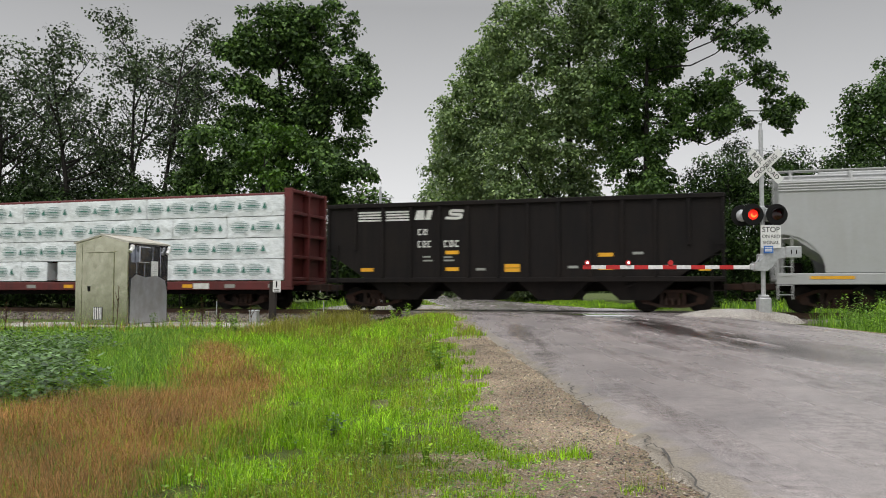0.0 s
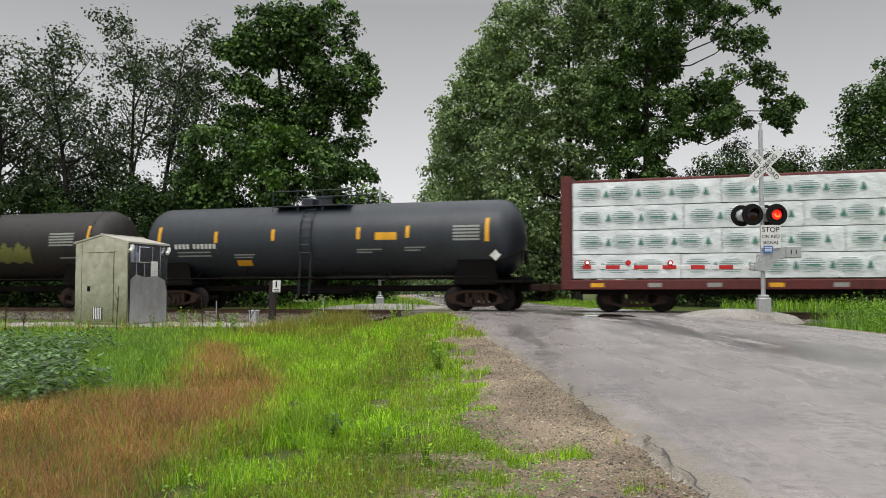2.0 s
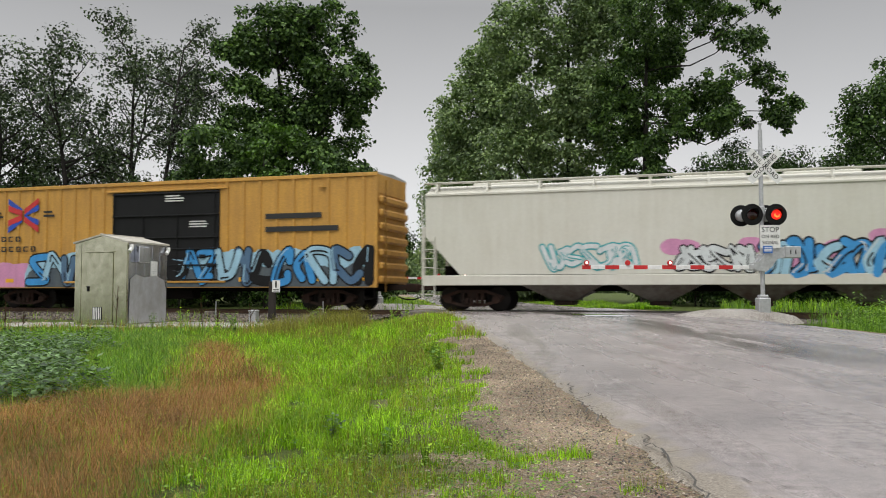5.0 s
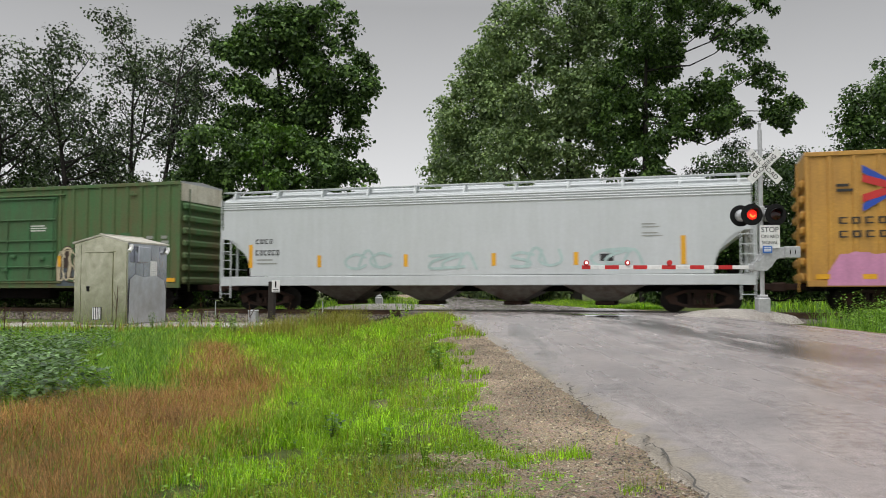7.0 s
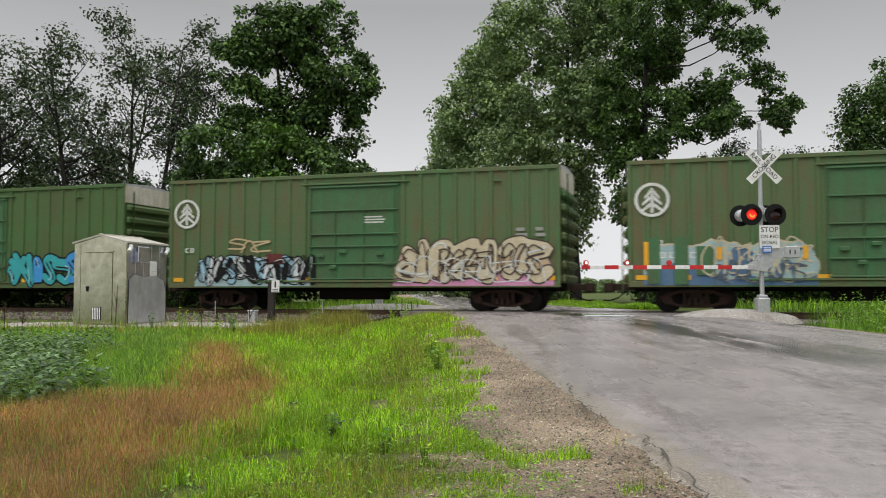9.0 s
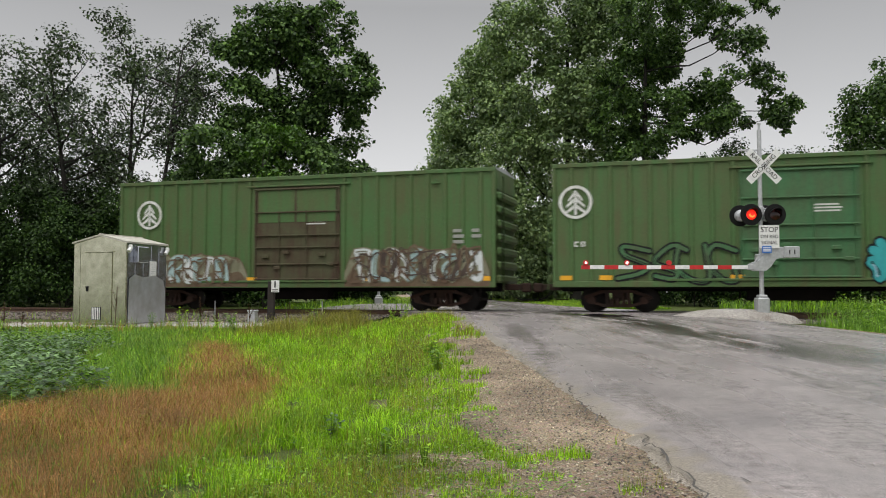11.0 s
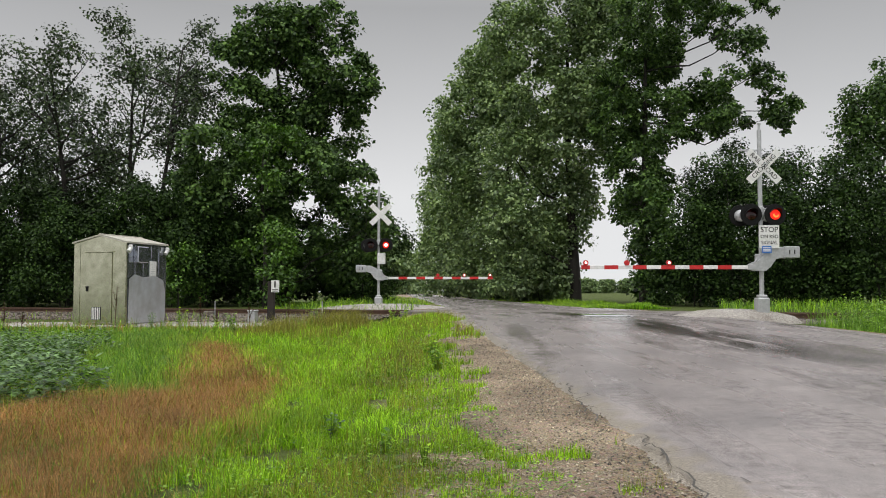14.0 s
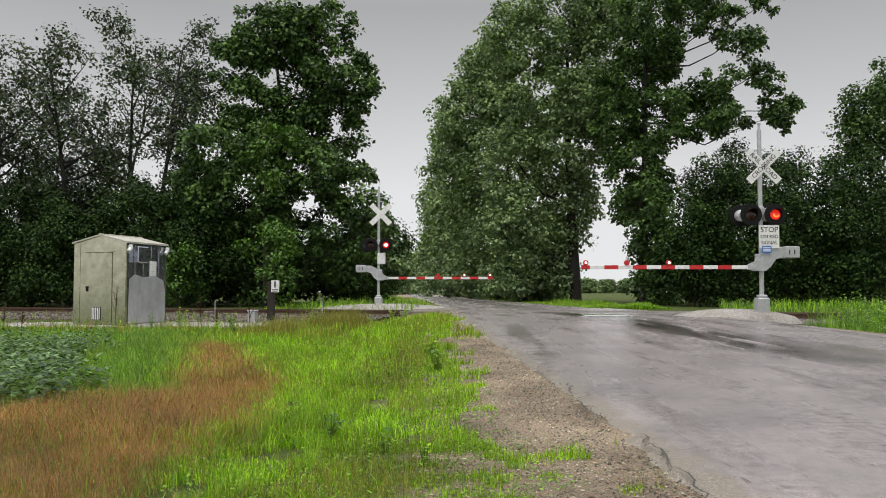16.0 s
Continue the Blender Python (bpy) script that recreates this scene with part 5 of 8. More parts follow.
def scribble(root, x0, x1, z0, z1, y, seed, mat, width=0.05, loops=5):
    rng = random.Random(seed)
    for k in range(loops):
        s = Shape()
        form = STROKES[rng.randrange(len(STROKES))]
        w = (x1 - x0) * 1.5 / loops
        a = x0 + (x1 - x0 - w) * k / max(1, loops - 1)
        z = z0 + rng.uniform(0, 0.25) * (z1 - z0)
        ribbon(s, smooth_line([(a + w * px, z + (z1 - z0) * 0.75 * pz) for px, pz in form]), width, y - 0.006 - 0.001 * k)
        part("graffiti_scrawl", s, PAINT[mat], root, "thin sprayed scrawl")


def ring(s, cx, cz, r0, r1, y, n=36):
    v = [(cx + r * math.cos(6.2832 * i / n), y, cz + r * math.sin(6.2832 * i / n)) for r in (r0, r1) for i in range(n)]
    s.add(v, [(i, (i + 1) % n, n + (i + 1) % n, n + i) for i in range(n)])


def tree_badge(root, cx, cz, y):
    """A white ring round a plain tree shape."""
    s = Shape()
    ring(s, cx, cz, 0.475, 0.575, y - 0.004)
    part("badge_ring", s, PAINT["mark"], root, "white painted ring")
    t = Shape()
    t.add([(cx - 0.045, y - 0.004, cz - 0.44), (cx + 0.045, y - 0.004, cz - 0.44), (cx + 0.045, y - 0.004, cz + 0.40), (cx - 0.045, y - 0.004, cz + 0.40)], [(0, 1, 2, 3)])
    for k, (zz, w) in enumerate(((-0.25, 0.36), (-0.02, 0.32), (0.19, 0.24))):
        for sg in (-1, 1):
            t.add([(cx + sg * 0.06, y - 0.0045, cz + zz + 0.16), (cx + sg * w, y - 0.0045, cz + zz - 0.09), (cx + sg * w, y - 0.0045, cz + zz - 0.21 + 0.03), (cx + sg * 0.06, y - 0.0045, cz + zz + 0.02)], [(0, 1, 2, 3)])
    part("badge_tree", t, PAINT["mark"], root, "plain white tree shape")


def boxcar(s0, s1, label, paint="green", door=(-1.69, 1.89), top=5.12, door_paint="green_fresh", pitch=0.66, end_top="cream"):
    root, h = car_root("boxcar", s0, s1, label)
    P, z0, yb = PAINT[paint], 0.86, 1.50
    part("body", Shape().box(-h, h, -yb, yb, z0 + 0.16, top - 0.06, 0.02), P, root, "ribbed steel body")
    for sg in (-1, 1):
        part("side_sill", Shape().box(-h, h, min(sg * 1.44, sg * 1.56), max(sg * 1.44, sg * 1.56), z0, z0 + 0.20, 0.015), P, root)
        part("top_chord", Shape().box(-h - 0.02, h + 0.02, min(sg * 1.44, sg * 1.57), max(sg * 1.44, sg * 1.57), top - 0.14, top, 0.012), P, root)
    roof = Shape().prism([(-1.52, top - 0.07), (1.52, top - 0.07), (1.52, top), (0, top + 0.09), (-1.52, top)], -h - 0.02, h + 0.02)
    rf = part("roof", roof, PAINT["galv_roof"], root, "pale galvanised roof")
    for i in range(int(2 * h / 1.2)):
        x = -h + 0.6 + 1.2 * i
        part("roof_rib", Shape().box(x - 0.03, x + 0.03, -0.8, 0.8, top + 0.01, top + 0.10, 0.01), PAINT["galv_roof"], rf)
    rib = Shape().prism([(-0.075, 0.0), (-0.05, -0.055), (0.05, -0.055), (0.075, 0.0)], z0 + 0.19, top - 0.13, Matrix(((0, 1, 0, 0), (0, 0, 1, 0), (1, 0, 0, 0), (0, 0, 0, 1)))).mesh("rib", P)
    xs = [-h + 0.06] + [x for x in np.arange(-h + pitch, h - 0.2, pitch) if not door[0] - 0.12 < x < door[1] + 0.12]
    for x in xs + [h - 0.06]:
        part("rib", rib, None, root, at=pose(float(x), -yb, 0))
        part("rib", rib, None, root, at=pose(float(x), yb, 0, 0, 0, 180))
    # plug doors with bars, stiffeners and tracks
    D = PAINT[door_paint]
    d0, d1 = door
    dz0, dz1 = z0 + 0.30, top - 0.42
    for side in (-1, 1):
        dr = part("door", Shape().box(d0, d1, min(side * yb, side * (yb + 0.05)), max(side * yb, side * (yb + 0.05)), dz0, dz1, 0.012), D, root, "sliding side door")
        yf = side * (yb + 0.05)
        if side < 0:
            for k, f in enumerate((0.0, 0.16, 0.34, 0.47, 0.72, 0.97)):
                z = dz0 + (dz1 - dz0) * f
                part("door_rib", Shape().box(d0 + 0.03, d1 - 0.03, yf - 0.075, yf, z, z + 0.055, 0.01), D, dr)
            for f in (0.02, 0.3, 0.62, 0.96):
                x = d0 + (d1 - d0) * f
                part("locking_bar", Shape().tube((x, yf - 0.05, dz0 + 0.05), (x, yf - 0.05, dz1 - (0.9 if 0.2 < f < 0.9 else 0.05)), 0.022, 0.022, 6), D, dr)
            for x, z in ((d0 + 0.5, 2.05), (d0 + 1.4, 2.2), (d1 - 0.7, 2.1), (d0 + 1.0, 1.62), (d1 - 0.35, 1.75)):
                part("latch", Shape().box(x - 0.14, x + 0.14, yf - 0.10, yf - 0.03, z - 0.07, z + 0.07, 0.02), D, dr)
            bars(dr, d1 - 1.35, dz0 + (dz1 - dz0) * 0.66, 0.95, 0.05, yf - 0.001, PAINT["mark"], 3, 0.10, seed=3)
            part("door_track", Shape().box(d0 - 2.3, d1 + 0.3, yf - 0.06, yf + 0.04, z0 + 0.20, z0 + 0.28, 0.01), P, root)
            part("door_track", Shape().box(d0 - 0.3, d1 + 0.4, yf - 0.05, yf + 0.04, dz1 + 0.02, dz1 + 0.08, 0.01), P, root)
    # corrugated ends
    for sg in (-1, 1):
        n = 7
        e = part("end_panel", Shape().box(min(sg * h, sg * (h + 0.03)), max(sg * h, sg * (h + 0.03)), -1.48, 1.48, top - 0.78, top - 0.06, 0.01), PAINT[end_top], root, "plain pale panel at the top of the end")
        for i in range(n):
            z = z0 + 0.35 + (top - 0.95 - z0 - 0.35) * i / (n - 1)
            part("end_rib", Shape().box(min(sg * h, sg * (h + 0.17)), max(sg * h, sg * (h + 0.17)), -1.45, 1.45, z - 0.20, z + 0.10, 0.08), P, root)
        ladder(root, sg * (h + 0.22) - 0.02, sg * (h + 0.22) + 0.02, -1.2, 0.7, top - 0.3, P, 8)
        part("corner_step", Shape().box(min(sg * (h - 0.55), sg * (h - 0.08)), max(sg * (h - 0.55), sg * (h - 0.08)), -1.55, -1.50, 0.42, 0.46, 0.005).box(min(sg * (h - 0.55), sg * (h - 0.52)), max(sg * (h - 0.55), sg * (h - 0.52)), -1.55, -1.51, 0.42, z0).box(min(sg * (h - 0.11), sg * (h - 0.08)), max(sg * (h - 0.11), sg * (h - 0.08)), -1.55, -1.51, 0.42, z0), PAINT["under"], root)
    for x in (-h + 0.25, -h + 1.6, d0 - 0.3, d1 + 0.9, h - 2.6, h - 0.6):
        part("reflector", Shape().box(x, x + 0.42, -1.569, -1.563, z0 + 0.24, z0 + 0.40), PAINT["amber"], root, "amber reflector strip")
    part("jacking_pad", Shape().box(h - 2.35, h - 2.05, -1.60, -1.55, top - 0.52, top - 0.44, 0.01).box(h - 2.26, h - 2.14, -1.60, -1.55, top - 0.46, top - 0.34, 0.01), P, root)
    part("floor_frame", Shape().box(-h + 0.2, h - 0.2, -1.3, 1.3, 0.80, 1.02, 0.02).box(-1.5, 1.2, -1.1, -0.5, 0.42, 0.80, 0.03), PAINT["under"], root)
    bogies(root, h, 2.15)
    return root, h


def covered_hopper(s0, s1, label, paint, top=4.56, edge=4.28, bands=True, bays=4, reach=1.15, cut=2.75, straight=False):
    root, h = car_root("covered_hopper", s0, s1, label)
    P, y0, zs = PAINT[paint], 1.50, 1.06
    b = h - 0.12
    # side sheets, cut away at the lower corners
    o = [(-b + reach, zs + 0.25)]
    if straight:
        o += [(b - reach - 0.1, zs + 0.25), (b, cut)]
    else:
        o += [(b - reach, zs + 0.25)] + [(b - reach * math.cos(1.5708 * i / 8), zs + 0.25 + (cut - zs - 0.25) * math.sin(1.5708 * i / 8)) for i in range(1, 9)]
    o += [(b, edge), (-b, edge)]
    if straight:
        o += [(-b, cut)]
    else:
        o += [(-b + reach * math.cos(1.5708 * i / 8), zs + 0.25 + (cut - zs - 0.25) * math.sin(1.5708 * i / 8)) for i in range(8, 0, -1)]
    for side in (-1, 1):
        part("side_sheet", Shape().plate(o, side * y0 - 0.02, 0.04), P, root, "smooth painted side sheet")
        part("side_sill", Shape().box(-h, h, min(side * 1.47, side * 1.56), max(side * 1.47, side * 1.56), zs - 0.13, zs + 0.23, 0.02), P, root)
        if bands:
            for k in range(4):
                z = edge - 0.06 - 0.085 * k
                part("side_band", Shape().tube((-b, side * (y0 + 0.02), z), (b, side * (y0 + 0.02), z), 0.034, 0.034, 8), P, root, "pressed rib along the top of the side", True)
        else:
            part("top_chord", Shape().box(-b, b, min(side * y0, side * (y0 + 0.06)), max(side * y0, side * (y0 + 0.06)), edge - 0.07, edge + 0.02, 0.015), P, root)
    prof = [(-y0 - 0.02, edge), (-y0 + 0.05, edge + 0.02), (-0.75, top - 0.04), (0, top), (0.75, top - 0.04), (y0 - 0.05, edge + 0.02), (y0 + 0.02, edge), (y0 - 0.03, edge - 0.04), (-y0 + 0.03, edge - 0.04)]
    part("roof", Shape().prism(prof, -b, b), P, root, "curved roof")
    w = part("roof_walkway", Shape().box(-h, h, -1.32, -0.95, top + 0.02, top + 0.06, 0.006).box(-h, h, 0.95, 1.32, top + 0.02, top + 0.06, 0.006), P, root, "grated walkway along the roof edge")
    for i in range(11):
        x = -h + 0.5 + (2 * h - 1) * i / 10
        part("walkway_bracket", Shape().add([(x - 0.03, -1.30, top + 0.02), (x + 0.03, -1.30, top + 0.02), (x + 0.03, -1.46, edge + 0.02), (x - 0.03, -1.46, edge + 0.02), (x - 0.03, -0.95, top + 0.02), (x + 0.03, -0.95, top + 0.02), (x + 0.03, -1.0, top - 0.12), (x - 0.03, -1.0, top - 0.12)], [(0, 1, 2, 3), (0, 4, 5, 1), (4, 7, 6, 5), (3, 2, 6, 7), (0, 3, 7, 4), (1, 5, 6, 2)]), P, w)
    for i in range(5):
        x = -h * 0.72 + h * 1.44 * i / 4
        part("hatch", Shape().box(x - 1.2, x + 1.2, -0.32, 0.32, top - 0.02, top + 0.10, 0.03), P, root, "long roof hatch")
    # sloping end sheets and end frames
    for sg in (-1, 1):
        xe = sg * b
        sl = Shape()
        x1, x2 = sg * (b - 0.02), sg * (b - reach - 1.1)
        sl.add([(x1, -y0 + 0.02, cut + 0.15), (x1, y0 - 0.02, cut + 0.15), (x2, y0 - 0.02, zs - 0.05), (x2, -y0 + 0.02, zs - 0.05), (x1, -y0 + 0.02, edge), (x1, y0 - 0.02, edge), (x2, y0 - 0.02, edge), (x2, -y0 + 0.02, edge)], [(0, 1, 2, 3), (0, 4, 5, 1), (4, 7, 6, 5), (3, 2, 6, 7), (0, 3, 7, 4), (1, 5, 6, 2)])
        part("slope_sheet", sl, P, root, "sloping hopper end")
        part("end_platform", Shape().box(min(sg * (b - reach - 0.4), sg * h), max(sg * (b - reach - 0.4), sg * h), -1.45, 1.45, zs, zs + 0.10, 0.01), P, root)
        for y in (-1.46, 1.46):
            part("corner_post", Shape().box(min(sg * (h - 0.10), sg * h), max(sg * (h - 0.10), sg * h), y - 0.04, y + 0.04, zs, cut + 0.35, 0.01), P, root)
        for y in (-0.7, 0.7):
            part("end_strut", Shape().tube((sg * (h - 0.25), y, zs + 0.05), (sg * (b - 0.15), y, cut + 0.2), 0.05, 0.05, 8), P, root)
        ladder(root, min(sg * (h - 0.50), sg * (h - 0.02)), max(sg * (h - 0.50), sg * (h - 0.02)), -1.56, zs - 0.6, cut, P, 7)
        part("handrail", Shape().tube((sg * (h + 0.04), -1.4, 1.6), (sg * (h + 0.04), 1.4, 1.6), 0.02, 0.02, 6).tube((sg * (h + 0.04), -1.4, 2.2), (sg * (h + 0.04), 1.4, 2.2), 0.02, 0.02, 6).tube((sg * (h + 0.04), -1.4, 1.1), (sg * (h + 0.04), -1.4, 4.3), 0.022, 0.022, 6), P, root, smooth=True)
        part("brake_gear", Shape().box(min(sg * (h - 0.9), sg * (h - 0.5)), max(sg * (h - 0.9), sg * (h - 0.5)), -0.4, 0.4, zs + 0.1, zs + 0.6, 0.04), PAINT["under"], root)
    span = 2 * (b - 3.2)
    for i in range(bays):
        x = -span / 2 + span * (i + 0.5) / bays
        w2 = span / bays / 2 - 0.02
        v = [(x - w2, -1.35, zs), (x + w2, -1.35, zs), (x + w2, 1.35, zs), (x - w2, 1.35, zs), (x - 0.28, -0.55, 0.36), (x + 0.28, -0.55, 0.36), (x + 0.28, 0.55, 0.36), (x - 0.28, 0.55, 0.36)]
        c = part("chute", Shape().add(v, [(0, 1, 2, 3), (4, 7, 6, 5), (0, 4, 5, 1), (1, 5, 6, 2), (2, 6, 7, 3), (3, 7, 4, 0)]), PAINT["hop_shade"], root, "sloping discharge chute")
        part("outlet", Shape().box(x - 0.34, x + 0.34, -0.75, 0.75, 0.24, 0.38, 0.03), PAINT["truck"], c, "rusty outlet gate")
    bogies(root, h, 1.75, 1.0)
    return root, h


def coal_hopper(s0, s1):
    root, h = car_root("open_hopper", s0, s1, "black steel open-top coal hopper with white stripes")
    P, top, zb, y0 = PAINT["coal"], 3.96, 1.16, 1.47
    o = [(-h + 1.55, zb), (h - 1.55, zb), (h - 0.05, 2.15), (h, 2.3), (h, top - 0.14), (-h, top - 0.14), (-h, 2.3), (-h + 0.05, 2.15)]
    for side in (-1, 1):
        part("side_sheet", Shape().plate(o, side * y0 - 0.02, 0.04), P, root)
        part("top_chord", Shape().box(-h - 0.02, h + 0.02, min(side * 1.40, side * 1.58), max(side * 1.40, side * 1.58), top - 0.16, top, 0.02), P, root)
        part("side_sill", Shape().box(-h, h, min(side * 1.44, side * 1.55), max(side * 1.44, side * 1.55), zb - 0.12, zb + 0.06, 0.02), P, root)
    n = 13
    for i in range(n + 1):
        x = -h + 0.05 + (2 * h - 0.1) * i / n
        lo = zb + 0.05 if 1 < i < n - 1 else 2.25
        for side in (-1, 1):
            part("side_post", Shape().box(x - 0.055, x + 0.055, min(side * 1.48, side * 1.57), max(side * 1.48, side * 1.57), lo, top - 0.15, 0.015), P, root)
    for sg in (-1, 1):
        part("end_sheet", Shape().box(min(sg * (h - 0.04), sg * h), max(sg * (h - 0.04), sg * h), -1.45, 1.45, 2.25, top - 0.02), P, root)
        sl = Shape().add([(sg * h, -1.44, 2.3), (sg * h, 1.44, 2.3), (sg * (h - 3.2), 1.44, 0.9), (sg * (h - 3.2), -1.44, 0.9), (sg * h, -1.44, 2.24), (sg * h, 1.44, 2.24), (sg * (h - 3.2), 1.44, 0.84), (sg * (h - 3.2), -1.44, 0.84)], [(0, 1, 2, 3), (4, 7, 6, 5), (0, 4, 5, 1), (1, 5, 6, 2), (2, 6, 7, 3), (3, 7, 4, 0)])
        part("slope_sheet", sl, P, root)
        part("corner_post", Shape().box(min(sg * (h - 0.12), sg * h), max(sg * (h - 0.12), sg * h), -1.50, -1.40, zb, 2.3, 0.01), P, root)
        ladder(root, min(sg * (h - 0.45), sg * h), max(sg * (h - 0.45), sg * h), -1.56, 0.55, 2.5, P, 5)
        part("end_deck", Shape().box(min(sg * (h - 1.6), sg * h), max(sg * (h - 1.6), sg * h), -1.4, 1.4, zb - 0.12, zb - 0.02, 0.01), P, root)
    for i in range(4):
        x = (-4.2, -1.4, 1.4, 4.2)[i]
        v = [(x - 1.35, -1.4, zb), (x + 1.35, -1.4, zb), (x + 1.35, 1.4, zb), (x - 1.35, 1.4, zb), (x - 0.55, -1.2, 0.42), (x + 0.55, -1.2, 0.42), (x + 0.55, 1.2, 0.42), (x - 0.55, 1.2, 0.42)]
        part("chute", Shape().add(v, [(0, 1, 2, 3), (4, 7, 6, 5), (0, 4, 5, 1), (1, 5, 6, 2), (2, 6, 7, 3), (3, 7, 4, 0)]), P, root, "black discharge chute")
    bogies(root, h, 1.7, 1.05)
    y, W, A = -1.492, PAINT["mark"], PAINT["amber"]
    pt = 2 * h / n
    x = [-h + 0.05 + pt * i for i in range(n + 1)]
    for i in (1, 2):
        for k in range(4):
            part("white_stripe", Shape().box(x[i] + 0.10, x[i + 1] - 0.10, y - 0.004, y, 3.30 + 0.10 * k, 3.36 + 0.10 * k), W, root, "white painted stripe")
    # the road's emblem as plain slanted shapes
    s = Shape()
    for a, sl in ((0.12, 0.10), (0.30, -0.02), (0.52, 0.10)):
        s.add([(x[3] + a, y - 0.004, 3.32), (x[3] + a + 0.20, y - 0.004, 3.32), (x[3] + a + 0.20 + sl, y - 0.004, 3.66), (x[3] + a + sl, y - 0.004, 3.66)], [(0, 1, 2, 3)])
    part("emblem", s, W, root, "white emblem shape")
    s = Shape()
    ribbon(s, smooth_line([(x[4] + 0.85, 3.60), (x[4] + 0.45, 3.62), (x[4] + 0.42, 3.50), (x[4] + 0.78, 3.47), (x[4] + 0.72, 3.35), (x[4] + 0.25, 3.36)]), 0.10, y - 0.004)
    part("emblem", s, W, root, "white curved emblem shape")
    marks(root, x[3] + 0.25, 2.98, 0.42, 0.22, y, W, 2)
    marks(root, x[3] + 0.25, 2.55, 0.55, 0.24, y, W, 3)
    marks(root, x[4] + 0.15, 2.55, 0.62, 0.24, y, W, 3)
    bars(root, x[3] + 0.45, 2.0, 0.38, 0.06, y, PAINT["faded"], 2, 0.14)
    bars(root, x[4] + 0.15, 1.98, 0.4, 0.06, y, PAINT["faded"], 2, 0.12)
    for i, z, w in ((1, 1.45, 0.5), (4, 2.05, 0.5), (4, 1.45, 0.5), (6, 1.55, 0.55), (6, 1.40, 0.55), (9, 1.9, 0.5), (9, 1.45, 0.5), (12, 1.4, 0.4)):
        part("reflector", Shape().box(x[i] + 0.2, x[i] + 0.2 + w, y - 0.004, y, z, z + 0.13), A, root, "amber reflector strip")
    for i, z in ((5, 1.45), (8, 1.5), (10, 1.95), (11, 1.5)):
        bars(root, x[i] + 0.25, z + 0.1, 0.35, 0.09, y, PAINT["faded"])


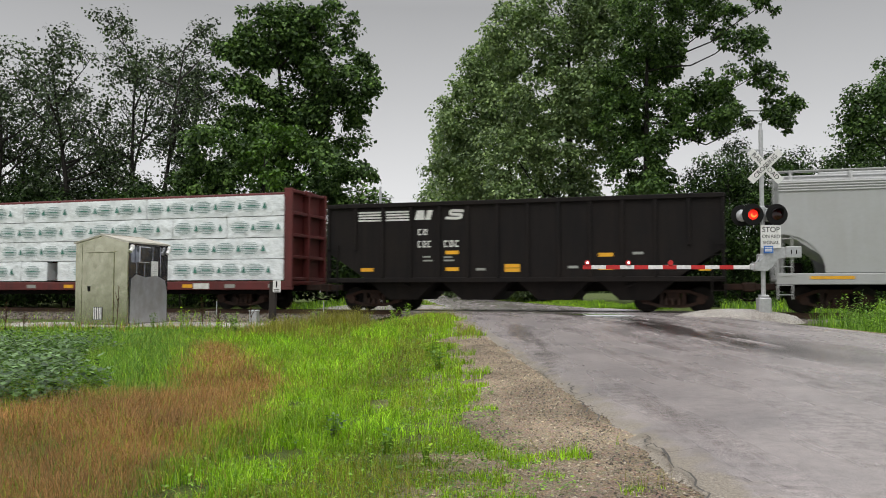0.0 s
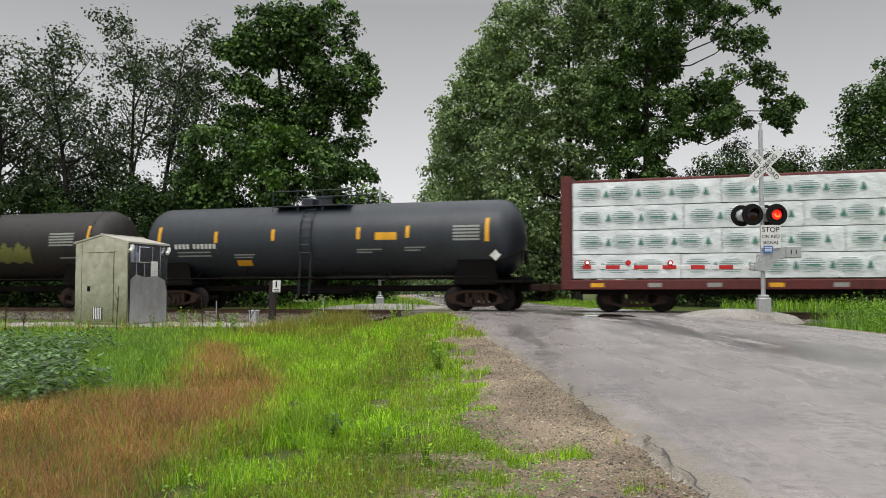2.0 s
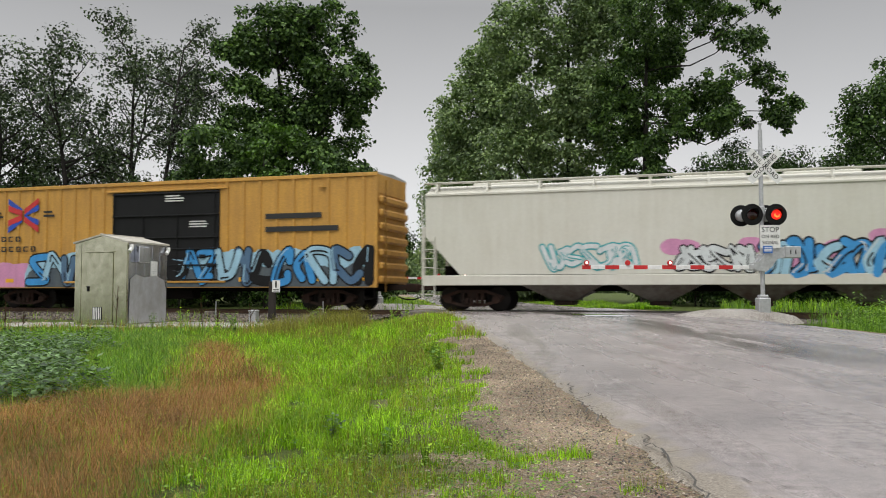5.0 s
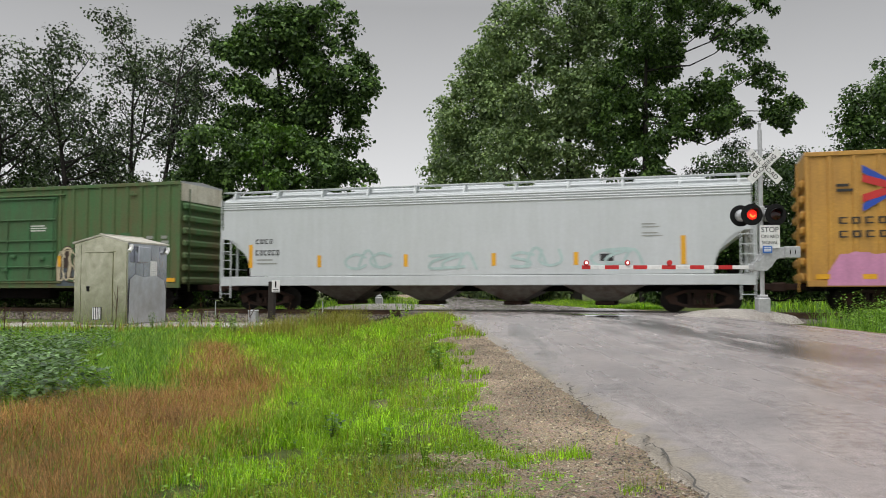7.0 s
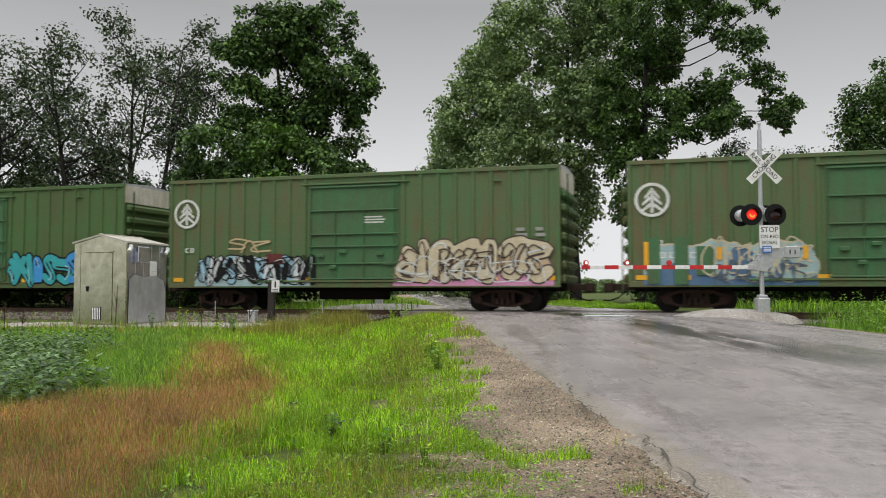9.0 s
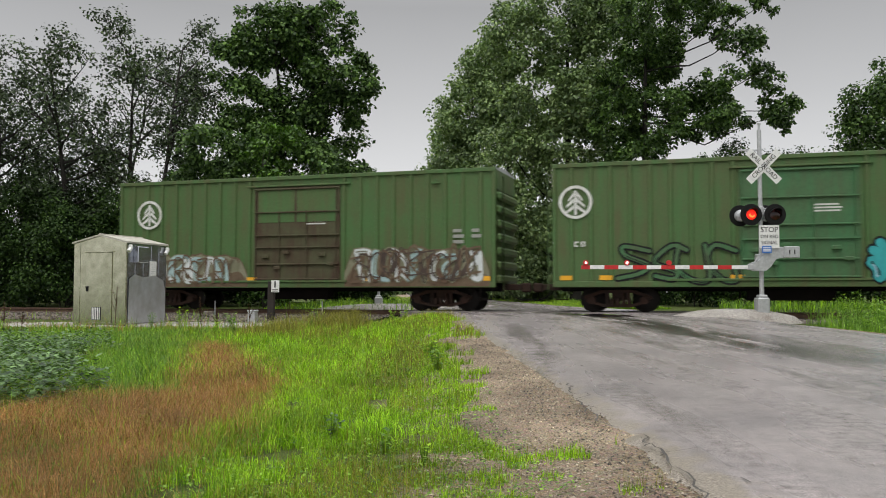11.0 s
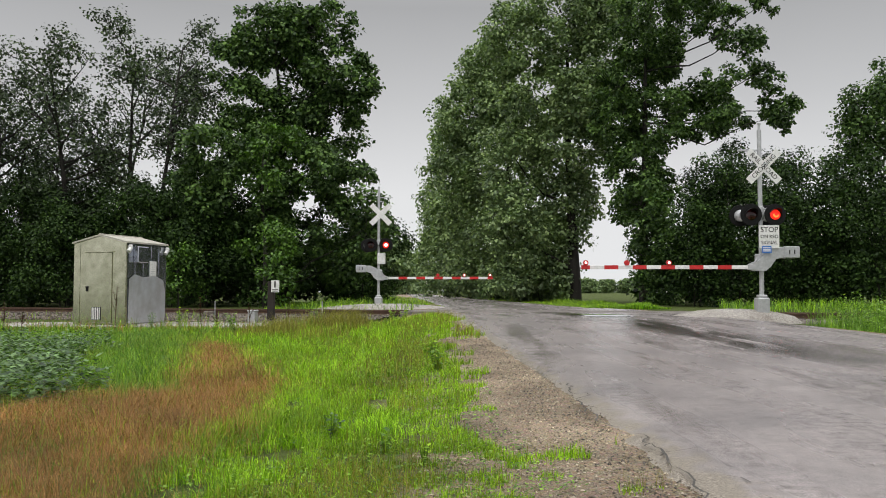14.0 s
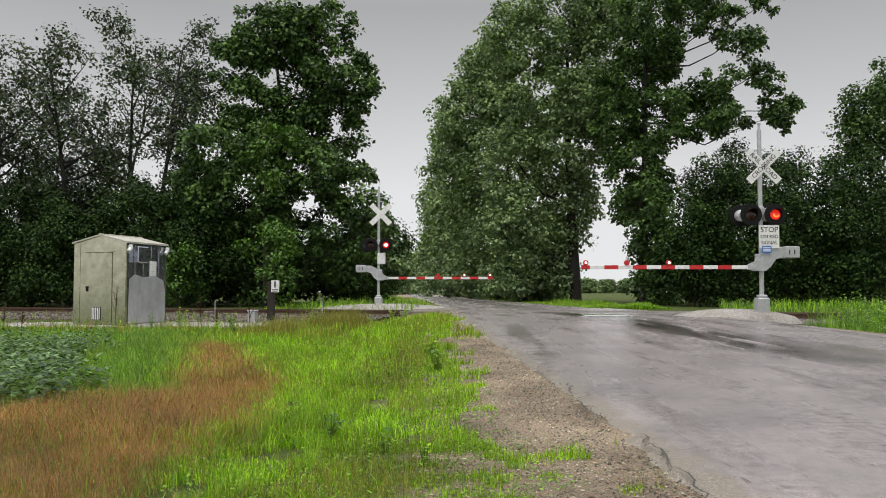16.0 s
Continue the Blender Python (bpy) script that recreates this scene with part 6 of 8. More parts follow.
def lumber_car(s0, s1):
    root, h = car_root("centre_beam_flatcar", s0, s1, "oxide red centre-beam flatcar loaded with white wrapped lumber")
    P, top = PAINT["oxide"], 4.68
    for side in (-1, 1):
        part("side_sill", Shape().box(-h, h, min(side * 1.36, side * 1.52), max(side * 1.36, side * 1.52), 0.78, 1.10, 0.02), P, root, "dirty red side sill")
    part("deck", Shape().box(-h, h, -1.45, 1.45, 0.98, 1.12, 0.01), P, root)
    part("centre_beam", Shape().box(-h, h, -0.30, 0.30, top - 0.20, top, 0.03), P, root, "red top beam")
    for i in range(14):
        x = -h + 0.9 + (2 * h - 1.8) * i / 13
        part("centre_post", Shape().box(x - 0.07, x + 0.07, -0.2, 0.2, 1.12, top - 0.2), P, root)
    for sg in (-1, 1):
        a, c = sg * (h - 0.10), sg * h
        part("bulkhead", Shape().box(min(sg * (h - 0.34), sg * (h - 0.26)), max(sg * (h - 0.34), sg * (h - 0.26)), -1.52, 1.52, 0.95, top, 0.01), P, root, "red end bulkhead")
        for y in (-1.47, -0.02, 1.47):
            part("bulkhead_post", Shape().box(min(sg * (h - 0.28), c), max(sg * (h - 0.28), c), y - 0.06, y + 0.06, 0.9, top, 0.015), P, root)
        for k in range(5):
            z = 1.2 + (top - 1.30) * k / 4
            part("bulkhead_rib", Shape().box(min(sg * (h - 0.27), sg * (h - 0.05)), max(sg * (h - 0.27), sg * (h - 0.05)), -1.42, 1.42, z - 0.05, z + 0.07, 0.015), P, root)
    rng = random.Random(4)
    x0, x1 = -h + 0.38, h - 0.38
    layer_h = (4.46 - 1.16) / 4
    for lay in range(4):
        z = 1.15 + layer_h * lay
        cuts, x = [x0], x0
        first = (3.6, 4.9, 3.7, 4.9)[lay]
        x += first
        while x < x1 - 1.5:
            cuts.append(x)
            x += rng.choice((2.45, 3.7, 4.9))
        cuts.append(x1)
        for k in range(len(cuts) - 1):
            a, b = cuts[k] + 0.012, cuts[k + 1] - 0.012
            if lay == 0 and a < x0 + 11.1 < b:
                pieces = [(a, x0 + 11.1), (x0 + 11.65, b)]
            else:
                pieces = [(a, b)]
            for a, b in pieces:
                if b - a < 0.3:
                    continue
                j = rng.uniform(-0.025, 0.015)
                for side in (-1, 1):
                    ya, yb = (-1.47 + j, -0.24) if side < 0 else (0.24, 1.47 + j)
                    nx = max(3, int((b - a) / 0.22))
                    s = Shape()
                    # a wrapped pack whose sheet sags and creases a little
                    if side < 0:
                        nz = 5
                        for q in range(nz + 1):
                            for i in range(nx + 1):
                                xx, f = a + (b - a) * i / nx, q / nz
                                bulge = 0.028 * noise.noise(Vector((xx * 2.2, lay * 3.1, f * 2.5))) + 0.022 * noise.noise(Vector((xx * 6, lay, f * 6)))
                                inset = 0.012 if q in (0, nz) or i in (0, nx) else 0.0
                                s.v.append((xx, ya + inset + bulge, z + 0.012 + (layer_h - 0.026) * f))
                        wv = nx + 1
                        s.f += [(q * wv + i, q * wv + i + 1, (q + 1) * wv + i + 1, (q + 1) * wv + i) for q in range(nz) for i in range(nx)]
                        s.box(a, b, ya + 0.08, yb, z + 0.04, z + layer_h - 0.05)
                    else:
                        s.box(a, b, ya, yb, z + 0.03, z + layer_h - 0.02, 0.02)
                    pk = part("lumber_pack", s, PAINT["wrap"], root, "lumber pack in printed white wrap", True)
                    if side < 0:
                        pr, pd = Shape(), Shape()
                        cx = a + 0.42 + rng.uniform(0, 0.25)
                        while cx < b - 0.45:
                            yy, zc = ya - 0.045, z + layer_h * 0.5
                            for k2 in range(7):
                                t = -1 + 2 * (k2 + 0.5) / 7
                                ww = 0.36 * math.sqrt(1 - t * t) + 0.05
                                pr.box(max(a + 0.03, cx - ww), cx + ww * rng.uniform(0.8, 1), yy - 0.002, yy, zc + t * 0.24 - 0.012, zc + t * 0.24 + 0.012)
                            pd.add([(cx + 0.47, yy, zc - 0.12), (cx + 0.67, yy, zc - 0.12), (cx + 0.585, yy, zc + 0.12), (cx + 0.555, yy, zc + 0.12)], [(0, 1, 2, 3)]) if cx + 0.76 < b else None
                            pd.box(cx - 0.2, cx + 0.2, yy - 0.004, yy - 0.002, zc - 0.03, zc + 0.02)
                            cx += 1.08
                        if pr.v:
                            tagged(part("print", pr, PAINT["print"], pk, "oval of pale green printed lines"), kind="stuff")
                            tagged(part("print", pd, PAINT["print_dark"], pk, "dark green printed tree and band"), kind="stuff")
    for i in range(12):
        x = -h + 1.0 + (2 * h - 2) * i / 11
        part("reflector", Shape().box(x, x + 0.45, -1.527, -1.521, 0.86, 1.0), PAINT["amber"] if i % 3 == 0 else PAINT["faded"], root, "reflector or faded stencil on the sill")
    part("number_board", Shape().box(h - 4.3, h - 3.6, -1.53, -1.521, 0.82, 1.04), PAINT["mark"], root, "white stencil board")
    bogies(root, h, 2.4, 0.95)
    part("winch_rail", Shape().box(-h + 0.6, h - 0.6, -1.30, -1.20, 0.62, 0.76, 0.01), PAINT["under"], root)


def tank_car(s0, s1, label, paint, r=1.43, zc=2.70, hatch=0.0, low_platform=False):
    root, h = car_root("tank_car", s0, s1, label)
    P = PAINT[paint]
    prof = [(0.02, -h), (r * 0.45, -h + 0.07), (r * 0.72, -h + 0.20), (r * 0.90, -h + 0.42), (r * 0.98, -h + 0.66), (r, -h + 0.85), (r, h - 0.85), (r * 0.98, h - 0.66), (r * 0.90, h - 0.42), (r * 0.72, h - 0.20), (r * 0.45, h - 0.07), (0.02, h)]
    part("tank", Shape().lathe(prof, 56, pose(0, 0, zc, 0, 90, 0)), P, root, "long cylindrical tank with domed ends", True)
    for x in (hatch - 0.2, -h + 0.85, h - 0.85):
        part("weld_band", Shape().lathe([(r - 0.01, -0.03), (r + 0.008, -0.03), (r + 0.008, 0.03), (r - 0.01, 0.03)], 48, pose(x, 0, zc, 0, 90, 0)), P, root, smooth=True)
    # top fittings, platform, rails and ladder in the middle
    t = zc + r
    part("manway", Shape().lathe([(0.30, t - 0.06), (0.30, t + 0.26), (0.34, t + 0.27), (0.34, t + 0.33), (0.05, t + 0.36)], 20, pose(hatch + 0.15, 0, 0)), P, root, "round manway cover", True)
    part("valve_box", Shape().box(hatch - 0.75, hatch - 0.25, -0.3, 0.3, t - 0.08, t + 0.28, 0.04), P, root)
    w = 1.6
    pl = part("platform", Shape().box(hatch - w, hatch + w, -1.0, -0.55, t + 0.02 - 0.14, t + 0.06 - 0.14, 0.006).box(hatch - w, hatch + w, 0.55, 1.0, t - 0.12, t - 0.08, 0.006), P, root, "grated top platform")
    rl = Shape()
    hgt = 0.18 if low_platform else 0.62
    for y in (-1.0, 1.0):
        for x in (hatch - w, hatch + w) if low_platform else (hatch - w, hatch - w / 3, hatch + w / 3, hatch + w):
            rl.tube((x, y, t - 0.3), (x, y, t + hgt - 0.14), 0.022, 0.022, 6)
        rl.tube((hatch - w, y, t + hgt - 0.14), (hatch + w, y, t + hgt - 0.14), 0.022, 0.022, 6)
    part("guard_rail", rl, P, pl, "thin guard rail", True)
    lad = Shape()
    for x in (hatch - 0.22, hatch + 0.22):
        pts = [(x, -(r + 0.07) * math.cos(a), zc + (r + 0.07) * math.sin(a)) for a in [radians(q) for q in range(-25, 71, 12)]]
        limb(lad, [(x, -1.5, 0.55)] + pts, 0.025, 0.025, 6)
    for q in range(-20, 66, 12):
        lad.tube((hatch - 0.22, -(r + 0.07) * math.cos(radians(q)), zc + (r + 0.07) * math.sin(radians(q))), (hatch + 0.22, -(r + 0.07) * math.cos(radians(q)), zc + (r + 0.07) * math.sin(radians(q))), 0.016, 0.016, 5)
    part("ladder", lad, P, root, "curved steel ladder", True)
    U_ = PAINT["under"]
    for sg in (-1, 1):
        a, b = sg * (h - 2.6), sg * (h + 0.2)
        part("stub_sill", Shape().box(min(a, b), max(a, b), -0.35, 0.35, 0.72, 1.25, 0.03), U_, root)
        sd = Shape().plate([(sg * (h - 2.4), 1.0), (sg * (h - 0.7), 1.0), (sg * (h - 0.9), 1.9), (sg * (h - 2.2), 1.9)], -1.15, 0.05)
        sd.plate([(sg * (h - 2.4), 1.0), (sg * (h - 0.7), 1.0), (sg * (h - 0.9), 1.9), (sg * (h - 2.2), 1.9)], 1.10, 0.05)
        part("saddle", sd.box(min(sg * (h - 2.4), sg * (h - 0.7)), max(sg * (h - 2.4), sg * (h - 0.7)), -1.2, 1.2, 0.95, 1.1, 0.02), U_, root, "black tank saddle")
        part("end_deck", Shape().box(min(sg * (h - 0.9), sg * (h + 0.25)), max(sg * (h - 0.9), sg * (h + 0.25)), -1.5, 1.5, 1.02, 1.12, 0.01), U_, root)
        rl = Shape().tube((sg * (h + 0.2), -1.45, 1.1), (sg * (h + 0.2), -1.45, 2.15), 0.025, 0.025, 6).tube((sg * (h - 0.75), -1.45, 1.1), (sg * (h - 0.75), -1.45, 1.75), 0.025, 0.025, 6).tube((sg * (h + 0.2), -1.45, 2.15), (sg * (h + 0.2), 1.45, 2.15), 0.025, 0.025, 6).tube((sg * (h - 0.75), -1.45, 1.75), (sg * (h + 0.2), -1.45, 2.1), 0.022, 0.022, 6)
        rl.tube((sg * (h - 0.1), -1.5, 0.45), (sg * (h - 0.1), -1.5, 1.1), 0.02, 0.02, 6).tube((sg * (h - 0.5), -1.5, 0.45), (sg * (h - 0.5), -1.5, 1.1), 0.02, 0.02, 6).tube((sg * (h - 0.5), -1.5, 0.46), (sg * (h - 0.1), -1.5, 0.46), 0.02, 0.02, 6)
        part("end_rail", rl, U_, root, "black hand rails and step", True)
        part("brake_wheel", Shape().lathe([(0.24, -0.02), (0.27, 0), (0.24, 0.02), (0.22, 0)], 20, pose(sg * (h + 0.18), -0.7, 1.9, 0, 90, 0)), U_, root, smooth=True) if sg > 0 else None
    part("side_rail", Shape().tube((-h + 0.9, -1.46, 1.22), (h - 0.9, -1.46, 1.22), 0.03, 0.03, 6).tube((-h + 0.9, 1.46, 1.22), (h - 0.9, 1.46, 1.22), 0.03, 0.03, 6), U_, root, "long hand rail", True)
    for i in range(6):
        x = -h + 2.8 + (2 * h - 5.6) * i / 5
        part("rail_bracket", Shape().tube((x, -1.46, 1.22), (x, -0.85, zc - r + 0.35), 0.02, 0.02, 5), U_, root)
    part("bottom_outlet", Shape().tube((hatch, 0, zc - r - 0.5), (hatch, 0, zc - r + 0.1), 0.2, 0.3, 12).box(hatch - 1.0, hatch + 1.6, -0.5, 0.2, 0.62, 0.82, 0.03), U_, root)
    bogies(root, h, 1.55, 0.90)

    def wrapped(x, z, w, hh, mat, name="reflector", label="amber reflector strip"):
        """A mark that lies on the round side."""
        s = Shape()
        n = 5
        for k in range(n + 1):
            zz = z + hh * k / n
            y = -math.sqrt(max(0.0, (r + 0.006) ** 2 - (zz - zc) ** 2))
            s.v += [(x, y, zz), (x + w, y, zz)]
        s.f += [(2 * k, 2 * k + 1, 2 * k + 3, 2 * k + 2) for k in range(n)]
        part(name, s, PAINT[mat], root, label)

    return root, h, wrapped


def build_train():
    PAINT["galv_roof"] = MAT["galv"]
    y = -1.525
    # 1: grey covered hopper
    r, h = covered_hopper(11.15, 30.0, "dull grey covered hopper with curved end openings", "dull_hopper", 4.55, 4.25, True, 4, 1.35, 2.55)
    marks(r, -h + 3.55, 2.95, 1.05, 0.20, y, PAINT["black_mark"], 4)
    marks(r, -h + 3.55, 2.48, 0.95, 0.20, y, PAINT["black_mark"], 4)
    bars(r, -h + 3.55, 2.0, 1.0, 0.06, y, PAINT["faded"], 2, 0.16)
    part("reflector", Shape().box(-h + 1.0, -h + 2.3, -1.568, -1.562, 1.10, 1.20), PAINT["amber"], r, "amber reflector strip")
    # 2, 3: coal hopper and lumber car
    coal_hopper(-4.57, 9.62)
    lumber_car(-28.95, -6.05)
    # 4: slate tank
    r, h, wr = tank_car(-46.25, -30.55, "slate grey tank car with amber reflector strips", "slate_tank", 1.42, 2.70, -0.35)
    for x, z, hh in ((-h + 0.95, 2.45, 0.85), (-h + 3.55, 2.62, 0.45), (-h + 6.05, 2.66, 0.45), (h - 6.1, 2.66, 0.45), (h - 4.15, 2.68, 0.45), (h - 1.15, 2.50, 0.85)):
        wr(x, z, 0.15, hh, "amber")
    wr(h - 5.35, 2.62, 0.85, 0.28, "amber", "placard_board", "yellow notice board")
    wr(-h + 4.45, 1.72, 0.65, 0.22, "amber", "placard_board", "orange notice board")
    for i in range(10):
        wr(-h + 1.75 + 0.18 * i + (0.12 if i > 3 else 0), 2.40, 0.11, 0.19, "mark", "fleet_mark", "white fleet lettering as plain marks")
    for k, (x, z, w) in enumerate(((-h + 1.85, 2.24, 1.5), (-h + 1.85, 2.10, 1.5), (-h + 4.4, 2.12, 0.9), (-h + 4.4, 2.02, 0.8), (h - 6.1, 2.25, 1.0), (h - 6.1, 2.15, 0.6), (h - 4.2, 2.3, 0.8), (h - 4.2, 2.2, 0.6))):
        wr(x, z, w, 0.05, "faded", "writing", "line of small writing")
    for k in range(5):
        wr(h - 2.35, 2.55 + 0.12 * k, 1.0, 0.07, "faded", "writing", "stencilled data panel line")
    dm = Shape().add([(h - 0.95, -1.47, 2.0), (h - 0.75, -1.47, 1.8), (h - 0.55, -1.47, 2.0), (h - 0.75, -1.47, 2.2)], [(0, 1, 2, 3)])
    part("placard", dm, PAINT["mark"], r, "white diamond placard on its bracket")
    part("placard_bracket", Shape().tube((h - 0.75, -1.45, 1.1), (h - 0.75, -1.45, 2.0), 0.02, 0.02, 6), PAINT["under"], r)
    # 5: grimy tank
    r, h, wr = tank_car(-63.1, -47.75, "grimy brown-black tank car with yellow graffiti", "brown_tank", 1.44, 2.72, -0.2, True)
    for x, z, hh in ((-h + 0.35, 2.35, 0.85), (-h + 4.75, 2.05, 0.48), (-h + 7.35 - 0.8, 2.1, 0.48), (h - 1.0, 2.6, 0.85)):
        wr(x, z, 0.14, hh, "amber")
    wr(-h + 6.75, 1.92, 0.95, 0.26, "amber", "placard_board", "yellow notice board")
    for i in range(10):
        wr(-h + 1.45 + 0.155 * i + (0.1 if i > 3 else 0), 2.45, 0.10, 0.20, "mark", "fleet_mark", "white fleet lettering as plain marks")
    for x, z, w in ((-h + 1.5, 2.27, 1.35), (-h + 1.5, 2.14, 1.35), (-h + 5.2, 3.22, 0.6), (-h + 5.2, 3.12, 0.5), (-h + 5.2, 3.02, 0.55), (h - 2.4, 2.1, 0.8)):
        wr(x, z, w, 0.05, "faded", "writing", "line of small writing")
    for k in range(5):
        wr(h - 2.9, 2.62 + 0.12 * k, 1.25, 0.07, "faded", "writing", "stencilled data panel line")
    for i in range(34):
        lo, hi = 1.95 + 0.05 * math.sin(i * 0.9), 2.66 + 0.10 * math.sin(i * 0.75) + 0.05 * math.sin(i * 1.7) - (0.12 if i % 7 == 3 else 0)
        wr(h - 7.1 + 0.095 * i, lo, 0.094, hi - lo, "g_lime", "graffiti", "yellow-green sprayed graffiti patch")
    # 6: warm white hopper with graffiti
    r, h = covered_hopper(-83.8, -63.9, "warm white covered hopper covered in blue and black graffiti", "warm_hopper", 4.62, 4.22, False, 4, 1.3, 2.7, True)
    graffiti(r, -h + 4.3, -h + 7.6, 1.45, 2.35, y, 21, ["g_white"], 7, "g_teal", 0.16, None, 0.05)
    graffiti(r, -h + 8.8, -h + 11.3, 1.35, 2.25, y, 22, ["g_white"], 6, "g_black", 0.20, "g_pink", 0.05)
    graffiti(r, -h + 11.4, -h + 15.4, 1.12, 2.45, y - 0.012, 23, ["g_blue", "g_sky", "g_blue"], 9, "g_black", 0.26, "g_pink", 0.06, "g_white")
    scribble(r, -h + 16.5, -h + 18.4, 1.6, 2.75, y, 24, "g_black", 0.07, 6)
    scribble(r, -h + 18.3, -h + 19.2, 3.1, 4.1, y, 25, "g_black", 0.05, 5)
    # 7: ochre boxcar with black doors
    r, h = boxcar(-104.1, -85.55, "ochre yellow high boxcar with black doors and blue graffiti", "ochre", (-2.33, 2.65), 5.14, "ochre_black", 0.72, "ochre")
    cx, cz, yy = -h + 2.45, 3.94, -1.565
    sr, sb = Shape(), Shape()
    for a, b, c in ((-0.8, 0.62, sb), (-0.8, 0.32, sr), (-0.8, -0.32, sr), (-0.8, -0.62, sb)):
        e = 0.16 if b > 0 else -0.16
        c.add([(cx - 0.8, yy, cz + b + 0.12), (cx - 0.8, yy, cz + b - 0.12), (cx - 0.05, yy, cz + b * 0.25 - 0.12), (cx - 0.05, yy, cz + b * 0.25 + 0.12)], [(0, 1, 2, 3)])
        d = sr if c is sb else sb
        d.add([(cx + 0.8, yy, cz + b + 0.12), (cx + 0.8, yy, cz + b - 0.12), (cx + 0.05, yy, cz + b * 0.25 - 0.12), (cx + 0.05, yy, cz + b * 0.25 + 0.12)], [(0, 1, 2, 3)])
    sr.v = [(a, b - 0.004, c) for a, b, c in sr.v]
    part("emblem", sr, PAINT["red"], r, "red chevron emblem")
    part("emblem", sb, PAINT["blue"], r, "blue chevron emblem")
    bars(r, -h + 0.9, 4.1, 0.5, 0.09, yy, PAINT["black_mark"], 2, 0.16)
    bars(r, -h + 3.5, 4.1, 0.6, 0.09, yy, PAINT["black_mark"], 2, 0.16)
    marks(r, -h + 0.95, 3.05, 1.5, 0.22, yy, PAINT["black_mark"], 4)
    marks(r, -h + 0.95, 2.62, 2.3, 0.22, yy, PAINT["black_mark"], 6)
    bars(r, 0.2, 4.55, 0.9, 0.05, -1.60, PAINT["mark"], 3, 0.1)
    bars(r, h - 4.6, 3.7, 3.2, 0.2, yy, PAINT["black_mark"], 2, 0.5, "slogan", "dark red slogan as a plain bar")
    sprayed_mass(r, -h + 0.6, -h + 3.6, 0.90, 1.95, -1.559, 14, "g_pink", "g_pink", "g_pink")
    sprayed_mass(r, -h + 2.6, h - 0.3, 0.90, 2.4, -1.562, 15, "g_slate", "g_sky", "g_sky", 0.5)
    graffiti(r, -h + 2.8, h - 0.3, 0.95, 2.45, -1.567, 31, ["g_blue", "g_sky", "g_navy", "g_black", "g_blue"], 19, "g_black", 0.28, None, 0.06, "g_sky")
    # 8: pale grey hopper
    r, h = covered_hopper(-125.3, -105.6, "pale grey covered hopper with pressed bands and curved end openings", "grey_hopper", 4.55, 4.22, True, 4, 1.2, 2.75)
    marks(r, -h + 1.55, 2.72, 0.78, 0.18, y, PAINT["black_mark"], 4)
    marks(r, -h + 1.55, 2.30, 1.05, 0.20, y, PAINT["black_mark"], 6)
    bars(r, -h + 1.6, 1.95, 0.9, 0.05, y, PAINT["faded"], 2, 0.14)
    bars(r, h - 3.6, 3.0, 0.6, 0.035, y, PAINT["faded"], 2, 0.1)
    bars(r, h - 3.6, 2.7, 0.7, 0.035, y, PAINT["faded"], 2, 0.1)
    part("data_panel", Shape().box(h - 5.0, h - 4.55, y - 0.004, y, 1.75, 2.0), PAINT["black_mark"], r, "small dark data panel")
    for x, hh in ((-h + 1.25, 0.9), (-h + 4.15, 0.45), (-h + 7.6, 0.45), (-h + 10.9, 0.45), (h - 5.9, 0.45), (h - 2.35, 0.95)):
        part("reflector", Shape().box(x, x + 0.16, y - 0.004, y, 1.62, 1.62 + hh), PAINT["amber"], r, "amber reflector strip")
    for x0, sd in ((-h + 5.2, 1), (-h + 8.5, 2), (-h + 11.5, 3), (h - 5.4, 4)):
        scribble(r, x0, x0 + 2.0, 1.5, 2.2, y, 40 + sd, "g_faint", 0.10, 3)
    # 9 to 12: green boxcars
    Y = -1.560
    for s0, s1, lab, dp, spec in (
            (-142.85, -127.15, "green ribbed boxcar with a white tree badge, blue and white graffiti", "green_fresh", 1),
            (-160.8, -145.15, "green ribbed boxcar with a white tree badge, tan and blue graffiti", "green_fresh", 2),
            (-178.6, -162.98, "green ribbed boxcar with a white tree badge and teal graffiti", "green_fresh", 3),
            (-196.35, -180.64, "green ribbed boxcar with a white tree badge and a rusty door", "rusty_door", 4)):
        r, h = boxcar(s0, s1, lab, "green" if spec < 3 else "green_deep", (-1.69, 1.89), 5.12, dp, 0.66, "cream" if spec < 4 else "green_deep")
        tree_badge(r, -h + (0.80 if spec < 4 else 1.42), 3.78, Y)
        marks(r, -h + 0.75, 2.42, 0.45, 0.17, Y, PAINT["mark"], 2)
        bars(r, h - 1.55, 2.95, 0.42, 0.12, Y, PAINT["faded"], 3, 0.20)
        bars(r, h - 0.85, 2.95, 0.36, 0.12, Y, PAINT["faded"], 2, 0.20)
        part("data_panel", Shape().box(h - 1.55, h - 1.05, Y - 0.004, Y, 1.75, 2.0), PAINT["black_mark"], r, "small dark data panel")
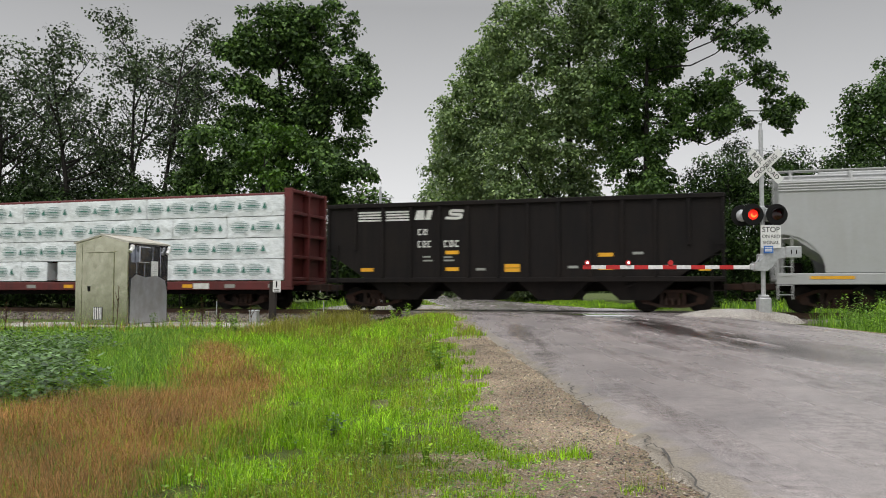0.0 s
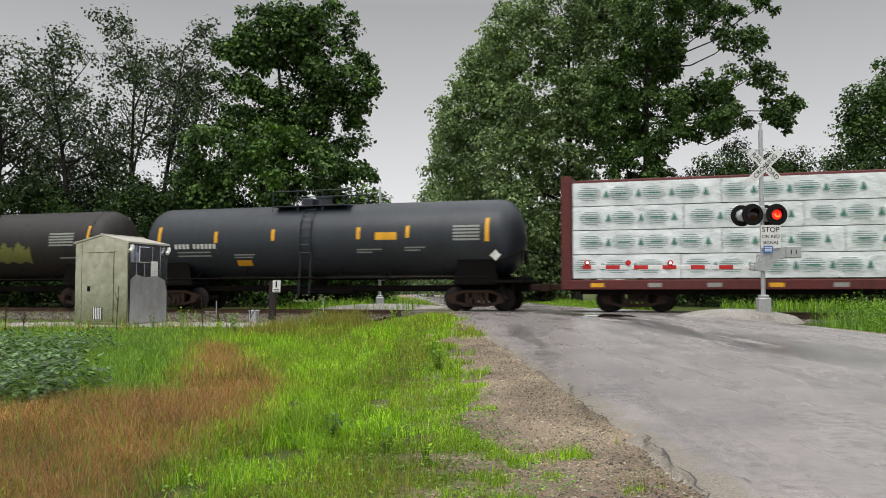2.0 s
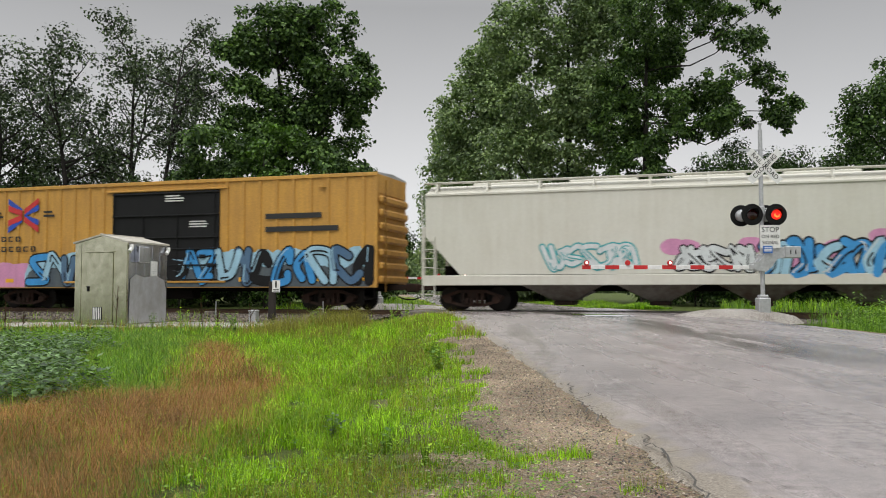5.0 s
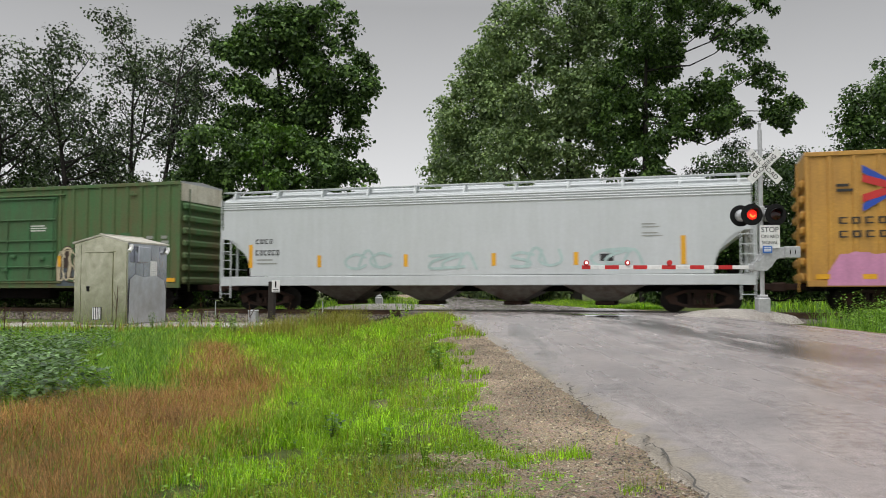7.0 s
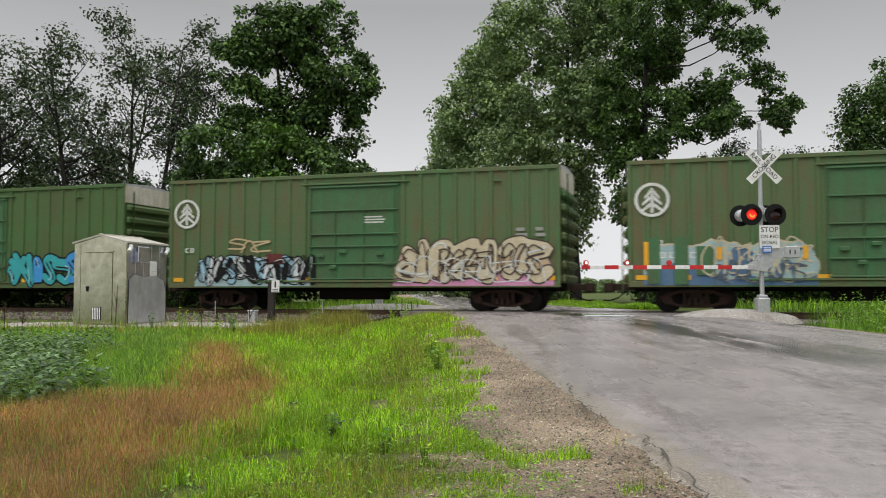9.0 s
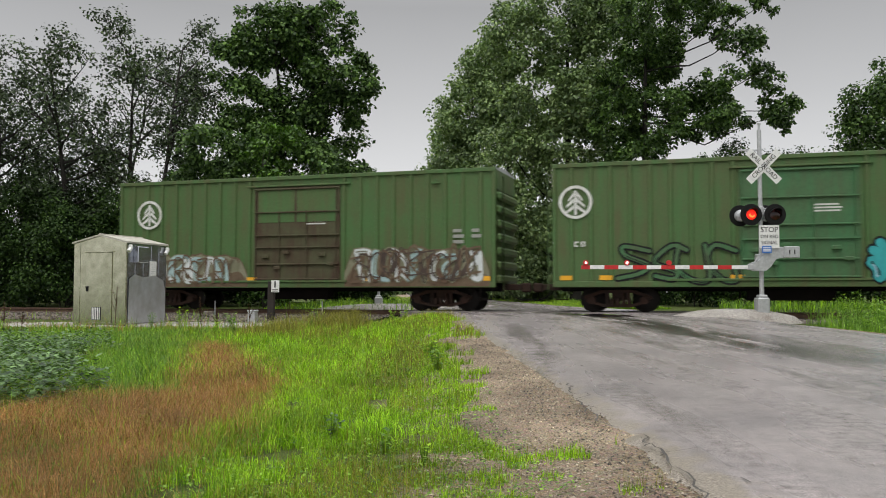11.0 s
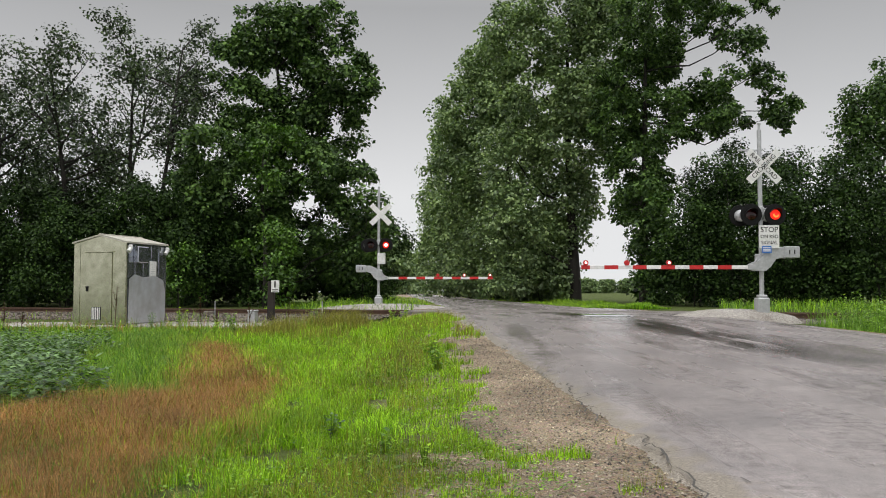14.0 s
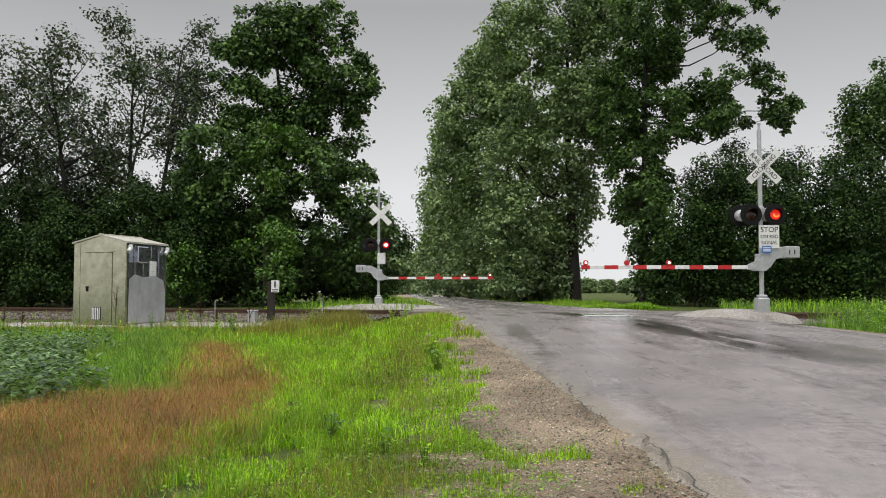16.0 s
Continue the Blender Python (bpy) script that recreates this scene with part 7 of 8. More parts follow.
        if spec == 1:
            marks(r, -h + 0.70, 2.02, 1.6, 0.2, Y, PAINT["mark"], 5)
            sprayed_mass(r, -h + 0.5, -h + 5.9, 0.92, 2.45, Y, 3, "g_navy", "g_mist", "g_cream")
            graffiti(r, -h + 2.6, -h + 5.7, 1.0, 2.2, Y - 0.004, 51, ["g_mist", "g_navy"], 5, "g_cream", 0.30, None, 0.035)
            for x, w, a, b in ((-h + 0.62, 0.42, 0.98, 2.5), (-h + 1.5, 0.45, 0.95, 2.52), (-h + 2.2, 0.55, 1.25, 2.2)):
                part("touch_up_patch", Shape().box(x, x + w, Y - 0.05, Y - 0.044, a, b), PAINT["green_fresh"], r, "fresh green paint patch")
            sprayed_mass(r, 1.95, 3.5, 0.95, 2.65, Y, 5, "g_slate", "g_umber", "g_cream")
            sprayed_mass(r, 5.15, 7.2, 0.95, 2.75, Y, 6, "g_slate", "g_slate", "g_cream")
            graffiti(r, 2.0, 3.8, 1.05, 2.55, Y - 0.004, 52, ["g_cream", "green_fresh"], 3, "g_umber", 0.16, None, 0.05)
            graffiti(r, 5.2, 7.1, 1.0, 2.6, Y - 0.004, 53, ["g_cream", "g_slate"], 3, "g_black", 0.15, None, 0.05)
            for x, z, hh in ((-h + 0.52, 1.45, 0.92), (-h + 2.85, 1.75, 0.42), (-h + 5.45, 1.75, 0.42), (2.05, 1.75, 0.45), (h - 1.62, 1.6, 0.55), (h - 0.72, 1.5, 0.85)):
                part("reflector", Shape().box(x, x + 0.15, Y - 0.062, Y - 0.056, z, z + hh), PAINT["amber"], r, "upright amber reflector strip")
            scribble(r, -h + 2.3, -h + 5.8, 1.2, 2.5, Y - 0.045, 61, "g_cream", 0.045, 9)
            scribble(r, -h + 2.7, -h + 5.6, 0.95, 1.7, Y - 0.050, 62, "g_slate", 0.05, 8)
            scribble(r, 1.95, 3.6, 1.0, 2.6, Y - 0.045, 63, "g_cream", 0.06, 5)
            scribble(r, 5.2, 7.1, 1.0, 2.6, Y - 0.045, 64, "g_cream", 0.06, 5)
            for x in (3.55, 4.35, 5.1):
                part("touch_up_patch", Shape().box(x, x + 0.5, Y - 0.05, Y - 0.044, 1.0, 3.1 if x > 4 else 2.9), PAINT["green_fresh"], r, "fresh green paint patch")
        elif spec == 2:
            sprayed_mass(r, -h + 1.2, -h + 6.2, 0.92, 2.05, Y, 8, "g_mist", "g_slate", "g_white")
            sprayed_mass(r, 1.7, 7.6, 0.92, 2.2, Y, 9, "g_pink", "g_tan", "g_pink", 0.35)
            graffiti(r, -h + 1.3, -h + 6.3, 0.98, 2.1, Y - 0.004,  54, ["g_sky", "g_white", "g_black"], 12, "g_black", 0.17, None, 0.05, "g_white")
            scribble(r, -h + 2.6, -h + 4.6, 2.2, 2.75, Y, 55, "g_tan", 0.06, 3)
            graffiti(r, 1.95, 7.4, 0.98, 2.65, Y - 0.004, 56, ["g_cream"], 6, "g_umber", 0.40, None, 0.055, "g_white")
            scribble(r, -h + 1.3, -h + 6.2, 1.0, 2.1, Y - 0.045, 65, "g_black", 0.05, 14)
            scribble(r, 2.0, 7.3, 1.05, 2.5, Y - 0.048, 66, "g_umber", 0.05, 11)
            scribble(r, 1.8, 7.5, 0.98, 2.0, Y - 0.050, 67, "g_white", 0.035, 9)
            part("rust_patch", Shape().box(-h + 4.35, -h + 5.05, Y - 0.03, Y - 0.025, 1.75, 2.15), PAINT["oxide"], r, "brown repaired patch")
        elif spec == 3:
            graffiti(r, -h + 2.2, -h + 6.0, 1.0, 2.3, Y, 57, ["green_fresh"], 4, "g_black", 0.12, None, 0.06)
            graffiti(r, 2.0, 7.5, 0.98, 2.4, Y, 58, ["g_teal", "g_teal", "g_blue"], 9, "g_black", 0.28, None, 0.07, "g_sky")
        else:
            sprayed_mass(r, -h + 0.15, -h + 5.9, 0.90, 2.2, Y, 11, "g_rust", "g_fade", "g_rust", 0.4)
            sprayed_mass(r, 2.1, h - 0.2, 0.90, 2.35, Y, 12, "g_rust", "g_fade", "g_rust", 0.4)
            graffiti(r, -h + 0.7, -h + 5.0, 1.05, 2.1, Y - 0.004, 59, ["g_white", "g_mist"], 8, "g_fade", 0.17, None, 0.04)
            scribble(r, -h + 0.5, -h + 5.6, 1.0, 2.2, Y - 0.045, 68, "g_rust", 0.06, 14)
            scribble(r, 2.3, 7.4, 1.0, 2.35, Y - 0.045, 69, "g_rust", 0.07, 13)
            scribble(r, 2.5, 7.2, 1.1, 2.3, Y - 0.048, 70, "g_umber", 0.05, 9)
            d0, d1 = -1.60, 1.80
            for a, b in ((d0 + 0.08, d0 + 1.62), (d0 + 1.72, d1 - 0.08)):
                part("door_panel", Shape().box(a, b, -1.562, -1.551, 3.35, 4.58, 0.003), PAINT["green_deep"], r, "green upper panel of the rusty door")
            graffiti(r, 2.6, 7.3, 1.05, 2.3, Y - 0.004, 60, ["g_white", "g_mist", "g_umber"], 10, "g_fade", 0.17, None, 0.05)
            s = part("tail_light", Shape().box(-h - 0.45, -h - 0.32, -0.5, -0.3, 1.0, 1.5, 0.03), PAINT["red"], r, "red end-of-train marker")


build_train()


# ---- posts by the track ----
def build_posts():
    x, y = -5.80, 29.4
    z = ground_z(x, y)
    p = thing("marker_post", pose(x, y, z, 0, 1.0, -10), "short dark wooden marker post with a small white sign", "post")
    part("post", Shape().box(-0.12, 0.10, -0.09, 0.09, -0.3, 1.36, 0.015), MAT["tie"], p, "weathered black timber post")
    sg = part("sign", Shape().box(0.02, 0.30, -0.125, -0.112, 1.0, 1.40, 0.004), MAT["sheet"], p, "white sign with dark marks")
    part("mark", Shape().box(0.13, 0.18, -0.131, -0.126, 1.16, 1.37), MAT["black"], sg, "black upright bar")
    for k in range(2):
        part("mark", Shape().box(0.06, 0.26, -0.131, -0.126, 1.03 + 0.05 * k, 1.05 + 0.05 * k), MAT["black"], sg, "dark bar")
    x, y = -6.05, 27.7
    q = thing("cable_pedestal", pose(x, y, ground_z(x, y), 0, 0, -17), "small grey cable pedestal in the gravel", "pedestal")
    part("body", Shape().box(-0.13, 0.13, -0.11, 0.11, -0.2, 0.36, 0.02), MAT["galv"], q)
    part("cap", Shape().box(-0.145, 0.145, -0.125, 0.125, 0.36, 0.42, 0.02), MAT["galv"], q)
    for s, d in ((-14.5, 0.2), (-9.4, -0.2), (-5.0, 0.1)):
        k = thing("track_box", pose(*on_track(s, d, -0.2), 0, 0, -17.38), "small rusty rail connection box beside the rail", "track box", "track boxes")
        part("lid", Shape().box(-0.22, 0.22, -0.12, 0.12, 0, 0.16, 0.02), PAINT["hop_shade"], k)
        part("conduit", Shape().tube((0.25, 0, 0.02), (0.25, 0, 0.55), 0.02, 0.02, 6), MAT["galv"], k)


build_posts()


# ---- grass and weeds ----
def blades(name, pts, heights, widths, material, rng, lean=0.5):
    """Bent blades of two joined faces each."""
    n = len(pts)
    az, bend = rng.uniform(0, 6.283, n), rng.uniform(0.1 + 0.25 * (lean > 1.2), lean, n)
    d = np.stack([np.cos(az), np.sin(az), np.zeros(n)], 1)
    tw = az + 1.57 + rng.uniform(-0.6, 0.6, n)
    w = np.stack([np.cos(tw), np.sin(tw), np.zeros(n)], 1) * (widths / 2)[:, None]
    h = heights[:, None]
    up = np.array([0, 0, 1.0])
    m = pts + d * h * (bend * 0.28)[:, None] + up * h * 0.58
    t = pts + d * h * bend[:, None] + up * h * (1 - 0.22 * bend[:, None])
    v = np.stack([pts - w, pts + w, m + w * 0.75, m - w * 0.75, t], 1).astype(np.float32).reshape(-1, 3)
    i = np.arange(n, dtype=np.int32)[:, None] * 5
    f = np.concatenate([i + np.array([[0, 1, 2, 3]]), i + np.array([[3, 2, 4]])], 1).ravel().astype(np.int32)
    me = bpy.data.meshes.new(name)
    me.vertices.add(len(v))
    me.vertices.foreach_set("co", v.ravel())
    me.loops.add(len(f))
    me.loops.foreach_set("vertex_index", f)
    me.polygons.add(2 * n)
    me.polygons.foreach_set("loop_start", (np.arange(n, dtype=np.int32)[:, None] * 7 + np.array([[0, 4]], dtype=np.int32)).ravel())
    me.polygons.foreach_set("loop_total", np.tile(np.array([4, 3], dtype=np.int32), n))
    me.materials.append(material)
    me.update(calc_edges=True)
    return new(name, me)


DRY_Y = (3.0, 4.2, 5.5, 7.0, 8.4, 10.5, 12.7, 15.2)
DRY_RIGHT = (-1.45, -1.42, -1.30, -1.48, -1.55, -2.15, -2.95, -3.85)
DRY_LEFT = (-9.0, -9.0, -9.0, -3.6, -2.45, -2.95, -3.45, -4.05)


def dry_amount(x, y):
    """How far the grass is the dry brown kind: a wide patch, and a tongue of it that runs away towards the track."""
    wob = 0.35 * noise.noise(Vector((x * 0.9, y * 0.9, 1))) + 0.22 * noise.noise(Vector((x * 2.7, y * 2.7, 4)))
    right, left = float(np.interp(y, DRY_Y, DRY_RIGHT)), float(np.interp(y, DRY_Y, DRY_LEFT))
    a = 1 - ease(right - 0.35 + wob, right + 0.30 + wob, x)
    b = ease(left - 0.45 - wob, left + 0.15 - wob, x)
    return max(a * b * (1 - ease(13.5, 15.5, y)), 0.25 * a * ease(9.5, 7.0, y))


def in_beans(x, y):
    return x < -0.335 * y - 0.9 + 1.1 * noise.noise(Vector((x, y, 2))) and 7.2 < y < 15.5


def on_apron(x, y):
    return ((x + 9.5) / 8.0) ** 2 + ((y - 26.0) / 2.7) ** 2 < 1.05


def build_grass():
    rng, r2 = np.random.default_rng(7), random.Random(7)
    kinds = {k: ([], [], []) for k in ("grass", "dry_grass", "reed", "verge_grass")}

    def put(kind, x, y, h, w):
        a = kinds[kind]
        a[0].append((x, y, ground_z(x, y) - 0.01))
        a[1].append(h)
        a[2].append(w)

    for y0, y1, dens, hs, wd in ((2.9, 5.5, 6200, 0.085, 0.0040), (5.5, 9, 3700, 0.10, 0.0050), (9, 15, 1800, 0.13, 0.0075), (15, 26.5, 850, 0.17, 0.012)):
        x_lo = -0.53 * y1 - 1.2
        count = int((1.6 - x_lo) * (y1 - y0) * dens)
        for _ in range(count):
            x, y = r2.uniform(x_lo, 1.6), r2.uniform(y0, y1)
            if x < -0.53 * y - 1.0:
                continue
            l, d = lateral(x, y), track_d(x, y)
            if d > -2.4 or on_apron(x, y):
                continue
            patch = noise.noise(Vector((x * 0.9, y * 0.5, 11)))
            fine = noise.noise(Vector((x * 2.6, y * 2.6, 17)))
            lim = 0.78 + 0.85 * patch + 0.75 * fine + 0.55 * ease(13, 24, y)
            if l > lim or (l > -0.9 + patch and fine < -0.22 and y < 10) or (in_beans(x, y) and r2.random() < 0.6):
                continue
            low = 1 - 0.6 * ease(14, 19, y) * ease(-3.2, -4.6, x) if x < -3 else 1.0
            tuft = noise.noise(Vector((x * 4.5, y * 4.5, 61))) + 0.5 * noise.noise(Vector((x * 11, y * 11, 67)))
            if tuft < -0.18 and r2.random() < 0.5:
                continue
            lush = 0.75 + 0.7 * tuft + 0.4 * noise.noise(Vector((x * 1.9, y * 1.9, 29))) + 0.5 * noise.noise(Vector((x * 0.6, y * 0.6, 23)))
            q = dry_amount(x, y)
            if r2.random() < q * 0.86:
                put("dry_grass", x, y, hs * r2.uniform(0.9, 2.6) * (0.6 + 0.5 * lush), wd * 0.42)
            elif y > 15.5 and -4.6 < x < -1.9 and r2.random() < 0.6 * ease(15.5, 20, y) * ease(-0.25, 0.25, noise.noise(Vector((x * 0.9, y * 0.5, 41)))):
                put("reed", x, y, r2.uniform(0.3, 0.75) * low, wd * 0.6)
            elif r2.random() < 0.09 + 0.26 * ease(0.1, 0.5, patch + 0.5 * fine):
                put("reed", x, y, hs * low * r2.uniform(0.9, 2.2), wd * 0.5)
            elif r2.random() < 0.72 * ease(0.6, -1.6, x + 0.26 * y + 0.2 + 1.2 * noise.noise(Vector((x * 0.8, y * 0.4, 71)))):
                put("verge_grass", x, y, hs * r2.uniform(0.8, 2.3) * low, wd)
            else:
                put("grass", x, y, hs * low * r2.uniform(0.5, 1.45) * lush * (1.2 if l < 0 else 0.8), wd * r2.uniform(0.8, 1.75))
    # long grass beyond the near signal, and the verges of the far road
    for _ in range(30000):
        x, y = r2.uniform(8, 24), r2.uniform(13.5, 29)
        l, d = lateral(x, y), track_d(x, y)
        if l < 10.1 + 1.5 * ease(20, 24, y) + 0.4 * noise.noise(Vector((x, y, 1))) or d > -2.6:
            continue
        put("verge_grass" if r2.random() < 0.93 else "grass", x, y, r2.uniform(0.12, 0.7) * ease(9.9, 11.6, l) + 0.08, 0.014)
    for _ in range(36000):
        y = 38 + 75 * r2.random() ** 2
        l = r2.uniform(8.2, 12.0) if r2.random() < 0.7 else r2.uniform(-6, 2.3)
        x, _ = along(l, y)
        if track_d(x, y) < 5.0:
            continue
        edge = min(abs(l - 8.2), abs(l - 2.3))
        tuft = 0.75 + 0.8 * noise.noise(Vector((x * 0.8, y * 0.35, 83)))
        put("grass" if r2.random() < 0.55 else "verge_grass", x, y, r2.uniform(0.06, 0.24) * (0.5 + ease(0, 2.5, edge)) * tuft, 0.028)
    for _ in range(6000):
        s, d = r2.uniform(-9, 16), r2.uniform(4.6, 12)
        if -3 < s < 9.5 and d < 12:
            continue
        x, y, _ = on_track(s, d)
        if 1.5 < lateral(x, y) < 8.6:
            continue
        put("verge_grass" if r2.random() < 0.7 else "grass", x, y, r2.uniform(0.1, 0.6), 0.03)
    # ragged weeds where the grass meets the stone apron
    for _ in range(5200):
        x, y = r2.uniform(-14, -1.2), r2.uniform(20.6, 23.7)
        if on_apron(x, y) and r2.random() < 0.8 or track_d(x, y) > -2.4:
            continue
        clump = noise.noise(Vector((x * 1.6, y * 1.2, 91)))
        if clump < -0.05:
            continue
        put(r2.choice(("verge_grass", "verge_grass", "reed", "grass", "dry_grass")), x, y, r2.uniform(0.08, 0.35) + 0.55 * max(0.0, clump) * r2.random(), 0.013)
    # sparse weeds on the ballast shoulder and round the stone apron
    for _ in range(900):
        s, d = r2.uniform(-26, -2), r2.uniform(-5.2, -0.9)
        x, y, _ = on_track(s, d)
        if noise.noise(Vector((x * 0.8, y * 0.8, 31))) > 0.12:
            put(r2.choice(("verge_grass", "reed", "grass")), x, y, r2.uniform(0.1, 0.5), 0.016)
    labels = dict(grass="bright green roadside grass, uneven and tufted", dry_grass="patch of tall dry brown grass", reed="thin yellowed grass stalks", verge_grass="long dull green grass and weeds")
    for k, (p, h, w) in kinds.items():
        ob = blades(k if k != "reed" else "yellow_grass", np.array(p), np.array(h), np.array(w), MAT[k], rng, dict(grass=1.05, dry_grass=2.1).get(k, 1.0))
        tagged(ob, labels[k], "grass", kind="stuff")


def leaf_spray(s, base, top, n, size, rng, droop=0.2):
    """A stem with oval leaves, as loose faces."""
    for i in range(n):
        f = 0.15 + 0.85 * (i + 0.5) / n
        p = Vector(base).lerp(Vector(top), f)
        a = rng.uniform(0, 6.283)
        d = Vector((math.cos(a), math.sin(a), rng.uniform(-droop, 0.5))).normalized()
        w = d.cross(Vector((0, 0, 1))).normalized()
        L = size * rng.uniform(0.6, 1.2)
        q = [p, p + d * L * 0.4 + w * L * 0.33 + Vector((0, 0, 0.05 * L)), p + d * L, p + d * L * 0.4 - w * L * 0.33 + Vector((0, 0, 0.05 * L))]
        k = len(s.v)
        s.v += [tuple(c) for c in q]
        s.f.append((k, k + 1, k + 2, k + 3))


def loose(shape, name, material):
    d = bpy.data.meshes.new(name)
    d.from_pydata(shape.v, [], shape.f)
    d.materials.append(material)
    return d


def build_weeds():
    rng = random.Random(12)
    s = Shape()
    for _ in range(2300):
        y = rng.uniform(7.2, 15.5)
        x = rng.uniform(-0.56 * y - 1.2, -0.30 * y - 0.6)
        if in_beans(x, y):
            z = ground_z(x, y)
            h = rng.uniform(0.12, 0.42)
            leaf_spray(s, (x, y, z), (x + rng.uniform(-0.1, 0.1), y + rng.uniform(-0.1, 0.1), z + h), 9, 0.08, rng, 0.5)
    tagged(new("bean_plants", loose(s, "bean_plants", MAT["soy"])), "low broad-leaved bean plants with pale leaves", "plants", kind="stuff")
    # low round leaves of clover and plantain between the blades
    nr = np.random.default_rng(5)
    pts = []
    for _ in range(38000):
        y = 3.0 + 15 * nr.random() ** 1.7
        x = nr.uniform(-0.5 * y - 0.8, 1.2)
        l = lateral(x, y)
        if l > 0.75 + 0.4 * noise.noise(Vector((x * 1.3, y * 1.3, 51))) or in_beans(x, y) or noise.noise(Vector((x * 1.4, y * 1.4, 57))) < -0.25 or nr.random() < dry_amount(x, y) * 0.9:
            continue
        pts.append((x, y, ground_z(x, y) + nr.uniform(0.01, 0.05 + 0.006 * y)))
    p = np.array(pts)
    n = len(p)
    a = nr.uniform(0, 6.283, n)
    L = (nr.uniform(0.005, 0.012, n) * (0.8 + 0.09 * p[:, 1]))[:, None]
    d = np.stack([np.cos(a), np.sin(a), nr.uniform(-0.3, 0.5, n)], 1)
    w = np.stack([-np.sin(a), np.cos(a), nr.uniform(-0.4, 0.4, n)], 1)
    ob = new("clover", quads("clover", np.stack([p - d * L, p + w * L * 0.7, p + d * L, p - w * L * 0.7], 1), MAT["verge_grass"]))
    tagged(ob, "low round-leaved clover among the grass", "plants", kind="stuff")
    spots = [(-0.72, 5.7, 0.24, 44), (-0.35, 5.4, 0.16, 14), (-0.1, 5.0, 0.13, 12), (-1.1, 26.0, 0.62, 26), (-4.9, 20.5, 0.6, 30), (-4.6, 17.5, 0.45, 26), (-0.15, 11.5, 0.35, 24), (-0.05, 10.2, 0.30, 20), (-6.9, 22.8, 0.60, 26),
             (-1.45, 25.2, 0.5, 22), (-7.7, 23.0, 0.5, 18), (-11.8, 22.5, 0.6, 20), (-3.2, 22.0, 0.7, 20)]
    for i, (x, y, h, n) in enumerate(spots):
        root = thing("weed", pose(x, y, ground_z(x, y)), "leafy green roadside weed", "weed", "roadside weeds")
        st, lv = Shape(), Shape()
        for k in range(5):
            a = rng.uniform(0, 6.28)
            t = (0.30 * h * math.cos(a) * k / 3, 0.30 * h * math.sin(a) * k / 3, h * rng.uniform(0.6, 1))
            st.tube((0, 0, -0.02), t, 0.006, 0.003, 5)
            leaf_spray(lv, (0, 0, 0), t, n // 2, min(0.10, max(0.04, (0.30 if n < 40 else 0.16) * h)), rng)
        part("stem", st, MAT["verge_grass"], root)
        part("leaves", loose(lv, "leaves", MAT["verge_grass" if i % 3 == 1 else "soy" if i == 0 else "grass"]), None, root, "oval green leaves")
    # dead brown dock stalks with rusty seed heads
    for x, y, h in ((-8.0, 21.2, 1.15), (-10.4, 20.6, 0.75), (-9.9, 20.4, 0.6), (-6.1, 22.0, 0.85), (-5.6, 21.6, 0.6), (-10.9, 21.2, 0.6), (-5.0, 22.6, 0.7), (-4.1, 23.0, 0.75)):
        root = thing("dock_stalk", pose(x, y, ground_z(x, y)), "dead brown dock stalk with rusty seed heads", "weed", "dead dock stalks")
        st, sd = Shape(), Shape()
        top = (rng.uniform(-0.06, 0.06), rng.uniform(-0.06, 0.06), h)
        st.tube((0, 0, -0.03), top, 0.011, 0.005, 6)
        leaf_spray(sd, (top[0] * 0.4, top[1] * 0.4, h * 0.35), top, 46, 0.055, rng, 0.1)
        for k in range(3):
            f = rng.uniform(0.35, 0.65)
            p = Vector(top) * f
            q = p + Vector((rng.uniform(-0.12, 0.12), rng.uniform(-0.12, 0.12), h * 0.25))
            st.tube(tuple(p), tuple(q), 0.006, 0.003, 5)
            leaf_spray(sd, tuple(p), tuple(q), 18, 0.05, rng, 0.1)
        part("stem", st, MAT["dock"], root)
        part("seed_head", loose(sd, "seed_head", MAT["dock"]), None, root, "rusty brown seeds")
    # rank leafy weeds along the far side of the road, before and beyond the near signal
    s = Shape()
    for _ in range(2600):
        x, y = rng.uniform(9.5, 22), rng.uniform(14.5, 27.5)
        l, d = lateral(x, y), track_d(x, y)
        if l < 10.5 + 1.4 * ease(20, 24, y) + 0.5 * noise.noise(Vector((x, y, 1))) or d > -2.8:
            continue
        h = rng.uniform(0.25, 1.0) * ease(9.9, 12.2, l)
        z = ground_z(x, y)
        leaf_spray(s, (x, y, z), (x + rng.uniform(-0.12, 0.12), y + rng.uniform(-0.12, 0.12), z + h + 0.1), 11, 0.10, rng, 0.6)
    tagged(new("roadside_weeds", loose(s, "roadside_weeds", MAT["verge_grass"])), "rank leafy green weeds beside the road", "weeds", kind="stuff")
    # stones of the gravel verge and crumbs of broken asphalt
    def stones(name, count, l0, l1, y0, y1, s0, s1, material, label, power=1.6):
        nr = np.random.default_rng(len(name))
        octa = np.array([(1, 0, 0), (-1, 0, 0), (0, 1, 0), (0, -1, 0), (0, 0, 0.7), (0, 0, -0.5)])
        faces = np.array([(0, 2, 4), (2, 1, 4), (1, 3, 4), (3, 0, 4), (2, 0, 5), (1, 2, 5), (3, 1, 5), (0, 3, 5)])
        V, F = [], []
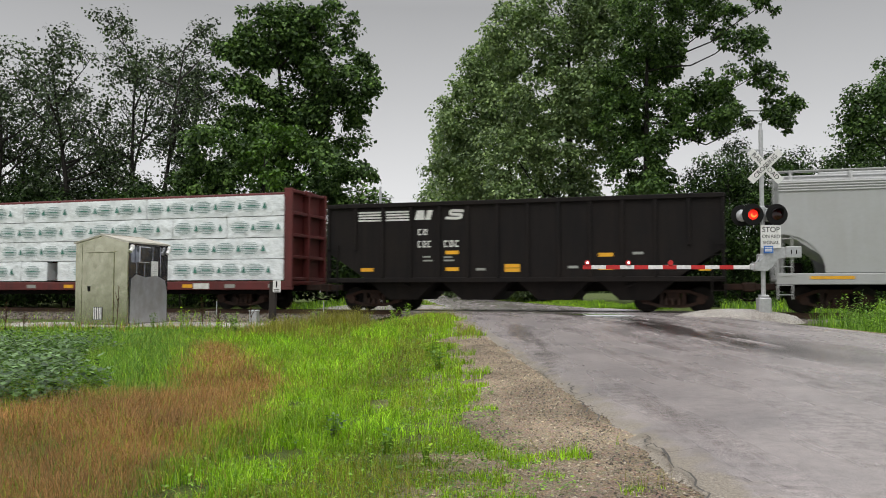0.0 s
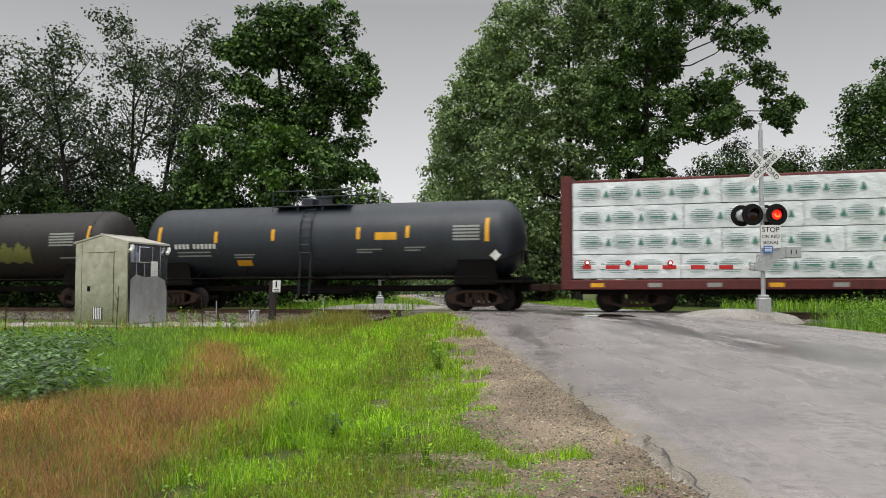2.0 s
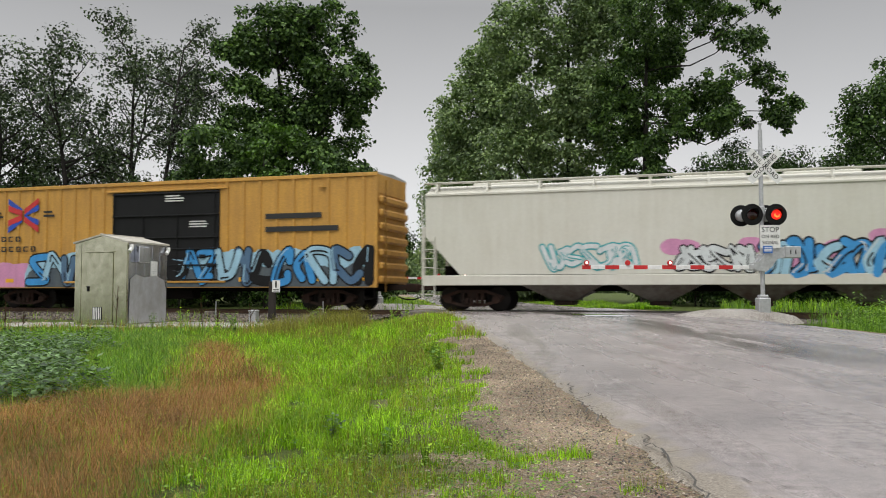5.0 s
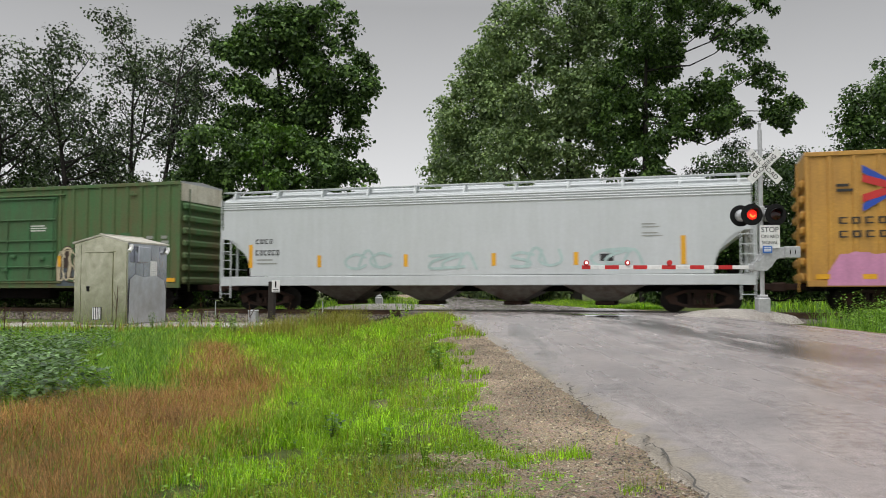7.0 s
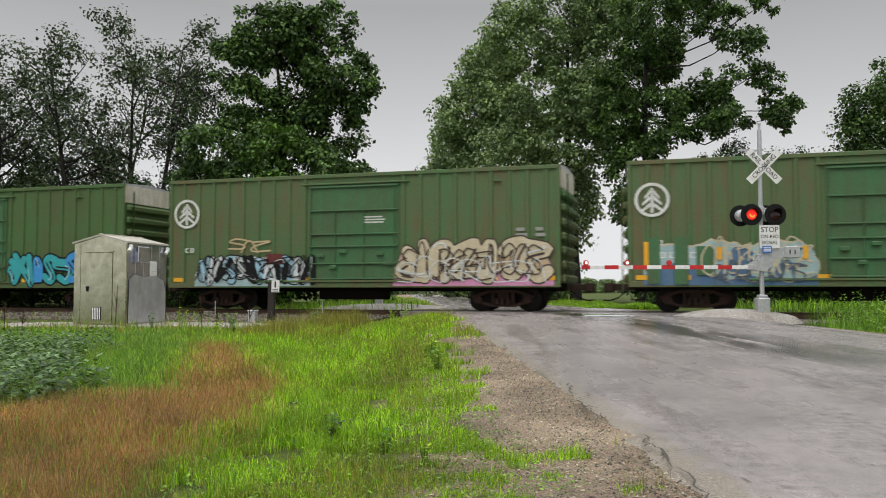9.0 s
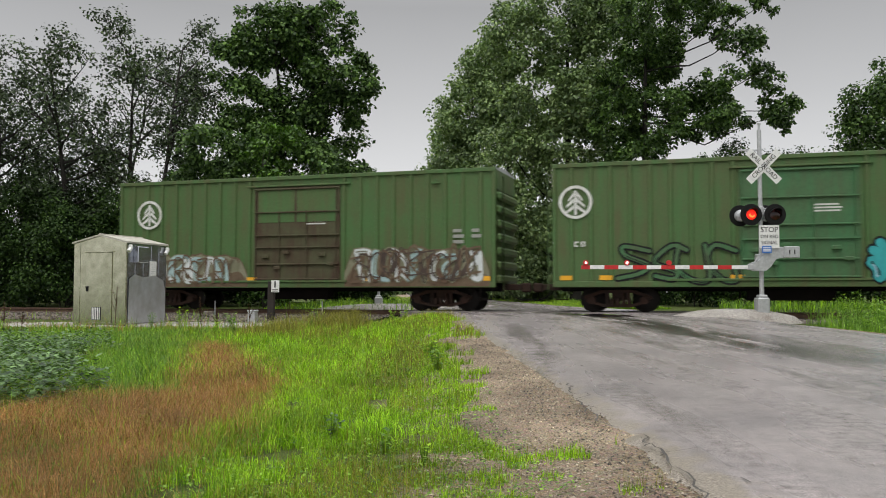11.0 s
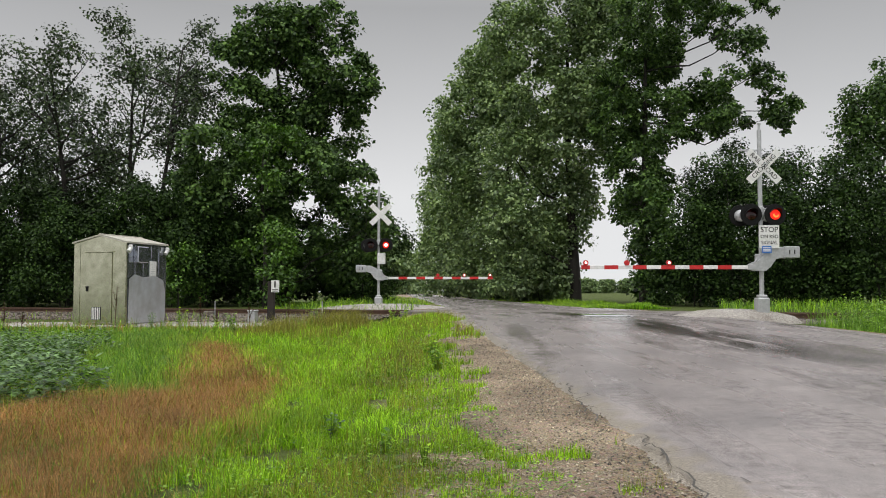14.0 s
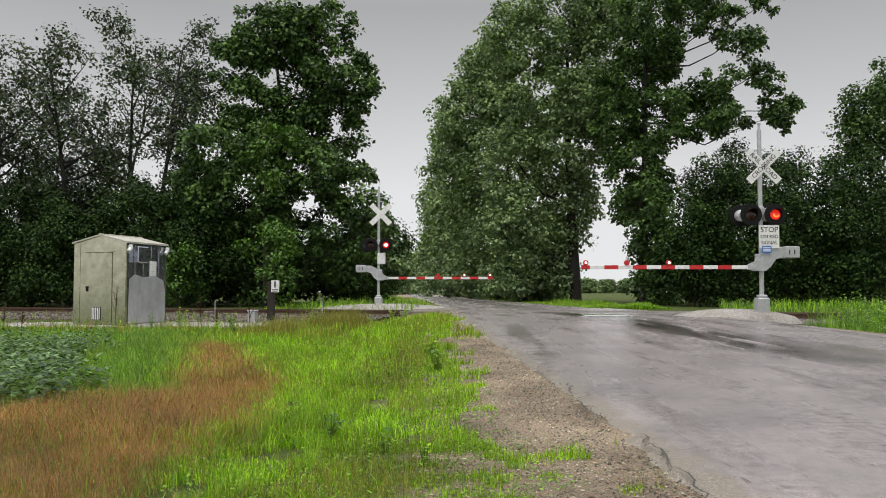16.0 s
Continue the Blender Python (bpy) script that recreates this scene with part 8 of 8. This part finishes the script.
        for i in range(count):
            y = y0 + (y1 - y0) * nr.random() ** power
            l = nr.uniform(l0, l1)
            x, _ = along(l, y)
            r = nr.uniform(s0, s1)
            a = nr.uniform(0, 6.28)
            c, q = math.cos(a), math.sin(a)
            p = octa * r * nr.uniform(0.6, 1.25, (6, 3))
            p = np.stack([p[:, 0] * c - p[:, 1] * q + x, p[:, 0] * q + p[:, 1] * c + y, p[:, 2] + ground_z(x, y) + r * 0.3], 1)
            V.append(p)
            F.append(faces + 6 * i)
        d = bpy.data.meshes.new(name)
        d.from_pydata(np.concatenate(V).tolist(), [], np.concatenate(F).tolist())
        d.materials.append(material)
        tagged(new(name, d), label, "gravel", kind="stuff")
    stones("verge_gravel", 12000, 0.1, 1.66, 3.0, 18, 0.003, 0.013, MAT["stone_bits"], "loose small stones on the gravel verge")
    stones("broken_asphalt", 1500, 1.12, 1.50, 3.0, 20, 0.003, 0.011, MAT["tar_bits"], "crumbs of broken asphalt along the road edge", 1.3)
    stones("apron_gravel", 2500, -12.5, -1.0, 22.6, 28.5, 0.02, 0.05, MAT["stone_bits"], "pale crushed stones round the hut", 1.0)
    nr = np.random.default_rng(77)
    octa = np.array([(1, 0, 0), (-1, 0, 0), (0, 1, 0), (0, -1, 0), (0, 0, 0.8), (0, 0, -0.6)])
    faces = np.array([(0, 2, 4), (2, 1, 4), (1, 3, 4), (3, 0, 4), (2, 0, 5), (1, 2, 5), (3, 1, 5), (0, 3, 5)])
    V, F = [], []
    for i in range(6500):
        sx, d = nr.uniform(-27, -1.8), nr.uniform(-5.0, 3.0)
        y = d - 1.55
        z = -0.27 + 0.10 * ease(-4.6, -1.6, y)
        r = nr.uniform(0.02, 0.055)
        p = octa * r * nr.uniform(0.6, 1.3, (6, 3)) + np.array(on_track(sx, d, z + 0.3 * r))
        V.append(p)
        F.append(faces + 6 * i)
    d = bpy.data.meshes.new("ballast_stones")
    d.from_pydata(np.concatenate(V).tolist(), [], np.concatenate(F).tolist())
    d.materials.append(MAT["ballast_bits"])
    tagged(new("ballast_stones", d), "loose grey and brown ballast stones along the track", "gravel", kind="stuff")
    # jagged cracks along and across the edge of the asphalt
    def crack(l, y, dl, dy, steps, w0, w1):
        pts = [(l, y)]
        for _ in range(steps):
            l, y = l + dl * rng.uniform(0.1, 1.9) + rng.uniform(-0.05, 0.05), y + dy * rng.uniform(0.3, 1.7)
            pts.append((l, y))
        s = Shape()
        row = []
        for k, (a, b) in enumerate(pts):
            w = rng.uniform(w0, w1) * (0.35 if k in (0, len(pts) - 1) else 1.0)
            for e in (-w, w):
                x, _ = along(a + e, b)
                row.append((x, b, road_top(a, b) + 0.007))
        s.add(row, [(2 * k, 2 * k + 1, 2 * k + 3, 2 * k + 2) for k in range(len(pts) - 1)])
        tagged(part("road_crack", s, MAT["tar_bits"]), "thin dark crack in the asphalt surface", "crack", "road cracks", "structure")

    for y, n in ((3.9, 8), (4.7, 7), (5.3, 7), (6.0, 9), (6.9, 7), (7.7, 9), (9.0, 9), (10.6, 7), (12.4, 8)):
        crack(1.40 + 0.13 * ease(4.0, 7.0, y) + rng.uniform(0.0, 0.07), y, 0.004, 0.10, n, 0.0025 + 0.0004 * y, 0.006 + 0.0006 * y)
    for y, l, dl, dy in ((6.75, 1.60, 0.075, 0.02), (5.6, 1.65, 0.06, -0.04), (5.0, 1.58, 0.05, 0.05), (4.5, 1.75, 0.05, -0.06), (7.4, 1.60, 0.05, 0.06), (9.6, 1.62, 0.06, 0.09), (4.8, 2.45, 0.05, -0.03)):
        crack(l - 0.08, y, dl, dy, 6, 0.003, 0.007)


MAT["ballast_bits"] = leafy("loose_ballast", (0.055, 0.045, 0.038), (0.27, 0.235, 0.205), 0.85, 0.0, 0.3)
MAT["dock"] = leafy("dead_dock", (0.045, 0.022, 0.014), (0.16, 0.085, 0.045), 0.8, 0.1, 0.2)
MAT["stone_bits"] = leafy("loose_stones", (0.10, 0.085, 0.068), (0.56, 0.49, 0.40), 0.85, 0.0, 0.3)
MAT["tar_bits"] = leafy("asphalt_crumbs", (0.035, 0.032, 0.03), (0.16, 0.15, 0.14), 0.7, 0.0, 0.4)


def wet_patch(name, l, y, rx, ry, seed, material, label, lift):
    """A damp or flooded patch with a ragged edge, drawn out along the road."""
    s = Shape()
    n, k = 56, 5
    for j in range(k + 1):
        for i in range(n):
            a = 2 * math.pi * i / n
            e = 1 + 0.30 * noise.noise(Vector((math.cos(a) * 2.2, math.sin(a) * 2.2, seed))) + 0.16 * noise.noise(Vector((math.cos(a) * 7, math.sin(a) * 7, seed)))
            yy = y + ry * e * j / k * math.sin(a)
            x, _ = along(l + rx * e * j / k * math.cos(a), yy)
            s.v.append((x, yy, road_top(l + rx * e * j / k * math.cos(a), yy) + lift))
    s.f += [(j * n + i, j * n + (i + 1) % n, (j + 1) * n + (i + 1) % n, (j + 1) * n + i) for j in range(k) for i in range(n)]
    tagged(part(name, s, MAT[material], smooth=True), label, "wet patch", "wet patches on the road", "structure")


wet_patch("puddle", 5.75, 24.6, 0.75, 2.0, 5, "water", "shallow puddle on the asphalt", 0.008)
build_grass()
build_weeds()


# ---- what moves ----
def motions():
    """The train rolls past at an even speed, its wheels turn, and the crossing lamps flash by turns."""
    for root, mid in CARS:
        walk(root, [(t, pose(*on_track(mid + SPEED * t, 1.55), 0, 0, -17.38)) for t in (0.0, 8.0, SECONDS)])
    steps = int(SECONDS * FPS)
    spin = math.degrees(SPEED / FPS / 0.445)
    for k, wheels in WHEELS.items():
        x = wheels[0].location.x
        walk(wheels[0], [(i / FPS, pose(x, 0, 0.445, 0, spin * i, 0)) for i in range(steps + 1)])
        keys = wheels[0].animation_data
        for w in wheels[1:]:
            w.rotation_mode = "QUATERNION"
            w.animation_data_create()
            w.animation_data.action = keys.action
            w.animation_data.action_slot = keys.action_slot
    # a lamp is lit while its bulb stands at the lens, and dark while it is drawn back into the housing
    for name, first in (("flasher_a", True), ("flasher_b", False), ("arm_a", True), ("arm_b", False)):
        for bulb in FLASH[name]:
            base = bulb.matrix_basis.copy()
            back = base @ pose(0, 0.07 if name.startswith("fl") else 0.03, 0)
            rows, lit, t = [], first, FLASH_START
            rows.append((0.0, base if lit else back))
            while t < SECONDS:
                rows += [(t - 1 / FPS, base if lit else back), (t, back if lit else base)]
                lit, t = not lit, t + FLASH_HALF
            rows.append((SECONDS, base if lit else back))
            walk(bulb, rows)


motions()
